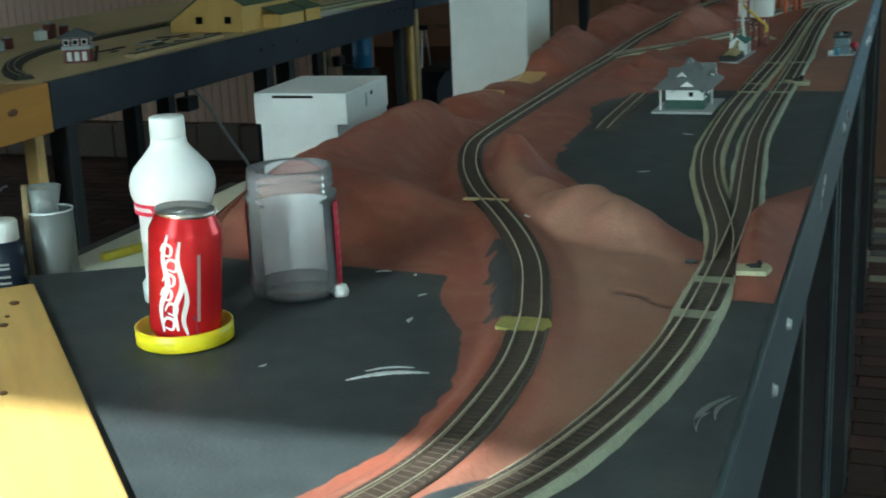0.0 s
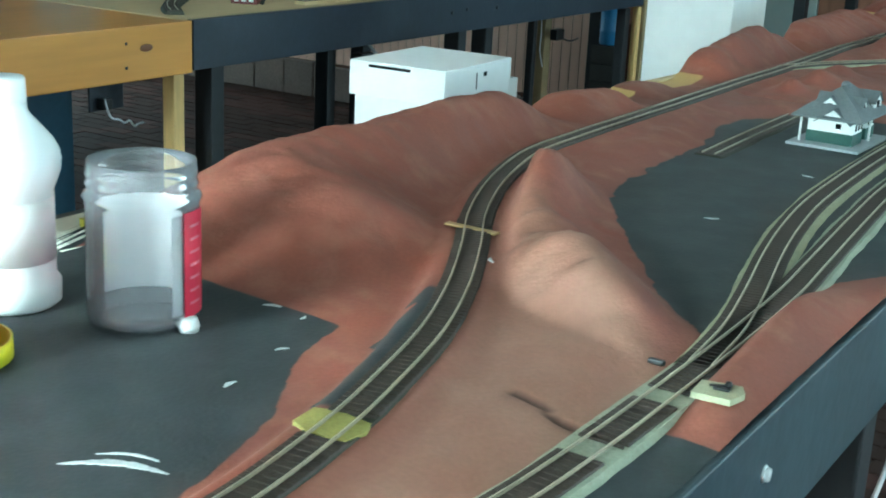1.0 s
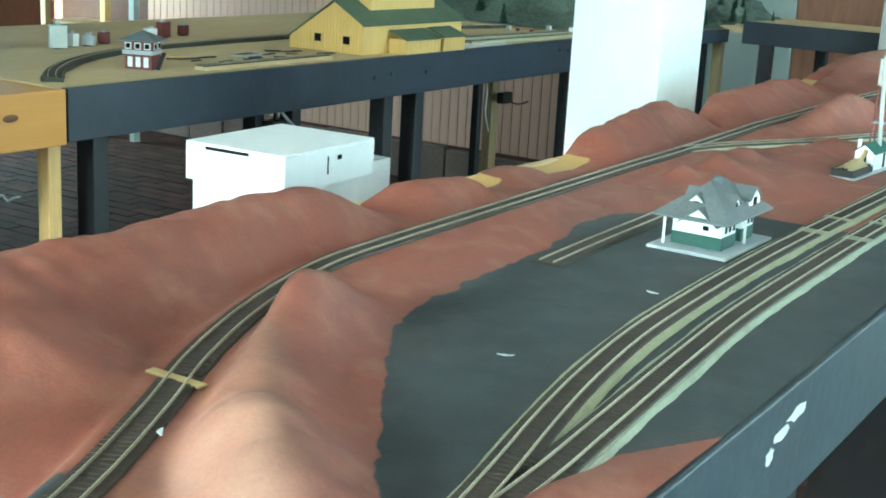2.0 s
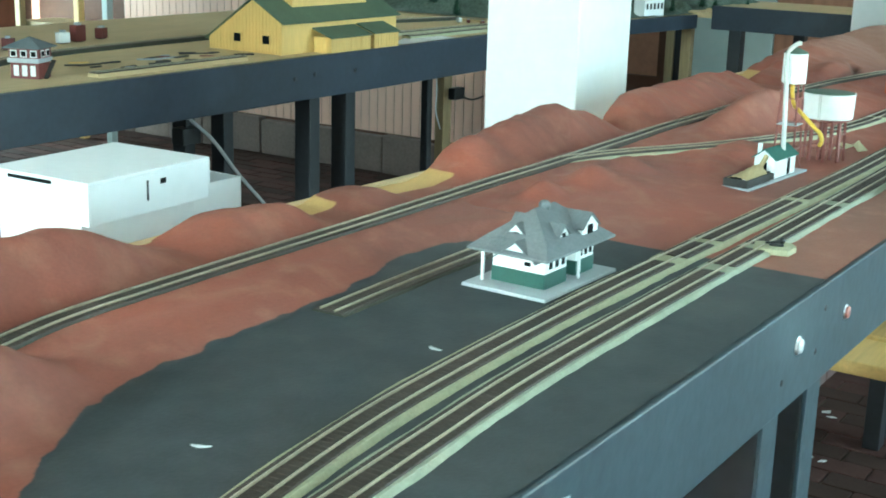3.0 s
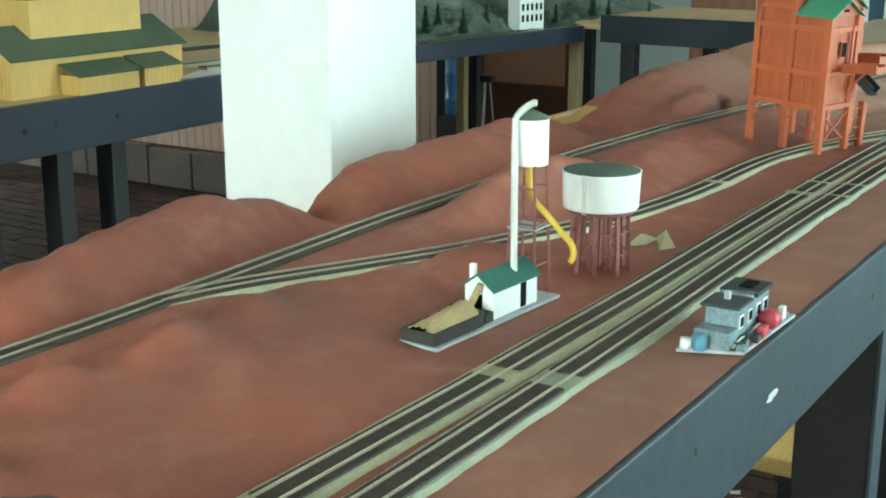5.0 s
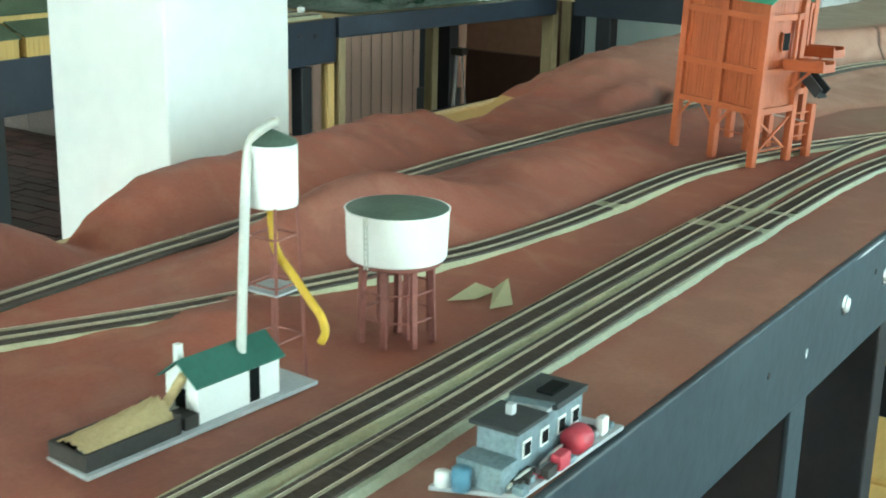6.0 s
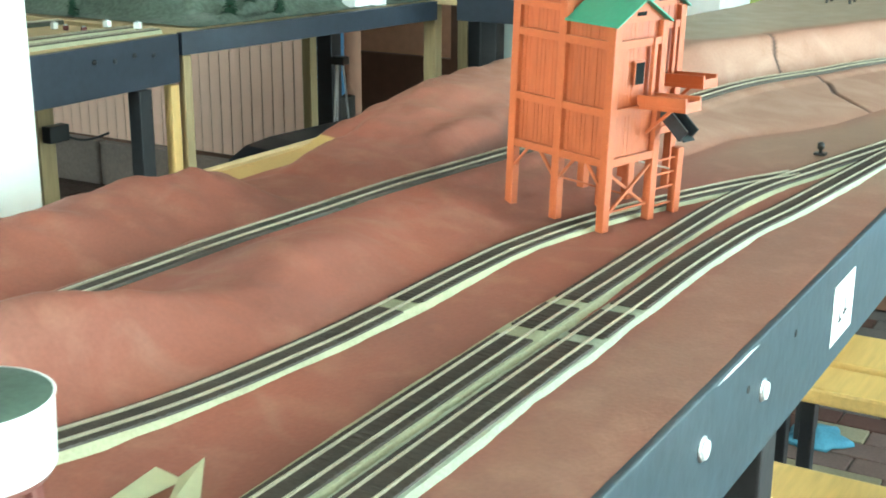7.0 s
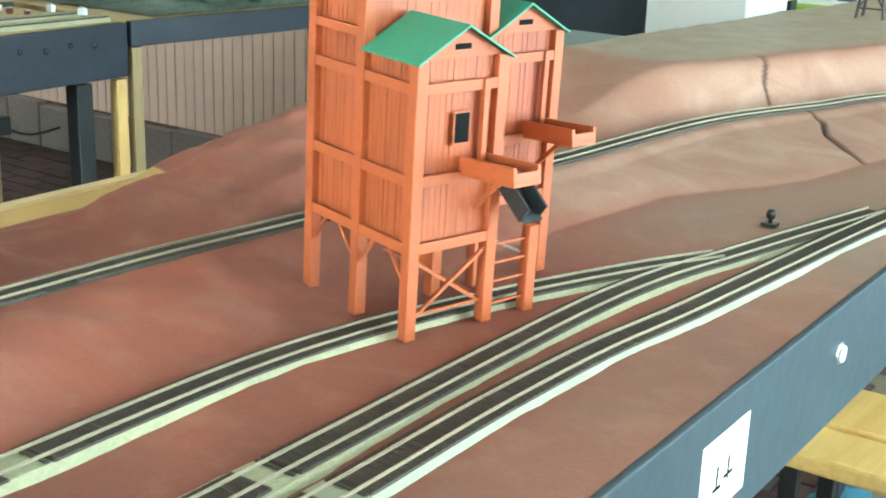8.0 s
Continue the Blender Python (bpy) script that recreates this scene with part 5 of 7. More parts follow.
def pane_into(thing_, name, lo, hi):
    f = part(name, boxed(lo, hi, 0.0002), MODEL_WHITE, thing_)
    c = [(a + b) / 2 for a, b in zip(lo, hi)]
    inset = [(c[k] + (a - c[k]) * 0.72) for k, a in enumerate(lo)], [(c[k] + (b - c[k]) * 0.72) for k, b in enumerate(hi)]
    k = min(range(3), key=lambda i: hi[i] - lo[i])
    inset[0][k], inset[1][k] = lo[k] - 0.0004, hi[k] + 0.0004
    part("pane", boxed(*inset), MODEL_DARK, f)


def dormer(h, at, turn, wide, high, deep, name="dormer"):
    d = part(name, gable_block(wide, high, deep), MODEL_WHITE, h, "white gabled dormer")
    d.matrix_local = pose(*at, 0, 0, turn)
    r = part("roof", gable_roof(wide, high, deep), MODEL_GREY, d)
    part("pane", boxed((-wide * 0.17, -0.0006, high * 0.16), (wide * 0.17, 0.0004, high * 0.58)), MODEL_DARK, d)
    return d


def gable_block(wide, high, deep, shoulder=0.5):
    """A little gabled block; its face looks along -y, from y = 0 back to deep."""
    bm = bmesh.new()
    out = [(-wide / 2, 0), (wide / 2, 0), (wide / 2, high * shoulder), (0, high), (-wide / 2, high * shoulder)]
    a = [bm.verts.new((x, 0, z)) for x, z in out]
    b = [bm.verts.new((x, deep, z)) for x, z in out]
    bm.faces.new(a)
    bm.faces.new(b[::-1])
    for k in range(5):
        j = (k + 1) % 5
        bm.faces.new((a[k], b[k], b[j], a[j]))
    bmesh.ops.recalc_face_normals(bm, faces=bm.faces)
    return bm


def gable_roof(wide, high, deep, shoulder=0.5, over=0.0022, thick=0.0012):
    bm = bmesh.new()
    for s in (-1, 1):
        slope = (high * (1 - shoulder)) / (wide / 2)
        x1, z1 = s * (wide / 2 + over), high * shoulder - over * slope
        v = [bm.verts.new(p) for p in ((0, -over, high + 0.0004), (x1, -over, z1 + 0.0004), (x1, deep, z1 + 0.0004), (0, deep, high + 0.0004))]
        w = [bm.verts.new((q.co.x, q.co.y, q.co.z + thick)) for q in v]
        bm.faces.new(v)
        bm.faces.new(w)
        for k in range(4):
            j = (k + 1) % 4
            bm.faces.new((v[k], v[j], w[j], w[k]))
    bmesh.ops.recalc_face_normals(bm, faces=bm.faces)
    return bm


def station(m):
    h = thing("model_station", "model station with white and green walls and a grey roof", "model house", m)
    part("platform", boxed((-0.048, -0.074, 0), (0.048, 0.072, 0.0035), 0.0005), MODEL_SLAB, h, "pale grey platform slab")
    part("wall", boxed((-0.030, -0.046, 0.0035), (0.018, 0.056, 0.0375)), MODEL_WHITE, h, "white upper walls")
    bay = part("bay", boxed((0.017, -0.046, 0.0035), (0.030, -0.004, 0.0375)), MODEL_WHITE, h, "white bay")
    part("wing", boxed((0.017, 0.020, 0.0035), (0.028, 0.056, 0.0375)), MODEL_WHITE, h)
    for lo, hi in (((-0.0306, -0.0468, 0.0035), (0.0308, -0.0455, 0.0185)), ((0.0296, -0.0466, 0.0035), (0.0308, -0.0035, 0.0185)), ((0.0276, 0.0196, 0.0035), (0.0288, 0.0566, 0.0185)), ((-0.0308, -0.0466, 0.0035), (-0.0296, 0.0566, 0.0185)), ((0.0165, 0.0190, 0.0035), (0.0288, 0.0202, 0.0185))):
        part("wainscot", boxed(lo, hi), MODEL_GREEN, h, "dark green boarded wainscot")
    pane_into(h, "window", (0.006, -0.0470, 0.023), (0.016, -0.0458, 0.0325))
    porch = part("porch_gable", gable_block(0.042, 0.017, 0.03, 0.05), MODEL_WHITE, h, "white porch gable")
    porch.matrix_local = pose(0.008, -0.0655, 0.0345)
    part("roof", gable_roof(0.042, 0.017, 0.03, 0.05, 0.003), MODEL_GREY, porch)
    for y in (-0.036, -0.024, -0.012):
        pane_into(h, "window", (0.0298, y - 0.0045, 0.021), (0.0310, y + 0.0045, 0.0325))
    for y in (0.028, 0.038, 0.048):
        pane_into(h, "window", (0.0278, y - 0.0042, 0.021), (0.0290, y + 0.0042, 0.0325))
    d = part("door", boxed((0.0178, 0.001, 0.0035), (0.0192, 0.012, 0.029)), MODEL_WHITE, h, "white panelled door")
    part("post", boxed((-0.038, -0.055, 0.0035), (-0.0355, -0.0525, 0.037)), MODEL_WHITE, h)
    part("post", boxed((0.034, 0.012, 0.0035), (0.0365, 0.0145, 0.037)), MODEL_WHITE, h)
    part("roof", hip_roof(0.046, 0.070, 0.040, 0.74, 0.051, 0.0765, 0.020), MODEL_GREY, h, "grey shingled hip roof with flared eaves")
    dormer(h, (-0.004, -0.046, 0.046), 0, 0.019, 0.018, 0.03)
    dormer(h, (0.0325, -0.016, 0.046), 90, 0.018, 0.017, 0.026)
    dormer(h, (0.037, 0.030, 0.042), 90, 0.032, 0.026, 0.036, "gable")
    dormer(h, (-0.0315, 0.0, 0.047), -90, 0.015, 0.016, 0.024)
    part("vent", lathe([(0, 0.072), (0.006, 0.072), (0.006, 0.078), (0.004, 0.081), (0, 0.0815)], 18), MODEL_GREY, h, "short round grey vent")
    return h


station(pose(-0.2365, 2.5425, T + 0.0005, 0, 0, -1))


# ---------------------------------------------------------------- sand house, sand tower and water tank
SAND = material("dry_sand", (0.42, 0.33, 0.17), 0.9, vary=0.15, scale=60, bump=0.4)
RUST_LEG = material("oxide_red_frame", (0.22, 0.075, 0.06), 0.6, vary=0.2, scale=50, bump=0.05)
PIPE_GREY = material("pale_grey_pipe", (0.52, 0.54, 0.50), 0.5, vary=0.1, scale=50, bump=0.02)
HOSE = material("mustard_hose", (0.55, 0.36, 0.03), 0.5, vary=0.1, scale=50, bump=0.02)
TANK_TOP = material("dull_green_tank_top", (0.075, 0.115, 0.085), 0.7, vary=0.25, scale=40, bump=0.15)
TIMBER_DARK = material("dark_stained_timber", (0.035, 0.032, 0.028), 0.7, vary=0.2, scale=50, bump=0.1)


def turned_bar(name, pts, r, mat, parent, label=""):
    bm = bmesh.new()
    path, head, _ = spline(pts, 0.003)
    steps = 10
    prev = None
    for k, p in enumerate(path):
        d = path[min(k + 1, len(path) - 1)] - path[max(k - 1, 0)]
        d = Vector(d).normalized()
        x = d.cross(Vector((0.31, 0.95, 0.05))).normalized()
        y = d.cross(x)
        ring = [bm.verts.new(Vector(p) + (x * math.cos(2 * math.pi * a / steps) + y * math.sin(2 * math.pi * a / steps)) * r) for a in range(steps)]
        if prev:
            for a in range(steps):
                b = (a + 1) % steps
                bm.faces.new((prev[a], prev[b], ring[b], ring[a]))
        else:
            bm.faces.new(ring[::-1])
        prev = ring
    bm.faces.new(prev)
    bmesh.ops.recalc_face_normals(bm, faces=bm.faces)
    return part(name, bm, mat, parent, label, smooth=True)


def sand_house(m):
    s = thing("model_sand_house", "model sand house with a green roof and sand bin", "model house", m)
    part("base", boxed((-0.036, 0.0, 0), (0.006, 0.198, 0.003), 0.0005), MODEL_SLAB, s, "pale grey base strip")
    for lo, hi in (((-0.034, 0.004, 0.003), (-0.031, 0.074, 0.014)), ((-0.034, 0.002, 0.003), (0.002, 0.005, 0.014)), ((-0.001, 0.004, 0.003), (0.002, 0.074, 0.014)), ((-0.034, 0.073, 0.003), (0.002, 0.076, 0.017))):
        part("bin_side", boxed(lo, hi, 0.0003), TIMBER_DARK, s, "dark timber bin side")
    bm = bmesh.new()
    n = 14
    grid = [[bm.verts.new((-0.031 + 0.030 * i / n, 0.005 + 0.068 * j / n, 0.0035 + 0.009 + 0.012 * math.sin(math.pi * i / n) ** 0.8 * (0.35 + 0.65 * (j / n)) + 0.0012 * math.sin(i * 2.1 + j * 1.3))) for j in range(n + 1)] for i in range(n + 1)]
    for i in range(n):
        for j in range(n):
            bm.faces.new((grid[i][j], grid[i + 1][j], grid[i + 1][j + 1], grid[i][j + 1]))
    part("sand_mound", bm, SAND, s, "heap of dry sand", smooth=True)
    hut = part("hut", gable_block(0.030, 0.040, 0.074, 0.72), MODEL_WHITE, s, "white boarded hut")
    hut.matrix_local = pose(-0.0155, 0.092, 0.003)
    part("roof", gable_roof(0.030, 0.040, 0.076, 0.72, 0.004, 0.0014), ROOF_GREEN, hut, "dark green hut roof")
    part("door", boxed((0.0146, 0.046, 0.001), (0.0156, 0.055, 0.024)), MODEL_DARK, hut)
    part("window", boxed((-0.006, -0.0006, 0.008), (0.004, 0.0004, 0.022)), MODEL_DARK, hut)
    shed = part("lean_to", boxed((-0.016, 0.080, 0.003), (0.001, 0.092, 0.012), 0.0004), TIMBER_DARK, s)
    turned_bar("chute", [(-0.018, 0.076, 0.012), (-0.016, 0.084, 0.022), (-0.013, 0.093, 0.035)], 0.0035, SAND, s, "sand coated chute")
    post = part("vent", boxed((-0.030, 0.098, 0.030), (-0.025, 0.103, 0.050), 0.0004), MODEL_WHITE, s)
    return s


sand_house(pose(-0.229, 3.088, T + 0.0008, 0, 0, -4))


def sand_tower(at):
    x, y = at
    s = thing("model_sand_tower", "white model sand tank on a thin oxide red frame", "model tower", pose(x, y, T + 0.001) @ Matrix.Diagonal((1, 1, 0.975, 1)))
    part("drum", lathe([(0, 0.132), (0.0168, 0.132), (0.0172, 0.134), (0.0172, 0.176), (0, 0.176)], 40), MODEL_WHITE, s, "white cylindrical drum")
    part("roof", lathe([(0.0172, 0.1762), (0.0165, 0.178), (0, 0.186)], 40), TANK_TOP, s, "dull green conical top")
    for sx, sy in ((-1, -1), (1, -1), (1, 1), (-1, 1)):
        part("leg", bar((sx * 0.0155, sy * 0.0155, 0), (sx * 0.0115, sy * 0.0115, 0.133), 0.0022), RUST_LEG, s)
    for z in (0.035, 0.075, 0.110):
        r = 0.0155 - 0.004 * z / 0.133
        for a, b in (((-r, -r), (r, -r)), ((r, -r), (r, r)), ((r, r), (-r, r)), ((-r, r), (-r, -r))):
            part("brace", bar((*a, z), (*b, z), 0.0012), RUST_LEG, s)
    part("deck", boxed((-0.015, -0.015, 0.070), (0.015, 0.015, 0.0715)), MODEL_SLAB, s, "small grey deck")
    turned_bar("hose", [(0.0, -0.002, 0.131), (0.001, -0.002, 0.115), (0.006, -0.004, 0.100), (0.022, -0.006, 0.086), (0.040, -0.008, 0.070), (0.050, -0.010, 0.062), (0.053, -0.010, 0.052), (0.050, -0.011, 0.044)], 0.0030, HOSE, s, "mustard yellow spout hose")
    turned_bar("ladder_pipe", [(0.010, -0.046, 0.036), (0.004, -0.036, 0.09), (-0.004, -0.022, 0.155), (-0.006, -0.014, 0.179), (0.002, -0.004, 0.190), (0.006, 0.000, 0.191)], 0.0034, PIPE_GREY, s, "pale grey lift pipe bent over the top")
    return s


sand_tower((-0.238, 3.273))


def water_tank(at):
    s = thing("model_water_tank", "white model water tank on oxide red legs", "model tower", pose(*at, T + 0.001))
    part("drum", lathe([(0, 0.066), (0.0375, 0.066), (0.0385, 0.068), (0.0398, 0.103), (0.0406, 0.104), (0.0393, 0.1042)], 56), MODEL_WHITE, s, "white banded drum")
    part("roof", lathe([(0.0393, 0.1040), (0.0388, 0.1044), (0.020, 0.1068), (0, 0.1078)], 56), TANK_TOP, s, "dull green shallow top")
    part("deck", lathe([(0, 0.062), (0.035, 0.062), (0.035, 0.0658), (0, 0.0658)], 40), RUST_LEG, s)
    for k in range(8):
        a = 2 * math.pi * k / 8 + 0.3
        part("leg", bar((0.030 * math.cos(a), 0.030 * math.sin(a), 0), (0.028 * math.cos(a), 0.028 * math.sin(a), 0.063), 0.0042), RUST_LEG, s)
    for k in range(3):
        a = 2 * math.pi * k / 3
        part("post", bar((0.010 * math.cos(a), 0.010 * math.sin(a), 0), (0.010 * math.cos(a), 0.010 * math.sin(a), 0.063), 0.0045), RUST_LEG, s)
    for z in (0.020, 0.042):
        for k in range(8):
            a, b = 2 * math.pi * k / 8 + 0.3, 2 * math.pi * (k + 1) / 8 + 0.3
            part("brace", bar((0.0295 * math.cos(a), 0.0295 * math.sin(a), z), (0.0295 * math.cos(b), 0.0295 * math.sin(b), z), 0.0014), RUST_LEG, s)
    for a in (radians(268), radians(272)):
        part("ladder_rail", bar((0.0392 * math.cos(a), 0.0392 * math.sin(a), 0.064), (0.0408 * math.cos(a), 0.0408 * math.sin(a), 0.105), 0.0009), PIPE_GREY, s)
    for k in range(9):
        z, r = 0.067 + 0.0042 * k, 0.0394 + 0.00015 * k
        part("rung", bar((r * math.cos(radians(268)), r * math.sin(radians(268)), z), (r * math.cos(radians(272)), r * math.sin(radians(272)), z), 0.0007), PIPE_GREY, s)
    return s


water_tank((-0.222, 3.397))


# ---------------------------------------------------------------- the works cabin at the front edge
def cabin(m):
    c = thing("model_cabin", "grey weathered model cabin on a scrap strewn base", "model house", m)
    wall_ = material("weathered_grey_board", (0.17, 0.235, 0.265), 0.6, vary=0.45, scale=50, bump=0.2, spots=(0.08, 0.11, 0.13))
    roof_ = material("dark_grey_felt", (0.03, 0.036, 0.038), 0.7, vary=0.2, scale=50, bump=0.1)
    part("base", prism([(-0.052, 0.0), (0.0, 0.022), (0.004, 0.150), (-0.040, 0.146), (-0.054, 0.060)], "z", 0, 0.003), MODEL_SLAB, c, "pale grey base")
    part("wall", boxed((-0.040, 0.034, 0.003), (-0.012, 0.118, 0.036)), wall_, c, "weathered grey boarding")
    part("porch", boxed((-0.042, 0.014, 0.003), (-0.010, 0.034, 0.020), 0.0006), wall_, c)
    part("roof", boxed((-0.044, 0.030, 0.0362), (-0.009, 0.068, 0.039), 0.0005), roof_, c, "dark felt roof")
    part("roof", boxed((-0.044, 0.078, 0.0362), (-0.009, 0.120, 0.0405), 0.0005), roof_, c, "dark felt roof")
    part("skylight", boxed((-0.040, 0.0685, 0.0362), (-0.012, 0.0775, 0.0385), 0.0005), MODEL_SLAB, c)
    for y in (0.046, 0.068, 0.090, 0.108):
        pane_into(c, "window", (-0.0124, y - 0.005, 0.016), (-0.0112, y + 0.005, 0.028))
    part("drum", lathe([(0, 0.003), (0.006, 0.003), (0.006, 0.017), (0, 0.017)], 20), material("blue_drum", (0.10, 0.25, 0.36), 0.4, vary=0.1, scale=50), c).location = (-0.034, 0.008, 0)
    part("drum", lathe([(0, 0.003), (0.005, 0.003), (0.005, 0.012), (0, 0.012)], 20), MODEL_WHITE, c).location = (-0.046, 0.006, 0)
    red = material("faded_red_paint", (0.45, 0.045, 0.07), 0.45, vary=0.1, scale=50)
    part("tank", lathe([(0, 0), (0.012, 0), (0.013, 0.002), (0.013, 0.018), (0.011, 0.021), (0, 0.022)], 24), red, c, "faded red tank").matrix_local = pose(-0.0025, 0.094, 0.0125, 90, 0, 0) @ pose(0, 0, -0.008) @ Matrix.Scale(0.72, 4)
    part("barrow", boxed((-0.004, 0.062, 0.003), (0.004, 0.076, 0.014), 0.002), red, c)
    part("crate", boxed((-0.003, 0.048, 0.003), (0.003, 0.060, 0.010), 0.001), TIMBER_DARK, c)
    part("sack", boxed((-0.005, 0.124, 0.003), (0.001, 0.134, 0.016), 0.002), MODEL_WHITE, c)
    for y in (0.024, 0.034, 0.120):
        part("scrap", boxed((-0.012, y, 0.003), (-0.003, y + 0.007, 0.009), 0.001), TIMBER_DARK, c)
    part("vent", boxed((-0.030, 0.050, 0.039), (-0.025, 0.055, 0.046), 0.0003), MODEL_SLAB, c)
    # open rafters and pipes over the roof, and a scatter of scrap round the walls
    for y in (0.070, 0.0735, 0.077):
        part("rafter", bar((-0.042, y, 0.0385), (-0.010, y, 0.0415), 0.0011), wall_, c)
    part("roof_hatch", boxed((-0.030, 0.088, 0.0405), (-0.018, 0.110, 0.0425), 0.0004), MODEL_DARK, c, "dark roof hatch")
    for y0, y1 in ((0.020, 0.052), (0.060, 0.100)):
        turned_bar("pipe", [(-0.009, y0, 0.006), (-0.008, (y0 + y1) / 2, 0.010), (-0.009, y1, 0.007)], 0.0011, PIPE_GREY, c, "thin grey pipe")
    rng_ = random.Random(21)
    for _ in range(16):
        x_, y_, w_ = rng_.uniform(-0.010, 0.0), rng_.uniform(0.022, 0.142), rng_.uniform(0.0015, 0.0040)
        part("scrap", boxed((x_ - w_, y_ - w_, 0.003), (x_ + w_, y_ + w_, 0.003 + w_ * rng_.uniform(0.8, 2.2)), 0.0004), rng_.choice((TIMBER_DARK, wall_, MODEL_SLAB, red)), c)
    return c


cabin(pose(-0.004, 3.197, T + 0.001, 0, 0, 0) @ Matrix.Diagonal((0.98, 0.98, 0.95, 1)))


# ---------------------------------------------------------------- the coaling tower
ORANGE = material("orange_stained_wood", (0.340, 0.074, 0.020), 0.5, vary=0.22, scale=40, bump=0.1, stretch=(1, 1, 0.15), spots=(0.30, 0.062, 0.024))
ORANGE_FRAME = material("orange_stained_framing", (0.365, 0.082, 0.023), 0.5, vary=0.12, scale=40, bump=0.05)
CHUTE_GREY = material("dark_grey_sheet_metal", (0.035, 0.042, 0.046), 0.4, 0.3, vary=0.2, scale=40, bump=0.05)
TEAL_ROOF = material("sea_green_roof", (0.035, 0.23, 0.14), 0.5, vary=0.1, scale=30, bump=0.08, spots=(0.03, 0.20, 0.11))


def boarded(owner, axis, lo, hi, z0, z1, at, face, pitch=0.0052, seed=1, label=""):
    """A wall of upright boards side by side on a thin backing; axis: along which it runs; face: which way it looks."""
    rng = random.Random(seed)
    count = max(1, round((hi - lo) / pitch))
    w = (hi - lo) / count

    def place(u0, u1, v0, v1):
        v0, v1 = sorted((at + face * v0, at + face * v1))
        return ((u0, v0, z0), (u1, v1, z1)) if axis == "x" else ((v0, u0, z0), (v1, u1, z1))
    wall_ = part("wall", boxed(*place(lo, hi, 0.0, 0.0012)), ORANGE, owner, label)
    for k in range(count):
        part("board", boxed(*place(lo + k * w + 0.00015, lo + (k + 1) * w - 0.00015, 0.0012, 0.0017 + rng.uniform(0, 0.0005))), ORANGE, wall_)
    return wall_


def coaling_tower(m):
    c = thing("model_coaling_tower", "orange wooden model coaling tower with sea green roofs", "model tower", m)
    W, H0, H1, H2, HE, HT, D = 0.124, 0.070, 0.120, 0.186, 0.206, 0.330, 0.190
    post = 0.0095
    M = -W / 2
    for x, y, tall in ((-W, 0.0, HT), (M, 0.0, HT), (-W, 0.118, HT), (M, 0.118, HT), (-W, D, HE), (M, D, HE), (0.0, 0.0, HE), (0.0, 0.074, HE), (M, 0.074, HE), (0.0, 0.118, H0)):
        part("post", boxed((x - post / 2, y - post / 2, 0), (x + post / 2, y + post / 2, tall), 0.0006), ORANGE_FRAME, c)
    # the tall shaft, the front head house and the rear head house
    part("core", boxed((-W + 0.003, 0.003, H0), (M - 0.003, 0.115, HT)), ORANGE, c)
    part("core", boxed((M - 0.002, 0.003, H0), (-0.003, 0.071, HE)), ORANGE, c)
    part("core", boxed((-W + 0.003, 0.116, H0), (M - 0.003, D - 0.003, HE)), ORANGE, c)
    boarded(c, "x", -W, M, H0, HT, 0.003, -1, seed=2, label="upright orange boarding")
    boarded(c, "x", M, 0, H0, HE, 0.003, -1, seed=3, label="upright orange boarding")
    boarded(c, "y", 0, 0.074, H0, HE, -0.003, 1, seed=4, label="upright orange boarding")
    boarded(c, "y", 0.074, 0.118, H0, HT, M - 0.003, 1, 0.0075, seed=6, label="orange board and batten wall")
    boarded(c, "y", 0.0, 0.074, HE, HT, M - 0.003, 1, 0.0075, seed=9, label="orange board and batten wall")
    boarded(c, "y", 0.118, D, H0, HE, M - 0.003, 1, seed=5)
    boarded(c, "y", 0, 0.118, H0, HT, -W + 0.003, -1, seed=7)
    boarded(c, "x", -W, M, H0, HE, D - 0.003, 1, seed=12)
    for z in (H0, H1, H2):
        part("belt", boxed((-W - 0.003, -0.0042, z - 0.004), (0.003, -0.0018, z + 0.004), 0.0004), ORANGE_FRAME, c)
        for xe, y0, y1 in ((0.0, 0.0, 0.074), (M, 0.118, D)):
            part("belt", boxed((xe + 0.0018, y0 - 0.003, z - 0.004), (xe + 0.0042, y1 + 0.003, z + 0.004), 0.0004), ORANGE_FRAME, c)
    part("belt", boxed((-W - 0.003, -0.0042, 0.212), (M, -0.0018, 0.219), 0.0004), ORANGE_FRAME, c)
    for xe, y0, y1 in ((0.0, 0.0, 0.074), (M, 0.118, D)):
        head = part("head_house", gable_block(y1 - y0, 0.022, W / 2, 0.06), ORANGE_FRAME, c, "gabled head house")
        head.matrix_local = pose(xe + 0.0015, (y0 + y1) / 2, HE, 0, 0, 90)
        part("roof", gable_roof(y1 - y0, 0.022, W / 2 - 0.002, 0.06, 0.007, 0.0016), TEAL_ROOF, head, "sea green gable roof")
        part("vent", boxed((-0.007, -0.0008, 0.006), (0.007, 0.0004, 0.010)), MODEL_DARK, head)
        if xe == 0.0:
            w = part("window", boxed((xe + 0.0018, y0 + 0.031, 0.143), (xe + 0.0030, y0 + 0.047, 0.168)), ORANGE, c, "framed window opening")
            part("opening", boxed((xe + 0.0024, y0 + 0.0325, 0.145), (xe + 0.0034, y0 + 0.0455, 0.1665)), MODEL_DARK, w)
        part("rib", boxed((xe + 0.0018, y0 + 0.056, 0.124), (xe + 0.0062, y0 + 0.061, 0.190), 0.0004), ORANGE_FRAME, c)
        # the tray that juts out over the line
        t0, t1 = y0 + 0.040, y0 + 0.066
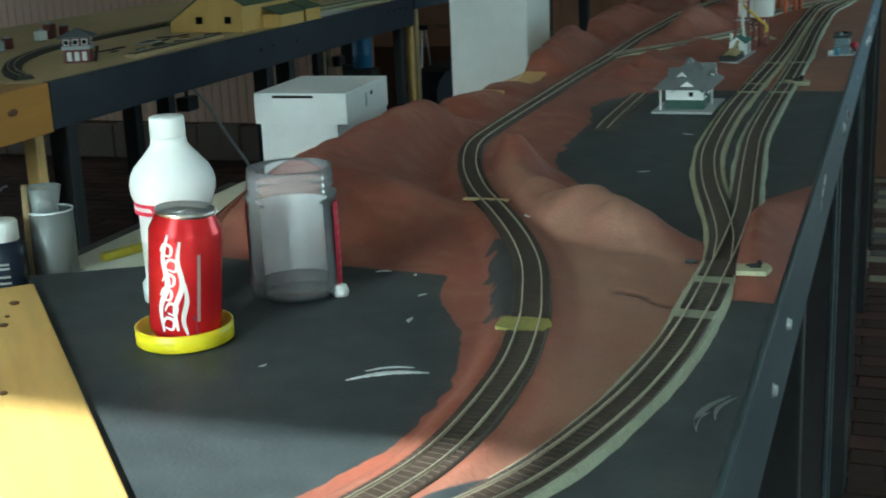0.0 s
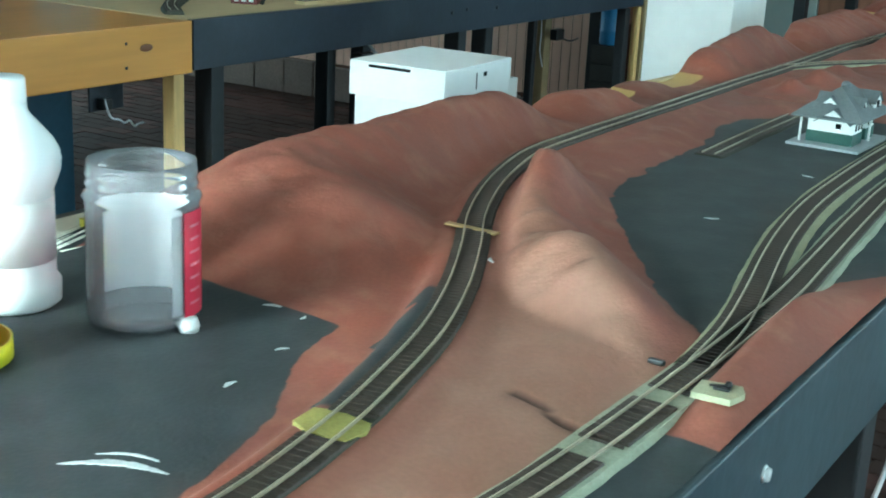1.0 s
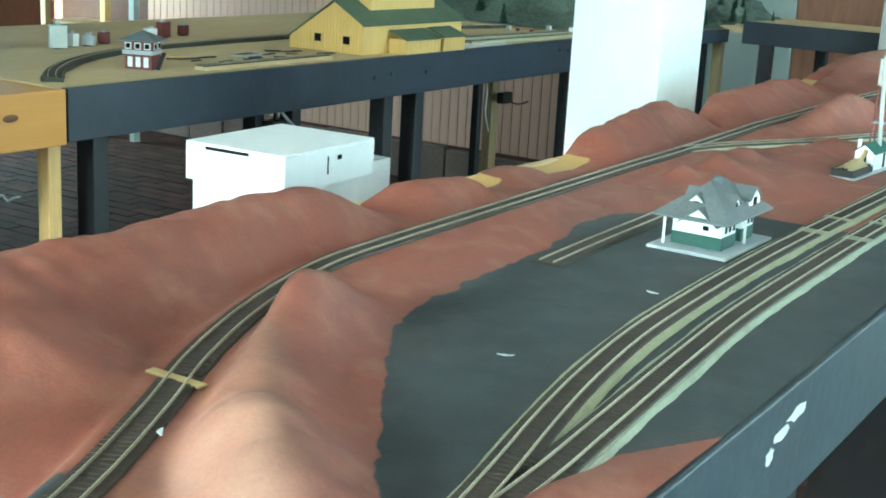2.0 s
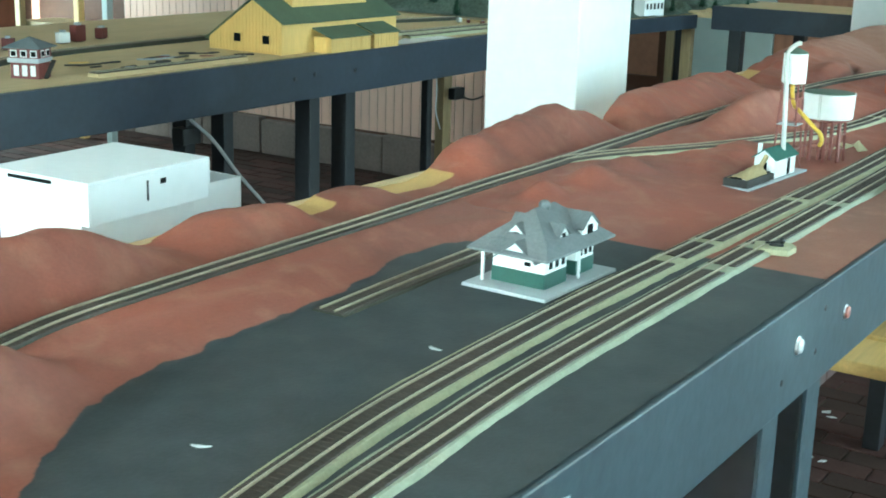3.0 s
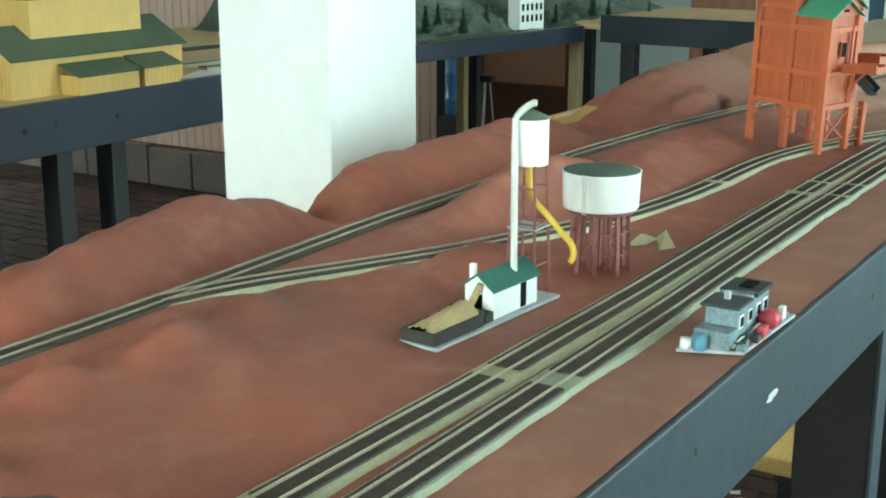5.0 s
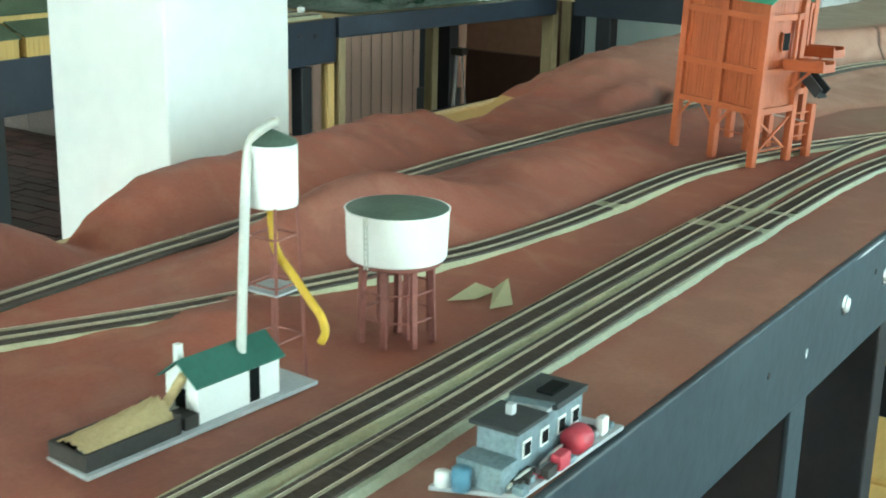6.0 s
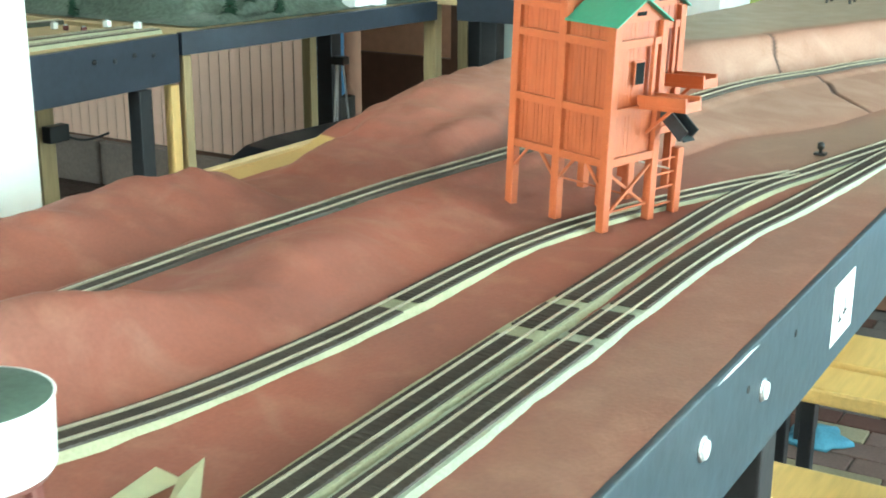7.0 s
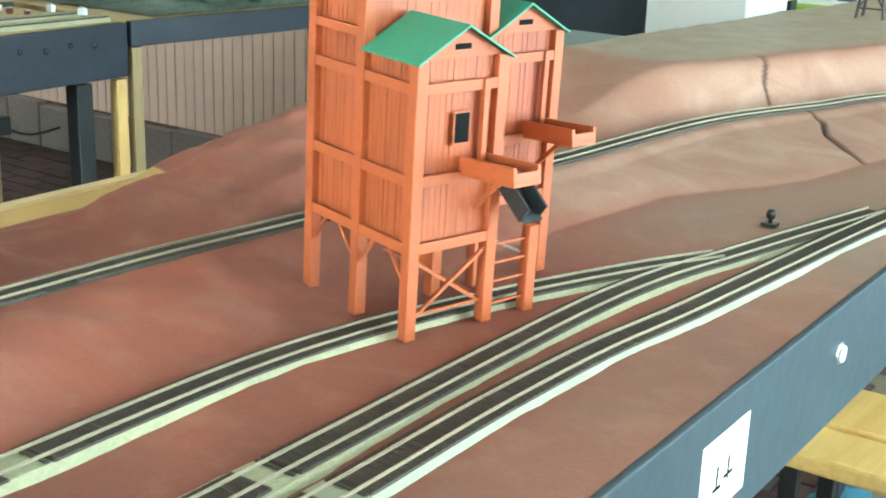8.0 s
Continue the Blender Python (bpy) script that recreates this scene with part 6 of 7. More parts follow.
        tray = part("tray", boxed((xe + 0.002, t0, 0.120), (xe + 0.060, t1, 0.124), 0.0004), ORANGE_FRAME, c, "jutting timber tray")
        tray.matrix_local = pose(xe, 0, 0.122, 0, -5, 0) @ pose(-xe, 0, -0.122)
        for lo, hi in (((0.002, t0, 0.124), (0.060, t0 + 0.003, 0.134)), ((0.002, t1 - 0.003, 0.124), (0.060, t1, 0.134)), ((0.057, t0 + 0.003, 0.124), (0.060, t1 - 0.003, 0.130))):
            part("side", boxed((lo[0] + xe, lo[1], lo[2]), (hi[0] + xe, hi[1], hi[2]), 0.0003), ORANGE_FRAME, tray)
        part("chute_floor", boxed((xe + 0.006, t0 + 0.004, 0.1245), (xe + 0.056, t1 - 0.004, 0.1265)), MODEL_SLAB, tray, "grey metal chute floor")
        part("strut", bar((xe + 0.004, t0 + 0.013, 0.095), (xe + 0.034, t0 + 0.013, 0.119), 0.003), ORANGE_FRAME, tray)
    chute = part("coal_chute", boxed((0, -0.010, 0), (0.038, 0.010, 0.003), 0.0004), CHUTE_GREY, c, "dark grey coal chute apron")
    chute.matrix_local = pose(0.000, 0.086, 0.110, 0, 38, 0)
    for s in (-1, 1):
        part("side", boxed((0, s * 0.009 - 0.001, 0.003), (0.038, s * 0.009 + 0.001, 0.015), 0.0003), CHUTE_GREY, chute)
    part("lip", boxed((0.036, -0.009, 0.003), (0.042, 0.009, 0.0045)), CHUTE_GREY, chute, "bare metal lip")
    # bracing below the deck
    for x0, x1 in ((-W, -W / 2), (-W / 2, 0.0)):
        part("brace", bar((x0, -0.002, 0.040), (x0 + 0.022, -0.002, H0 - 0.004), 0.0026), ORANGE_FRAME, c)
        part("brace", bar((x1, -0.002, 0.040), (x1 - 0.022, -0.002, H0 - 0.004), 0.0026), ORANGE_FRAME, c)
        part("tie_rod", bar((x0, 0.072, 0.020), (x1, 0.072, 0.020), 0.0016), ORANGE_FRAME, c)
        part("tie_rod", bar((x0, 0.117, 0.045), (x1, 0.117, 0.045), 0.0016), PIPE_GREY, c)
    part("brace", bar((0.001, 0.004, 0.016), (0.001, 0.070, 0.060), 0.0026), ORANGE_FRAME, c)
    part("brace", bar((-0.002, 0.070, 0.016), (-0.002, 0.004, 0.060), 0.0026), ORANGE_FRAME, c)
    part("tie_rod", bar((0, 0.004, 0.018), (0, 0.070, 0.018), 0.0018), ORANGE_FRAME, c)
    for z in (0.030, 0.045, 0.060, 0.012):
        part("rung", bar((0.0, 0.078, z), (0.0, 0.114, z), 0.0018), ORANGE_FRAME, c)
    part("deck", boxed((-W, 0.0, H0 - 0.004), (0.0, 0.074, H0 - 0.001)), ORANGE_FRAME, c)
    return c


coaling_tower(pose(-0.2245, 4.166, T + 0.0008, 0, 2.2, -15.5))


# ---------------------------------------------------------------- far trestle frame on the plateau
def lattice(m):
    c = thing("model_trestle", "dark wooden model trestle tower on the plateau", "model tower", m)
    for sx in (-1, 1):
        for sy in (-1, 1):
            part("post", bar((sx * 0.024, sy * 0.020, 0), (sx * 0.013, sy * 0.012, 0.11), 0.004), TIMBER_DARK, c)
    for z in (0.02, 0.05, 0.08, 0.108):
        r = 0.024 - 0.011 * z / 0.11
        part("girt", bar((-r, -0.018, z), (r, -0.018, z), 0.003), TIMBER_DARK, c)
        part("girt", bar((r, -0.018, z), (r, 0.018, z), 0.003), TIMBER_DARK, c)
    part("brace", bar((-0.022, -0.018, 0.02), (0.016, -0.016, 0.08), 0.0025), TIMBER_DARK, c)
    part("brace", bar((0.022, -0.018, 0.02), (-0.016, -0.016, 0.08), 0.0025), TIMBER_DARK, c)
    return c


lattice(pose(-0.389, 5.755, T + 0.080))

# ---------------------------------------------------------------- boxes behind the layout
shelf = thing("side_shelf", "low black side shelf behind the layout", "shelf")
part("top", boxed((-1.07, 2.40, 1.013), (-0.79, 2.83, 1.033), 0.002), BLACK_POST, shelf)
for x, y in ((-1.06, 2.41), (-0.83, 2.41), (-1.06, 2.79), (-0.83, 2.79)):
    part("leg", boxed((x, y, 0), (x + 0.03, y + 0.03, 1.012), 0.002), BLACK_POST, shelf)


def carton(m, wide, deep, high, lid):
    c = thing("cardboard_box", "white lidded cardboard box with a hand slot" if lid else "white open cardboard box beside the lidded one", "box", m)
    t = 0.003
    full = wide
    if lid:
        wide -= 0.014
    for lo, hi in (((0, 0, 0), (wide, t, high)), ((0, deep - t, 0), (wide, deep, high)), ((0, t, 0), (t, deep - t, high)), ((wide - t, t, 0), (wide, deep - t, high)), ((t, t, 0), (wide - t, deep - t, t))):
        part("side", boxed(lo, hi, 0.0006), CARD, c)
    if lid:
        o, h0, wide = 0.007, high - 0.050, full
        cap = part("lid", boxed((-o, -o, high + 0.001), (wide + o, deep + o, high + 0.005), 0.0015), CARD, c, "loose white lid")
        for lo, hi in (((-o, -o, h0), (wide + o, -o + t, high + 0.001)), ((-o, deep + o - t, h0), (wide + o, deep + o, high + 0.001)), ((-o, -o + t, h0), (-o + t, deep + o - t, high + 0.001)), ((wide + o - t, -o + t, h0), (wide + o, deep + o - t, high + 0.001))):
            part("rim", boxed(lo, hi, 0.0008), CARD, cap)
        part("slot", boxed((wide + o - 0.0005, deep * 0.57, high - 0.016), (wide + o + 0.0006, deep * 0.62, high - 0.009), 0.0003), MODEL_DARK, cap, "dark hand slot")
        part("mark", boxed((wide + o - 0.0005, deep * 0.45, high - 0.034), (wide + o + 0.0005, deep * 0.465, high - 0.008)), MODEL_DARK, cap, "grey scuffed mark")
        # a thin dark strip paints the gap's shade on the closed rim
        part("gap_shade", boxed((wide * 0.18, -o - 0.0006, high - 0.004), (wide * 0.66, -o + 0.0006, high + 0.0006)), MODEL_DARK, cap, "painted shade of the gap under the lid's edge")
    return c


carton(pose(-0.981, 2.455, 1.034, 0, 0, 3), 0.160, 0.207, 0.222, True)
carton(pose(-1.041, 2.690, 1.034, 0, 0, -2), 0.162, 0.108, 0.175, False)

# ---------------------------------------------------------------- along the fascia
BUTTON_WHITE = LABEL_WHITE
BUTTON_RED = material("pinkish_button", (0.45, 0.20, 0.16), 0.4, vary=0.1, scale=50, bump=0.0)
for y, z, r, mat, label in ((1.455, T - 0.058, 0.0055, BUTTON_WHITE, "white"), (1.588, T - 0.044, 0.0055, BUTTON_WHITE, "white"), (2.640, T - 0.047, 0.0085, BUTTON_WHITE, "white"), (2.796, T - 0.051, 0.0075, BUTTON_RED, "pinkish"), (3.827, T - 0.043, 0.0085, BUTTON_WHITE, "white"), (3.971, T - 0.050, 0.0085, BUTTON_WHITE, "white"), (4.466, T - 0.045, 0.0085, BUTTON_WHITE, "white")):
    b = thing("push_button", label + " round push button on the fascia", "button", pose(0.003, y, z, 0, 90, 0), group="buttons on the fascia")
    part("bezel", lathe([(0, 0), (r * 1.15, 0), (r * 1.15, 0.001), (r, 0.0014), (0, 0.0014)], 20), STEEL, b)
    part("cap", lathe([(0, 0.0014), (r * 0.9, 0.0014), (r * 0.85, 0.004), (0, 0.0048)], 20), mat, b)
for y, z in ((2.60, T - 0.075), (2.72, T - 0.028), (2.70, T - 0.070), (4.06, T - 0.03), (3.93, T - 0.035), (3.62, T - 0.05), (3.10, T - 0.04)):
    s = thing("screw_head", "dark sunken screw head in the fascia", "screw", pose(0.003, y, z, 0, 90, 0), group="screws in the fascia")
    part("head", lathe([(0, 0), (0.0035, 0), (0.0030, 0.0006), (0, 0.0006)], 12), TIMBER_DARK, s)
note = thing("paper_note", "white paper note with dark marks on the fascia", "paper note", pose(0.0034, 4.188, T - 0.086))
part("sheet", boxed((0, 0, 0), (0.0006, 0.080, 0.060)), LABEL_WHITE, note)
for lo, hi in (((0.0006, 0.027, 0.018), (0.0010, 0.0295, 0.036)), ((0.0006, 0.022, 0.018), (0.0010, 0.036, 0.0205)), ((0.0006, 0.046, 0.020), (0.0010, 0.0485, 0.038)), ((0.0006, 0.040, 0.0225), (0.0010, 0.056, 0.025))):
    part("mark", boxed(lo, hi), MODEL_DARK, note)


def chip(y, z, wide, high, seed):
    rng = random.Random(seed)
    n = 14
    out = []
    for k in range(n):
        a = 2 * math.pi * k / n
        r = 0.7 + 0.5 * rng.random()
        out.append((math.cos(a) * wide / 2 * r, math.sin(a) * high / 2 * r))
    return solid("paint_chip", prism(out, "x", 0.0, 0.0005), SPILL, "white chipped patch in the fascia paint", "paint mark", kind="", m=pose(0.0031, y, z))


chip(2.142, T - 0.028, 0.050, 0.012, 3)
chip(2.108, T - 0.036, 0.040, 0.013, 4)
chip(2.080, T - 0.048, 0.018, 0.016, 8)
chip(3.282, T - 0.054, 0.030, 0.008, 5)
chip(3.72, T - 0.060, 0.006, 0.010, 6)
chip(3.90, T - 0.004, 0.10, 0.003, 7)
wire("cable", "white cable hanging below the table to the floor", [(-0.19, 3.50, T - 0.05), (-0.195, 3.475, 1.05), (-0.20, 3.43, 0.90), (-0.20, 3.383, 0.806), (-0.20, 3.34, 0.722), (-0.20, 3.25, 0.50), (-0.20, 3.18, 0.22), (-0.20, 3.15, 0.004), (-0.25, 3.05, 0.004)], 0.0038, WIRE_WHITE, "cable")
wire("cable", "white cable looped below the fascia", [(-0.02, 2.17, T - 0.108), (-0.02, 2.15, 1.02), (-0.03, 2.06, 0.92), (-0.04, 1.95, 0.84), (-0.05, 1.80, 0.79), (-0.06, 1.60, 0.77)], 0.003, WIRE_WHITE, "cable")
seat = thing("padded_bench", "dark bench with a rounded padded seat under the corner table", "bench", pose(-1.80, 5.58, -0.012, 0, 0, 82))
bm = prism([(z, x) for x, z in ((0.0, 0.70), (0.0, 0.80), (0.03, 0.84), (0.09, 0.868), (0.18, 0.878), (0.55, 0.882), (0.55, 0.70))], "y", -0.02, 0.13)
part("pad", bm, BLUE_BLACK, seat, "dark padded seat with a rounded end")
for x in (0.04, 0.50):
    for y in (0.0, 0.09):
        part("leg", boxed((x, y, 0.012), (x + 0.03, y + 0.03, 0.699), 0.002), BLACK_POST, seat)


def bench(m, wide, deep, high, legs):
    """A low bench of two planks; legs: distances of its leg pairs from the front."""
    b = thing("bench", "low pine topped bench with black legs", "bench", m, group="benches under the layout")
    split = deep * 0.42
    for y0, y1, dz in ((0.0, split - 0.004, 0.0), (split, deep, 0.012)):
        part("plank", boxed((0, y0, high - 0.040 + dz), (wide, y1, high + dz), 0.008), PLANK, b, "rounded pine seat plank")
    for x in (0.02, wide - 0.06):
        for y in legs:
            part("leg", boxed((x, y, 0), (x + 0.036, y + 0.036, high - 0.041), 0.003), BLACK_POST, b)
    return b


bench(pose(-0.590, 4.86, 0), 0.50, 0.56, 0.412, (0.44, 0.52))
bench(pose(-0.500, 5.80, 0), 0.46, 0.38, 0.440, (0.03, 0.30))
packet = thing("packet", "small blue and white packet on the bench", "packet", pose(-0.49, 5.21, 0.4245, 0, 0, 20))
part("wrap", boxed((-0.03, -0.02, 0), (0.03, 0.02, 0.03), 0.006), LABEL_WHITE, packet)
part("band", boxed((-0.004, -0.0206, -0.0001), (0.020, 0.0206, 0.0306), 0.006), BLUE_PANEL, packet, "blue band")

# ---------------------------------------------------------------- on the far table
LINE_FAR = [(-1.847, 2.941), (-1.900, 2.985), (-1.976, 3.062), (-2.072, 3.193), (-2.153, 3.359), (-2.205, 3.548), (-2.227, 3.792), (-2.230, 4.047), (-2.237, 4.504), (-2.210, 4.922), (-2.125, 5.263)]
track("dark model track curving over the far table", [(x, y, FT + 0.004) for x, y in LINE_FAR], CORK_DARK)
track("straight model track along the far table edge", [(-1.83, 3.36, FT + 0.004), (-1.83, 3.60, FT + 0.004), (-1.83, 3.84, FT + 0.004)], PLY, cork_wide=0.032)
track("pale model track on the far table", [(-1.854, 4.58, FT + 0.004), (-1.832, 4.92, FT + 0.004), (-1.810, 5.255, FT + 0.004)], CORK, cork_wide=0.032)
track("second pale model track on the far table", [(-1.943, 4.59, FT + 0.004), (-1.915, 4.92, FT + 0.004), (-1.888, 5.262, FT + 0.004)], CORK, cork_wide=0.032)

BRICK_RED = material("model_brick_red", (0.16, 0.04, 0.035), 0.6, vary=0.2, scale=60, bump=0.1)


def signal_hut(m):
    s = thing("model_signal_hut", "red and white model signal hut with a dark roof", "model house", m)
    part("lower_wall", boxed((-0.034, -0.028, 0), (0.034, 0.028, 0.038)), BRICK_RED, s, "brick red lower storey")
    part("upper_wall", boxed((-0.036, -0.030, 0.038), (0.036, 0.030, 0.068)), BRICK_RED, s)
    part("balcony", boxed((-0.038, -0.034, 0.036), (0.038, 0.032, 0.046), 0.0005), MODEL_SLAB, s, "pale grey balcony band")
    for x in (-0.020, 0.0, 0.020):
        part("window", boxed((x - 0.006, -0.0290, 0.006), (x + 0.006, -0.0276, 0.030)), MODEL_WHITE, s, "tall white window")
    for x in (-0.024, 0.0, 0.024):
        pane_into(s, "window", (x - 0.008, -0.0312, 0.048), (x + 0.008, -0.0298, 0.064))
    for y in (-0.012, 0.012):
        pane_into(s, "window", (0.0358, y - 0.008, 0.048), (0.0372, y + 0.008, 0.064))
    part("roof", hip_roof(0.046, 0.042, 0.070, 0.6, 0.079, 0.092, 0.003), MODEL_GREY, s, "dark hipped roof")
    part("stair", bar((0.046, -0.02, 0.002), (0.046, 0.022, 0.038), 0.010, 0.003), TIMBER_DARK, s)
    return s


signal_hut(pose(-1.922, 3.268, FT, 0, 0, 24) @ Matrix.Scale(0.96, 4))

SHED_WOOD = material("raw_balsa_boards", (0.64, 0.42, 0.13), 0.6, vary=0.12, scale=30, bump=0.08, stretch=(1, 1, 0.1))
SHED_ROOF = material("dull_green_felt", (0.085, 0.115, 0.07), 0.75, vary=0.2, scale=30, bump=0.15)


def mill(m):
    """The long raw-wood building: a gabled hall with a raised lantern and two lean-tos."""
    s = thing("model_mill", "raw wood model mill building with dull green roofs", "model house", m)
    outline = [(0.0, 0.0), (0.0, 0.085), (-0.10, 0.140), (-0.262, 0.032), (-0.262, 0.0)]
    bm = bmesh.new()
    a = [bm.verts.new((x, 0, z)) for x, z in outline]
    b = [bm.verts.new((x, 0.50, z)) for x, z in outline]
    bm.faces.new(a)
    bm.faces.new(b[::-1])
    for k in range(5):
        j = (k + 1) % 5
        bm.faces.new((a[k], b[k], b[j], a[j]))
    bmesh.ops.recalc_face_normals(bm, faces=bm.faces)
    part("hall", bm, SHED_WOOD, s, "raw wood hall")
    for (x0, z0), (x1, z1) in (((0.012, 0.080), (-0.10, 0.143)), ((-0.275, 0.024), (-0.10, 0.143))):
        part("roof", bar(((x0 + x1) / 2, -0.006, (z0 + z1) / 2 + 0.001), ((x0 + x1) / 2, 0.506, (z0 + z1) / 2 + 0.001), math.hypot(x1 - x0, z1 - z0), 0.003, up=(-(z1 - z0), 0, (x1 - x0))), SHED_ROOF, s, "dull green roof")
    n = 22
    for k in range(n):
        x = -0.262 * (k + 0.5) / n
        top = np.interp(x, [-0.262, -0.10, 0.0], [0.032, 0.140, 0.085])
        part("batten", boxed((x - 0.0008, -0.0012, 0.0), (x + 0.0008, 0.0, float(top) - 0.003)), SHED_WOOD, s)
    for x in (-0.155, -0.052):
        w = part("window", boxed((x - 0.016, -0.003, 0.022), (x + 0.016, -0.0008, 0.052)), SHED_WOOD, s, "framed dark window")
        part("pane", boxed((x - 0.012, -0.0036, 0.026), (x + 0.012, -0.0026, 0.048)), MODEL_DARK, w)
    lantern = part("lantern", boxed((-0.16, 0.10, 0.10), (-0.05, 0.42, 0.20)), SHED_WOOD, s)
    part("roof", gable_lantern(), SHED_ROOF, lantern)
    for y0, y1, h in ((0.13, 0.30, 0.058), (0.318, 0.43, 0.060)):
        annex = part("annex", boxed((0.0005, y0, 0), (0.062, y1, h * 0.72)), SHED_WOOD, s, "raw wood lean-to")
        part("roof", bar((0.031, y0 - 0.005, h * 0.92), (0.031, y1 + 0.005, h * 0.92), 0.076, 0.003, up=(0.35, 0, 1)), SHED_ROOF, annex, "dull green lean-to roof")
        for k in range(9):
            y = y0 + (y1 - y0) * (k + 0.5) / 9
            part("batten", boxed((0.062, y - 0.0007, 0.0), (0.0630, y + 0.0007, h * 0.70)), SHED_WOOD, annex)
    return s


def gable_lantern():
    bm = gable_block(0.13, 0.036, 0.34, 0.04)
    bmesh.ops.transform(bm, matrix=pose(-0.105, 0.09, 0.2005), verts=bm.verts)
    return bm


mill(pose(-1.818, 3.975, FT + 0.0005, 0, 0, -1) @ Matrix.Scale(0.98, 4))

sprue = thing("model_parts", "dark and red scraps of model parts on plywood", "model parts")
rng = random.Random(11)
for k in range(26):
    x, y = rng.uniform(-2.05, -1.87), rng.uniform(3.45, 3.93)
    l, w = rng.uniform(0.02, 0.07), rng.uniform(0.006, 0.016)
    ob = part("scrap", boxed((-w / 2, -l / 2, 0), (w / 2, l / 2, 0.003), 0.0008), rng.choice((TIMBER_DARK, TIMBER_DARK, BRICK_RED, SHED_WOOD, MODEL_SLAB)), sprue)
    ob.matrix_local = pose(x, y, FT + 0.0006, 0, 0, rng.uniform(-40, 10))

far_sheet = thing("paper_sheet", "pale blue white paper sheet on the far table", "paper")
part("sheet", prism([(-1.768, 4.45), (-1.772, 4.72), (-1.93, 4.735), (-1.80, 4.44)], "z", FT + 0.0006, FT + 0.0016), LABEL_WHITE, far_sheet)
BLUE_TUB = material("blue_plastic_tub", (0.16, 0.42, 0.55), 0.3, vary=0.10, scale=10, bump=0.0)


def storage_tub(m, wide, deep, high, label):
    tub = thing("storage_tub", label, "tub", m)
    t = 0.003
    for lo, hi in (((0, 0, 0), (wide, deep, t)), ((0, 0, t), (t, deep, high)), ((wide - t, 0, t), (wide, deep, high)), ((t, 0, t), (wide - t, t, high)), ((t, deep - t, t), (wide - t, deep, high))):
        part("side", boxed(lo, hi, 0.001), BLUE_TUB, tub)
    part("lid", boxed((-0.006, -0.006, high + 0.001), (wide + 0.006, deep + 0.006, high + 0.010), 0.003), material("pale_blue_lid", (0.42, 0.72, 0.80), 0.3, vary=0.06, scale=10), tub, "paler blue lid with a lip")


storage_tub(pose(-2.330, 3.095, FT + 0.0005, 0, 0, 103.7), 0.105, 0.13, 0.052, "light blue plastic storage tub with a pale lid")
storage_tub(pose(-2.334, 3.100, FT + 0.0635, 0, 0, 103.7), 0.095, 0.12, 0.080, "second blue plastic tub stacked on the first")
cabinet = thing("dark_cabinet", "dark blue cabinet standing beyond the far table", "cabinet", pose(-3.35, 3.1, 0))
part("body", boxed((0, 0, 0), (0.35, 0.55, 1.75), 0.006), material("dark_blue_enamel", (0.03, 0.085, 0.14), 0.4, vary=0.15, scale=8), cabinet)
part("door", boxed((0.3505, 0.02, 0.03), (0.362, 0.53, 1.72), 0.003), bpy.data.materials["dark_blue_enamel"], cabinet)
for k, (x, y, mat, h) in enumerate(((-2.35, 3.43, MODEL_WHITE, 0.035), (-2.34, 3.48, MODEL_SLAB, 0.030), (-2.37, 3.56, BRICK_RED, 0.030), (-2.33, 3.37, PIPE_GREY, 0.06), (-2.40, 3.76, MODEL_WHITE, 0.03), (-2.41, 3.82, BRICK_RED, 0.045), (-2.43, 3.92, BRICK_RED, 0.030), (-2.019, 5.177, BRICK_RED, 0.022), (-1.962, 5.178, BRICK_RED, 0.022), (-2.056, 5.177, MODEL_WHITE, 0.030), (-1.900, 5.190, MODEL_WHITE, 0.030), (-1.820, 5.205, MODEL_WHITE, 0.030))):
    c = thing("model_wagon" if mat is BRICK_RED else "model_block", ("small red model wagon on the far table" if mat is BRICK_RED else "small pale model block on the far table"), "model wagon" if mat is BRICK_RED else "model block", pose(x, y, FT + 0.0135 if y > 5.18 else FT + 0.0006, 0, 0, 10 + 17 * k) @ Matrix.Scale(0.5 if y > 5.1 else 1.0, 4))
    part("body", boxed((-0.010 - h * 0.2, -0.012, 0.002), (0.010 + h * 0.2, 0.012, h), 0.002), mat, c)
    part("top", boxed((-0.006, -0.008, h), (0.006, 0.008, h + 0.006), 0.001), MODEL_SLAB, c)
    part("base", boxed((-0.012, -0.009, 0.0), (0.012, 0.009, 0.002)), TIMBER_DARK, c)

# ---------------------------------------------------------------- green hillside with trees in the corner
HILL_GREEN = material("grey_green_scatter", (0.105, 0.135, 0.105), 0.9, vary=0.55, scale=14, bump=0.8, spots=(0.23, 0.25, 0.225))
TREE_GREEN = material("dark_conifer_green", (0.012, 0.05, 0.022), 0.9, vary=0.35, scale=60, bump=0.3)
TRUNK = material("conifer_trunk", (0.06, 0.035, 0.02), 0.9, vary=0.2, scale=60)


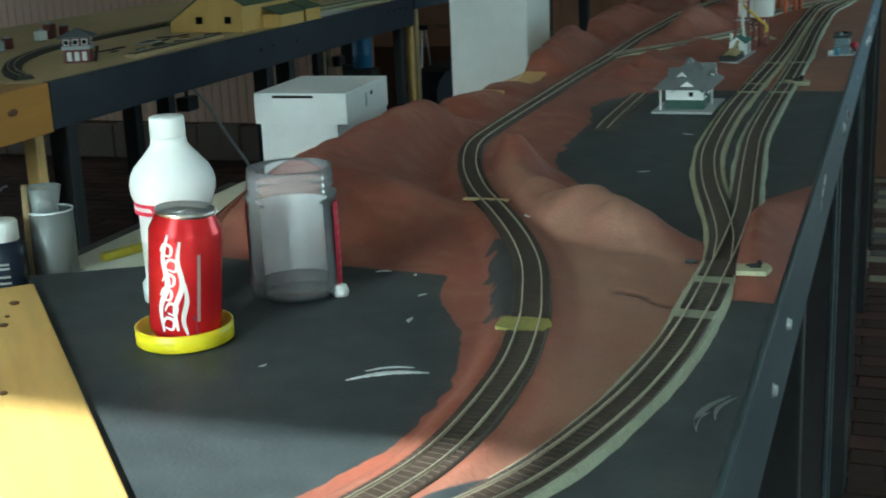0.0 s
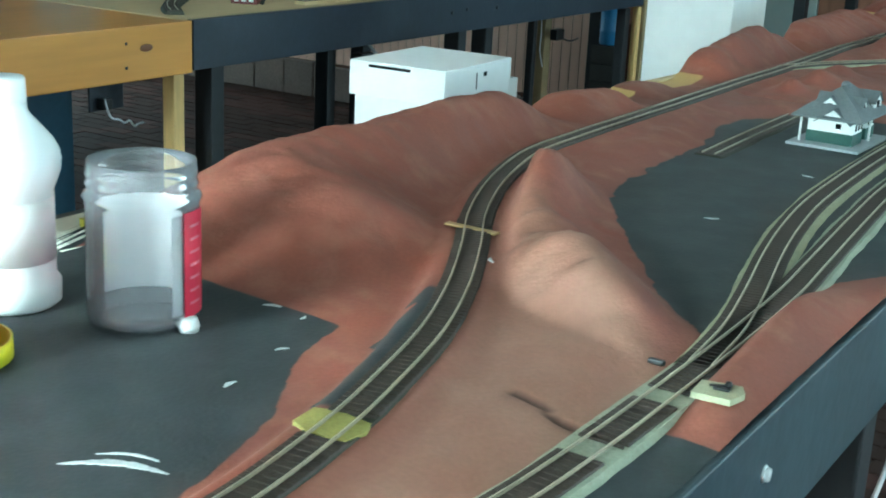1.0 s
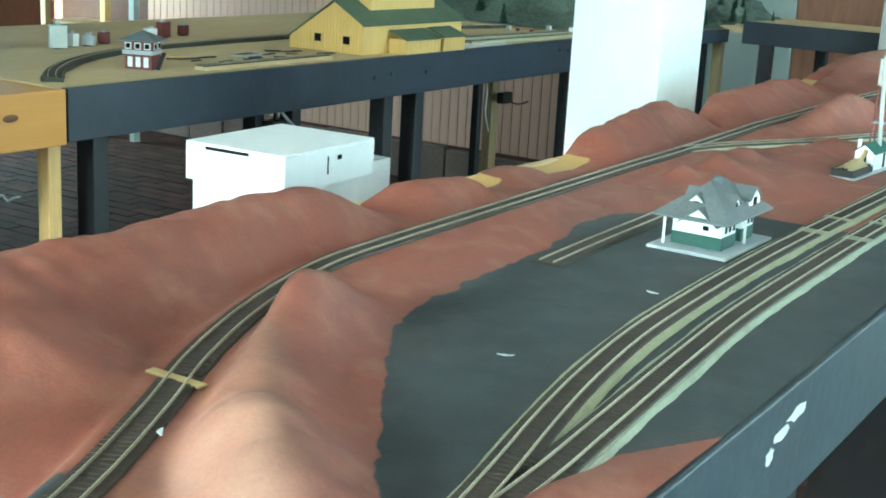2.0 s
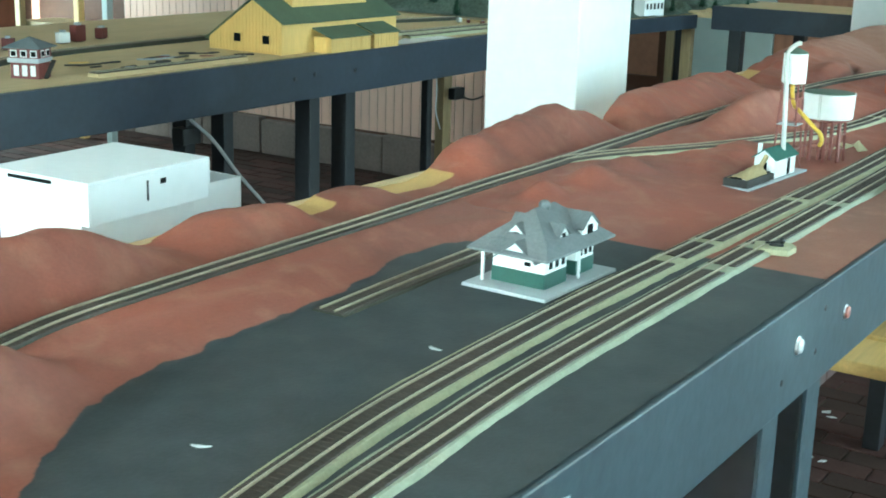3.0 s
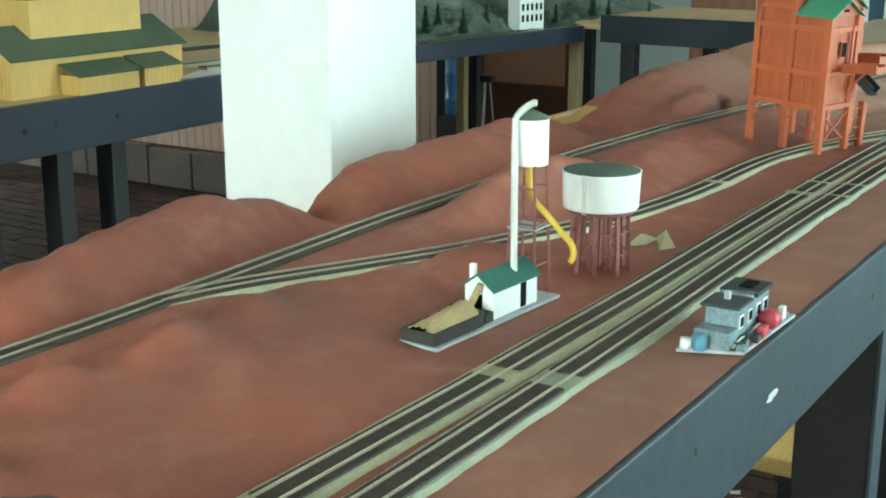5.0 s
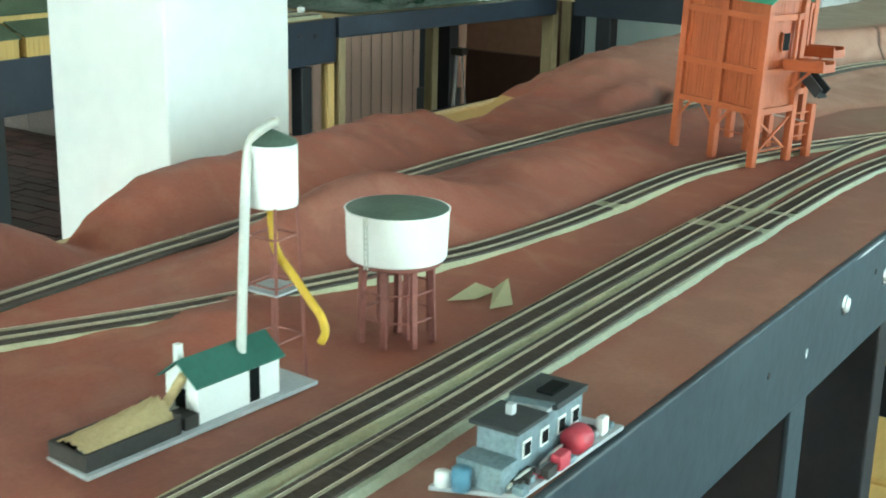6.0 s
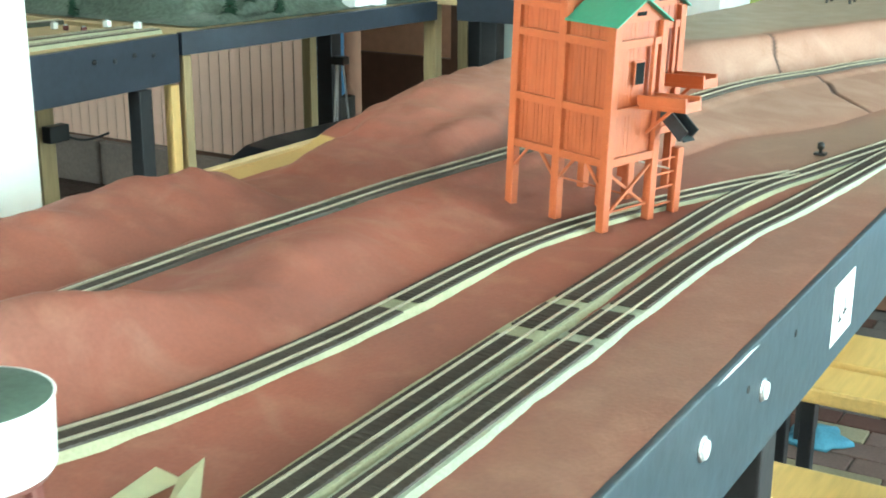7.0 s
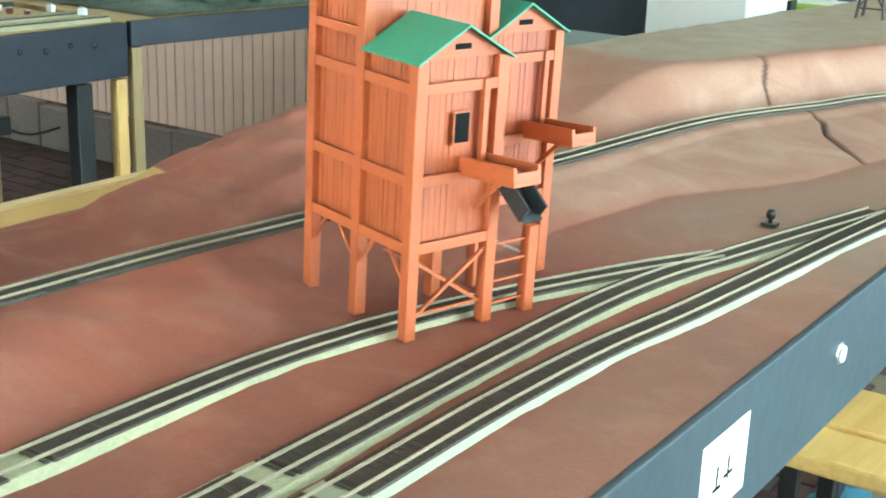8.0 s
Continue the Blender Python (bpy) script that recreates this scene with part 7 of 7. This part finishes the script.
def hillside():
    xs, ys = np.linspace(-2.62, -1.60, 90), np.linspace(5.36, 7.05, 150)
    gx, gy = np.meshgrid(xs, ys)
    front = np.where(gy < 6.18, -1.758 + (gy - 5.335) * 0.15 - 0.02, -1.64)
    d = front - gx
    h = 0.17 * smooth(d / 0.42) + 0.05 * lumps(gx, gy, 22, 41) * smooth(d / 0.15) + 0.036 * lumps(gx, gy, 70, 42) * smooth(d / 0.08) + 0.02 * lumps(gx, gy, 150, 43) * smooth(d / 0.06)
    h = h * smooth((gy - 5.36) / 0.22) + 0.004
    keep = d > -0.005
    bm = bmesh.new()
    vs = {}
    for j in range(gx.shape[0]):
        for i in range(gx.shape[1]):
            if keep[j, i]:
                vs[j, i] = bm.verts.new((gx[j, i], gy[j, i], FT + max(0.003, h[j, i])))
    for j in range(gx.shape[0] - 1):
        for i in range(gx.shape[1] - 1):
            q = [vs.get(k) for k in ((j, i), (j, i + 1), (j + 1, i + 1), (j + 1, i))]
            if all(q):
                bm.faces.new(q)
    ob = tagged(part("hillside", bm, HILL_GREEN, smooth=True), "grey green scattered model hillside", "model landscape", kind="structure")
    return gx, gy, h, keep


def conifer_mesh(seed):
    """Ragged whorls of drooping sprays round a thin trunk, 1 high."""
    rng = random.Random(seed)
    bm = bmesh.new()
    for k in range(13):
        z = 0.10 + 0.86 * k / 12
        r = 0.30 * (1 - z) ** 0.85 + 0.02
        for n in range(9):
            a = rng.uniform(0, 6.28)
            l, w = r * rng.uniform(0.6, 1.1), 0.05 + 0.25 * r
            c, s = math.cos(a), math.sin(a)
            tip = (c * l, s * l, z - 0.10 * l - rng.uniform(0, 0.04))
            base = [(-s * w * 0.3, c * w * 0.3, z + 0.05), (s * w * 0.3, -c * w * 0.3, z + 0.05)]
            mid = [(c * l * 0.6 - s * w, s * l * 0.6 + c * w, z - 0.01), (c * l * 0.6 + s * w, s * l * 0.6 - c * w, z - 0.01)]
            v = [bm.verts.new(p) for p in (base[0], mid[0], tip, mid[1], base[1])]
            bm.faces.new(v)
    return bm


gx, gy, gh, gk = hillside()
crowns = [mesh_of(conifer_mesh(s), "crown", TREE_GREEN) for s in (1, 2, 3)]
trunk_me = mesh_of(bar((0, 0, -0.03), (0, 0, 0.9), 0.035), "trunk", TRUNK)
rng = random.Random(8)
placed = 0
while placed < 64:
    j, i = rng.randrange(gx.shape[0]), rng.randrange(gx.shape[1])
    if not gk[j, i]:
        continue
    x, y = gx[j, i], gy[j, i]
    s = rng.uniform(0.045, 0.095)
    tree = thing("model_conifer", "small dark green model conifer on the hillside", "model tree", pose(x, y, FT + max(0.003, gh[j, i]) - 0.002, 0, 0, rng.uniform(0, 360)) @ Matrix.Scale(s, 4), group="conifers on the hillside")
    for n, me in (("crown", crowns[placed % 3]), ("trunk", trunk_me)):
        ob = new(n, me)
        ob.parent = tree
    placed += 1

hall = thing("model_hall", "white model hall with rows of dark windows", "model house", pose(-1.715, 5.925, FT + 0.045, 0, 0, -12))
part("wall", boxed((-0.05, 0, -0.045), (0.0, 0.12, 0.095)), MODEL_WHITE, hall)
for r in range(3):
    for k in range(5):
        pane_into(hall, "window", (0.0, 0.007 + k * 0.0225, -0.020 + r * 0.036), (0.0012, 0.0225 + k * 0.0225, 0.010 + r * 0.036))
part("roof", boxed((-0.054, -0.004, 0.0952), (0.004, 0.124, 0.099), 0.0005), MODEL_GREY, hall)

# ---------------------------------------------------------------- cables and clutter under the far side
wire("cable", "grey cable hanging from the far table to the floor", [(-1.81, 3.60, 1.12), (-1.81, 3.64, 1.08), (-1.81, 3.71, 1.03), (-1.81, 3.79, 0.935), (-1.81, 3.88, 0.85), (-1.81, 3.94, 0.79), (-1.82, 4.0, 0.4), (-1.85, 4.15, 0.01)], 0.0045, WIRE_GREY, "cable")
plug = thing("plug_box", "black plug box fixed to a pale post", "plug box", pose(-2.0395, 5.125, 0.975))
post_ = thing("bench_post", "pale pine post beside the far table", "post")
part("timber", boxed((-2.105, 5.115, 0), (-2.070, 5.165, FT - 0.022), 0.003), OLD_PINE, post_)
part("case", boxed((0, -0.03, -0.02), (0.03, 0.03, 0.02), 0.004), LEVER_BLACK, plug)
wire("cable", "black cable trailing from the plug box", [(-2.04, 5.15, 0.970), (-2.02, 5.18, 0.950), (-2.015, 5.23, 0.942), (-2.02, 5.29, 0.948)], 0.003, WIRE_BLACK, "cable")
wire("cable", "thin white lead hanging down the black leg", [(-2.035, 5.01, 1.08), (-2.035, 5.015, 1.03), (-2.035, 5.02, 0.98), (-2.035, 5.012, 0.93), (-2.035, 5.03, 0.89), (-2.035, 5.045, 0.86)], 0.0022, WIRE_WHITE, "cable")
plate = thing("wall_plate", "grey blue plate with leads behind the pine leg", "plate", pose(-1.93, 2.76, 1.0))
part("plate", boxed((-0.006, 0.0, 0.0), (0.0, 0.10, 0.075), 0.002), BLUE_BLACK, plate)
part("plug", boxed((0.0005, 0.018, 0.005), (0.024, 0.046, 0.030), 0.003), LEVER_BLACK, plate)
part("stay", bar((-0.004, 0.05, 0.075), (-0.004, 0.05, 0.187), 0.012), BLACK_POST, plate)
wire("cable", "white lead tangled under the pine table", [(-1.91, 2.784, 1.032), (-1.90, 2.782, 1.010), (-1.90, 2.793, 0.986), (-1.895, 2.815, 0.983), (-1.895, 2.828, 0.970), (-1.89, 2.840, 0.981), (-1.89, 2.852, 0.960), (-1.895, 2.870, 0.967), (-1.90, 2.891, 0.964)], 0.0022, WIRE_WHITE, "cable")
tag = thing("wall_socket", "small dark socket with leads under the far table", "socket", pose(-1.85, 3.66, 1.04))
part("case", boxed((-0.02, -0.03, -0.02), (0.02, 0.03, 0.02), 0.003), LEVER_BLACK, tag)
part("arm", bar((0.0, 0.0, 0.02), (0.0, 0.0, 0.14), 0.008), LEVER_BLACK, tag)
box_ = thing("wooden_box", "tall dark wooden box beside the doorway", "box", pose(-2.965, 7.57, 0))
for k in range(6):
    part("board", boxed((-0.075, -0.075, 0.004 + k * 0.103), (0.075, 0.075, 0.103 + k * 0.103), 0.004), TIMBER_DARK, box_)
barrel = thing("blue_barrel", "slim blue plastic barrel standing on a dark box", "barrel", pose(-2.965, 7.57, 0.623) @ Matrix.Diagonal((0.58, 0.58, 0.36, 1)))
part("body", lathe([(0, 0), (0.09, 0), (0.10, 0.02), (0.10, 0.20), (0.105, 0.22), (0.10, 0.24), (0.10, 0.55), (0.105, 0.57), (0.10, 0.59), (0.10, 0.80), (0.08, 0.82), (0, 0.82)], 40), material("blue_barrel_plastic", (0.06, 0.20, 0.40), 0.35, vary=0.1, scale=10, bump=0.02), barrel)
tripod = thing("tripod", "thin pale metal tripod with a black head", "tripod", pose(-2.172, 6.50, 0) @ Matrix.Diagonal((0.62, 0.62, 1.27, 1)))
for a in (0.4, 2.5, 4.6):
    part("leg", bar((0.16 * math.cos(a), 0.16 * math.sin(a), 0), (0.02 * math.cos(a), 0.02 * math.sin(a), 0.75), 0.009), STEEL, tripod)
part("head", boxed((-0.035, -0.03, 0.75), (0.045, 0.03, 0.770), 0.004), LEVER_BLACK, tripod)
rag = thing("blue_rag", "crumpled blue cloth lying on the floor", "cloth", pose(-0.52, 6.50, 0.0))
bm = lathe([(0, 0.035), (0.03, 0.032), (0.06, 0.018), (0.085, 0.010), (0.09, 0.0), (0, 0.0)], 18)
for v in bm.verts:
    v.co *= 1 + 0.25 * math.sin(7 * v.co.x * 9 + 3) * math.cos(60 * v.co.y)
part("cloth", bm, material("blue_cloth", (0.06, 0.19, 0.27), 0.8, vary=0.2, scale=20, bump=0.3), rag, smooth=True)
for k, (x, y) in enumerate(((-0.73, 5.46), (-0.643, 5.09), (-0.66, 4.95))):
    bit = thing("paper_scrap", "small white paper scrap on the floor", "paper", pose(x, y, 0.0005, 0, 0, 37 * k))
    part("sheet", prism([(-0.016, -0.006), (0.004, -0.010), (0.018, 0.002), (0.002, 0.008)], "z", 0.0, 0.0012), LABEL_WHITE, bit)
rack = thing("storage_rack", "old pine storage rack against the far wall", "rack")
for x, mat in ((-6.455, RAW_PINE), (-6.18, PALE_PANEL)):
    part("post", boxed((x - 0.025, 7.28, 0), (x + 0.025, 7.33, 2.3), 0.003), mat, rack)
for z in (0.72, 1.30):
    part("shelf", boxed((-7.1, 7.335, z), (-6.15, 7.66, z + 0.03), 0.003), OLD_PINE, rack)
part("post", boxed((-7.08, 7.28, 0), (-7.03, 7.33, 2.3), 0.003), OLD_PINE, rack)

# ---------------------------------------------------------------- a stand with a crate behind the end of the layout
LIME = material("lime_green_board", (0.34, 0.46, 0.03), 0.5, vary=0.1, scale=10, bump=0.03)
CRATE_BLUE = material("dusky_blue_plastic", (0.05, 0.10, 0.16), 0.4, vary=0.25, scale=14, bump=0.03, spots=(0.14, 0.26, 0.34))
rack = thing("storage_stand", "storage stand with a lime green top board", "stand")
part("top", boxed((-1.11, 7.18, 1.140), (-0.78, 7.60, 1.158), 0.002), LIME, rack)
for x, y in ((-1.10, 7.20), (-0.82, 7.20), (-1.10, 7.56), (-0.82, 7.56)):
    part("leg", boxed((x, y, 0), (x + 0.03, y + 0.03, 1.139), 0.002), BLACK_POST, rack)
crate = thing("storage_crate", "dusky blue plastic crate with white edges on the stand", "crate", pose(-1.09, 7.30, 1.1585))
for lo, hi in (((0, 0, 0.016), (0.24, 0.006, 0.24)), ((0, 0.234, 0.016), (0.24, 0.24, 0.24)), ((0, 0.0065, 0.016), (0.006, 0.2335, 0.24)), ((0.234, 0.0065, 0.016), (0.24, 0.2335, 0.24))):
    part("side", boxed(lo, hi, 0.001), CRATE_BLUE, crate)
part("base", boxed((-0.003, -0.004, 0), (0.243, 0.243, 0.0155), 0.002), LABEL_WHITE, crate, "white bottom edge")
for x in (0.112, 0.19):
    part("rib", boxed((x, -0.004, 0.016), (x + 0.02, -0.0005, 0.24), 0.001), LABEL_WHITE, crate, "white upright rib")
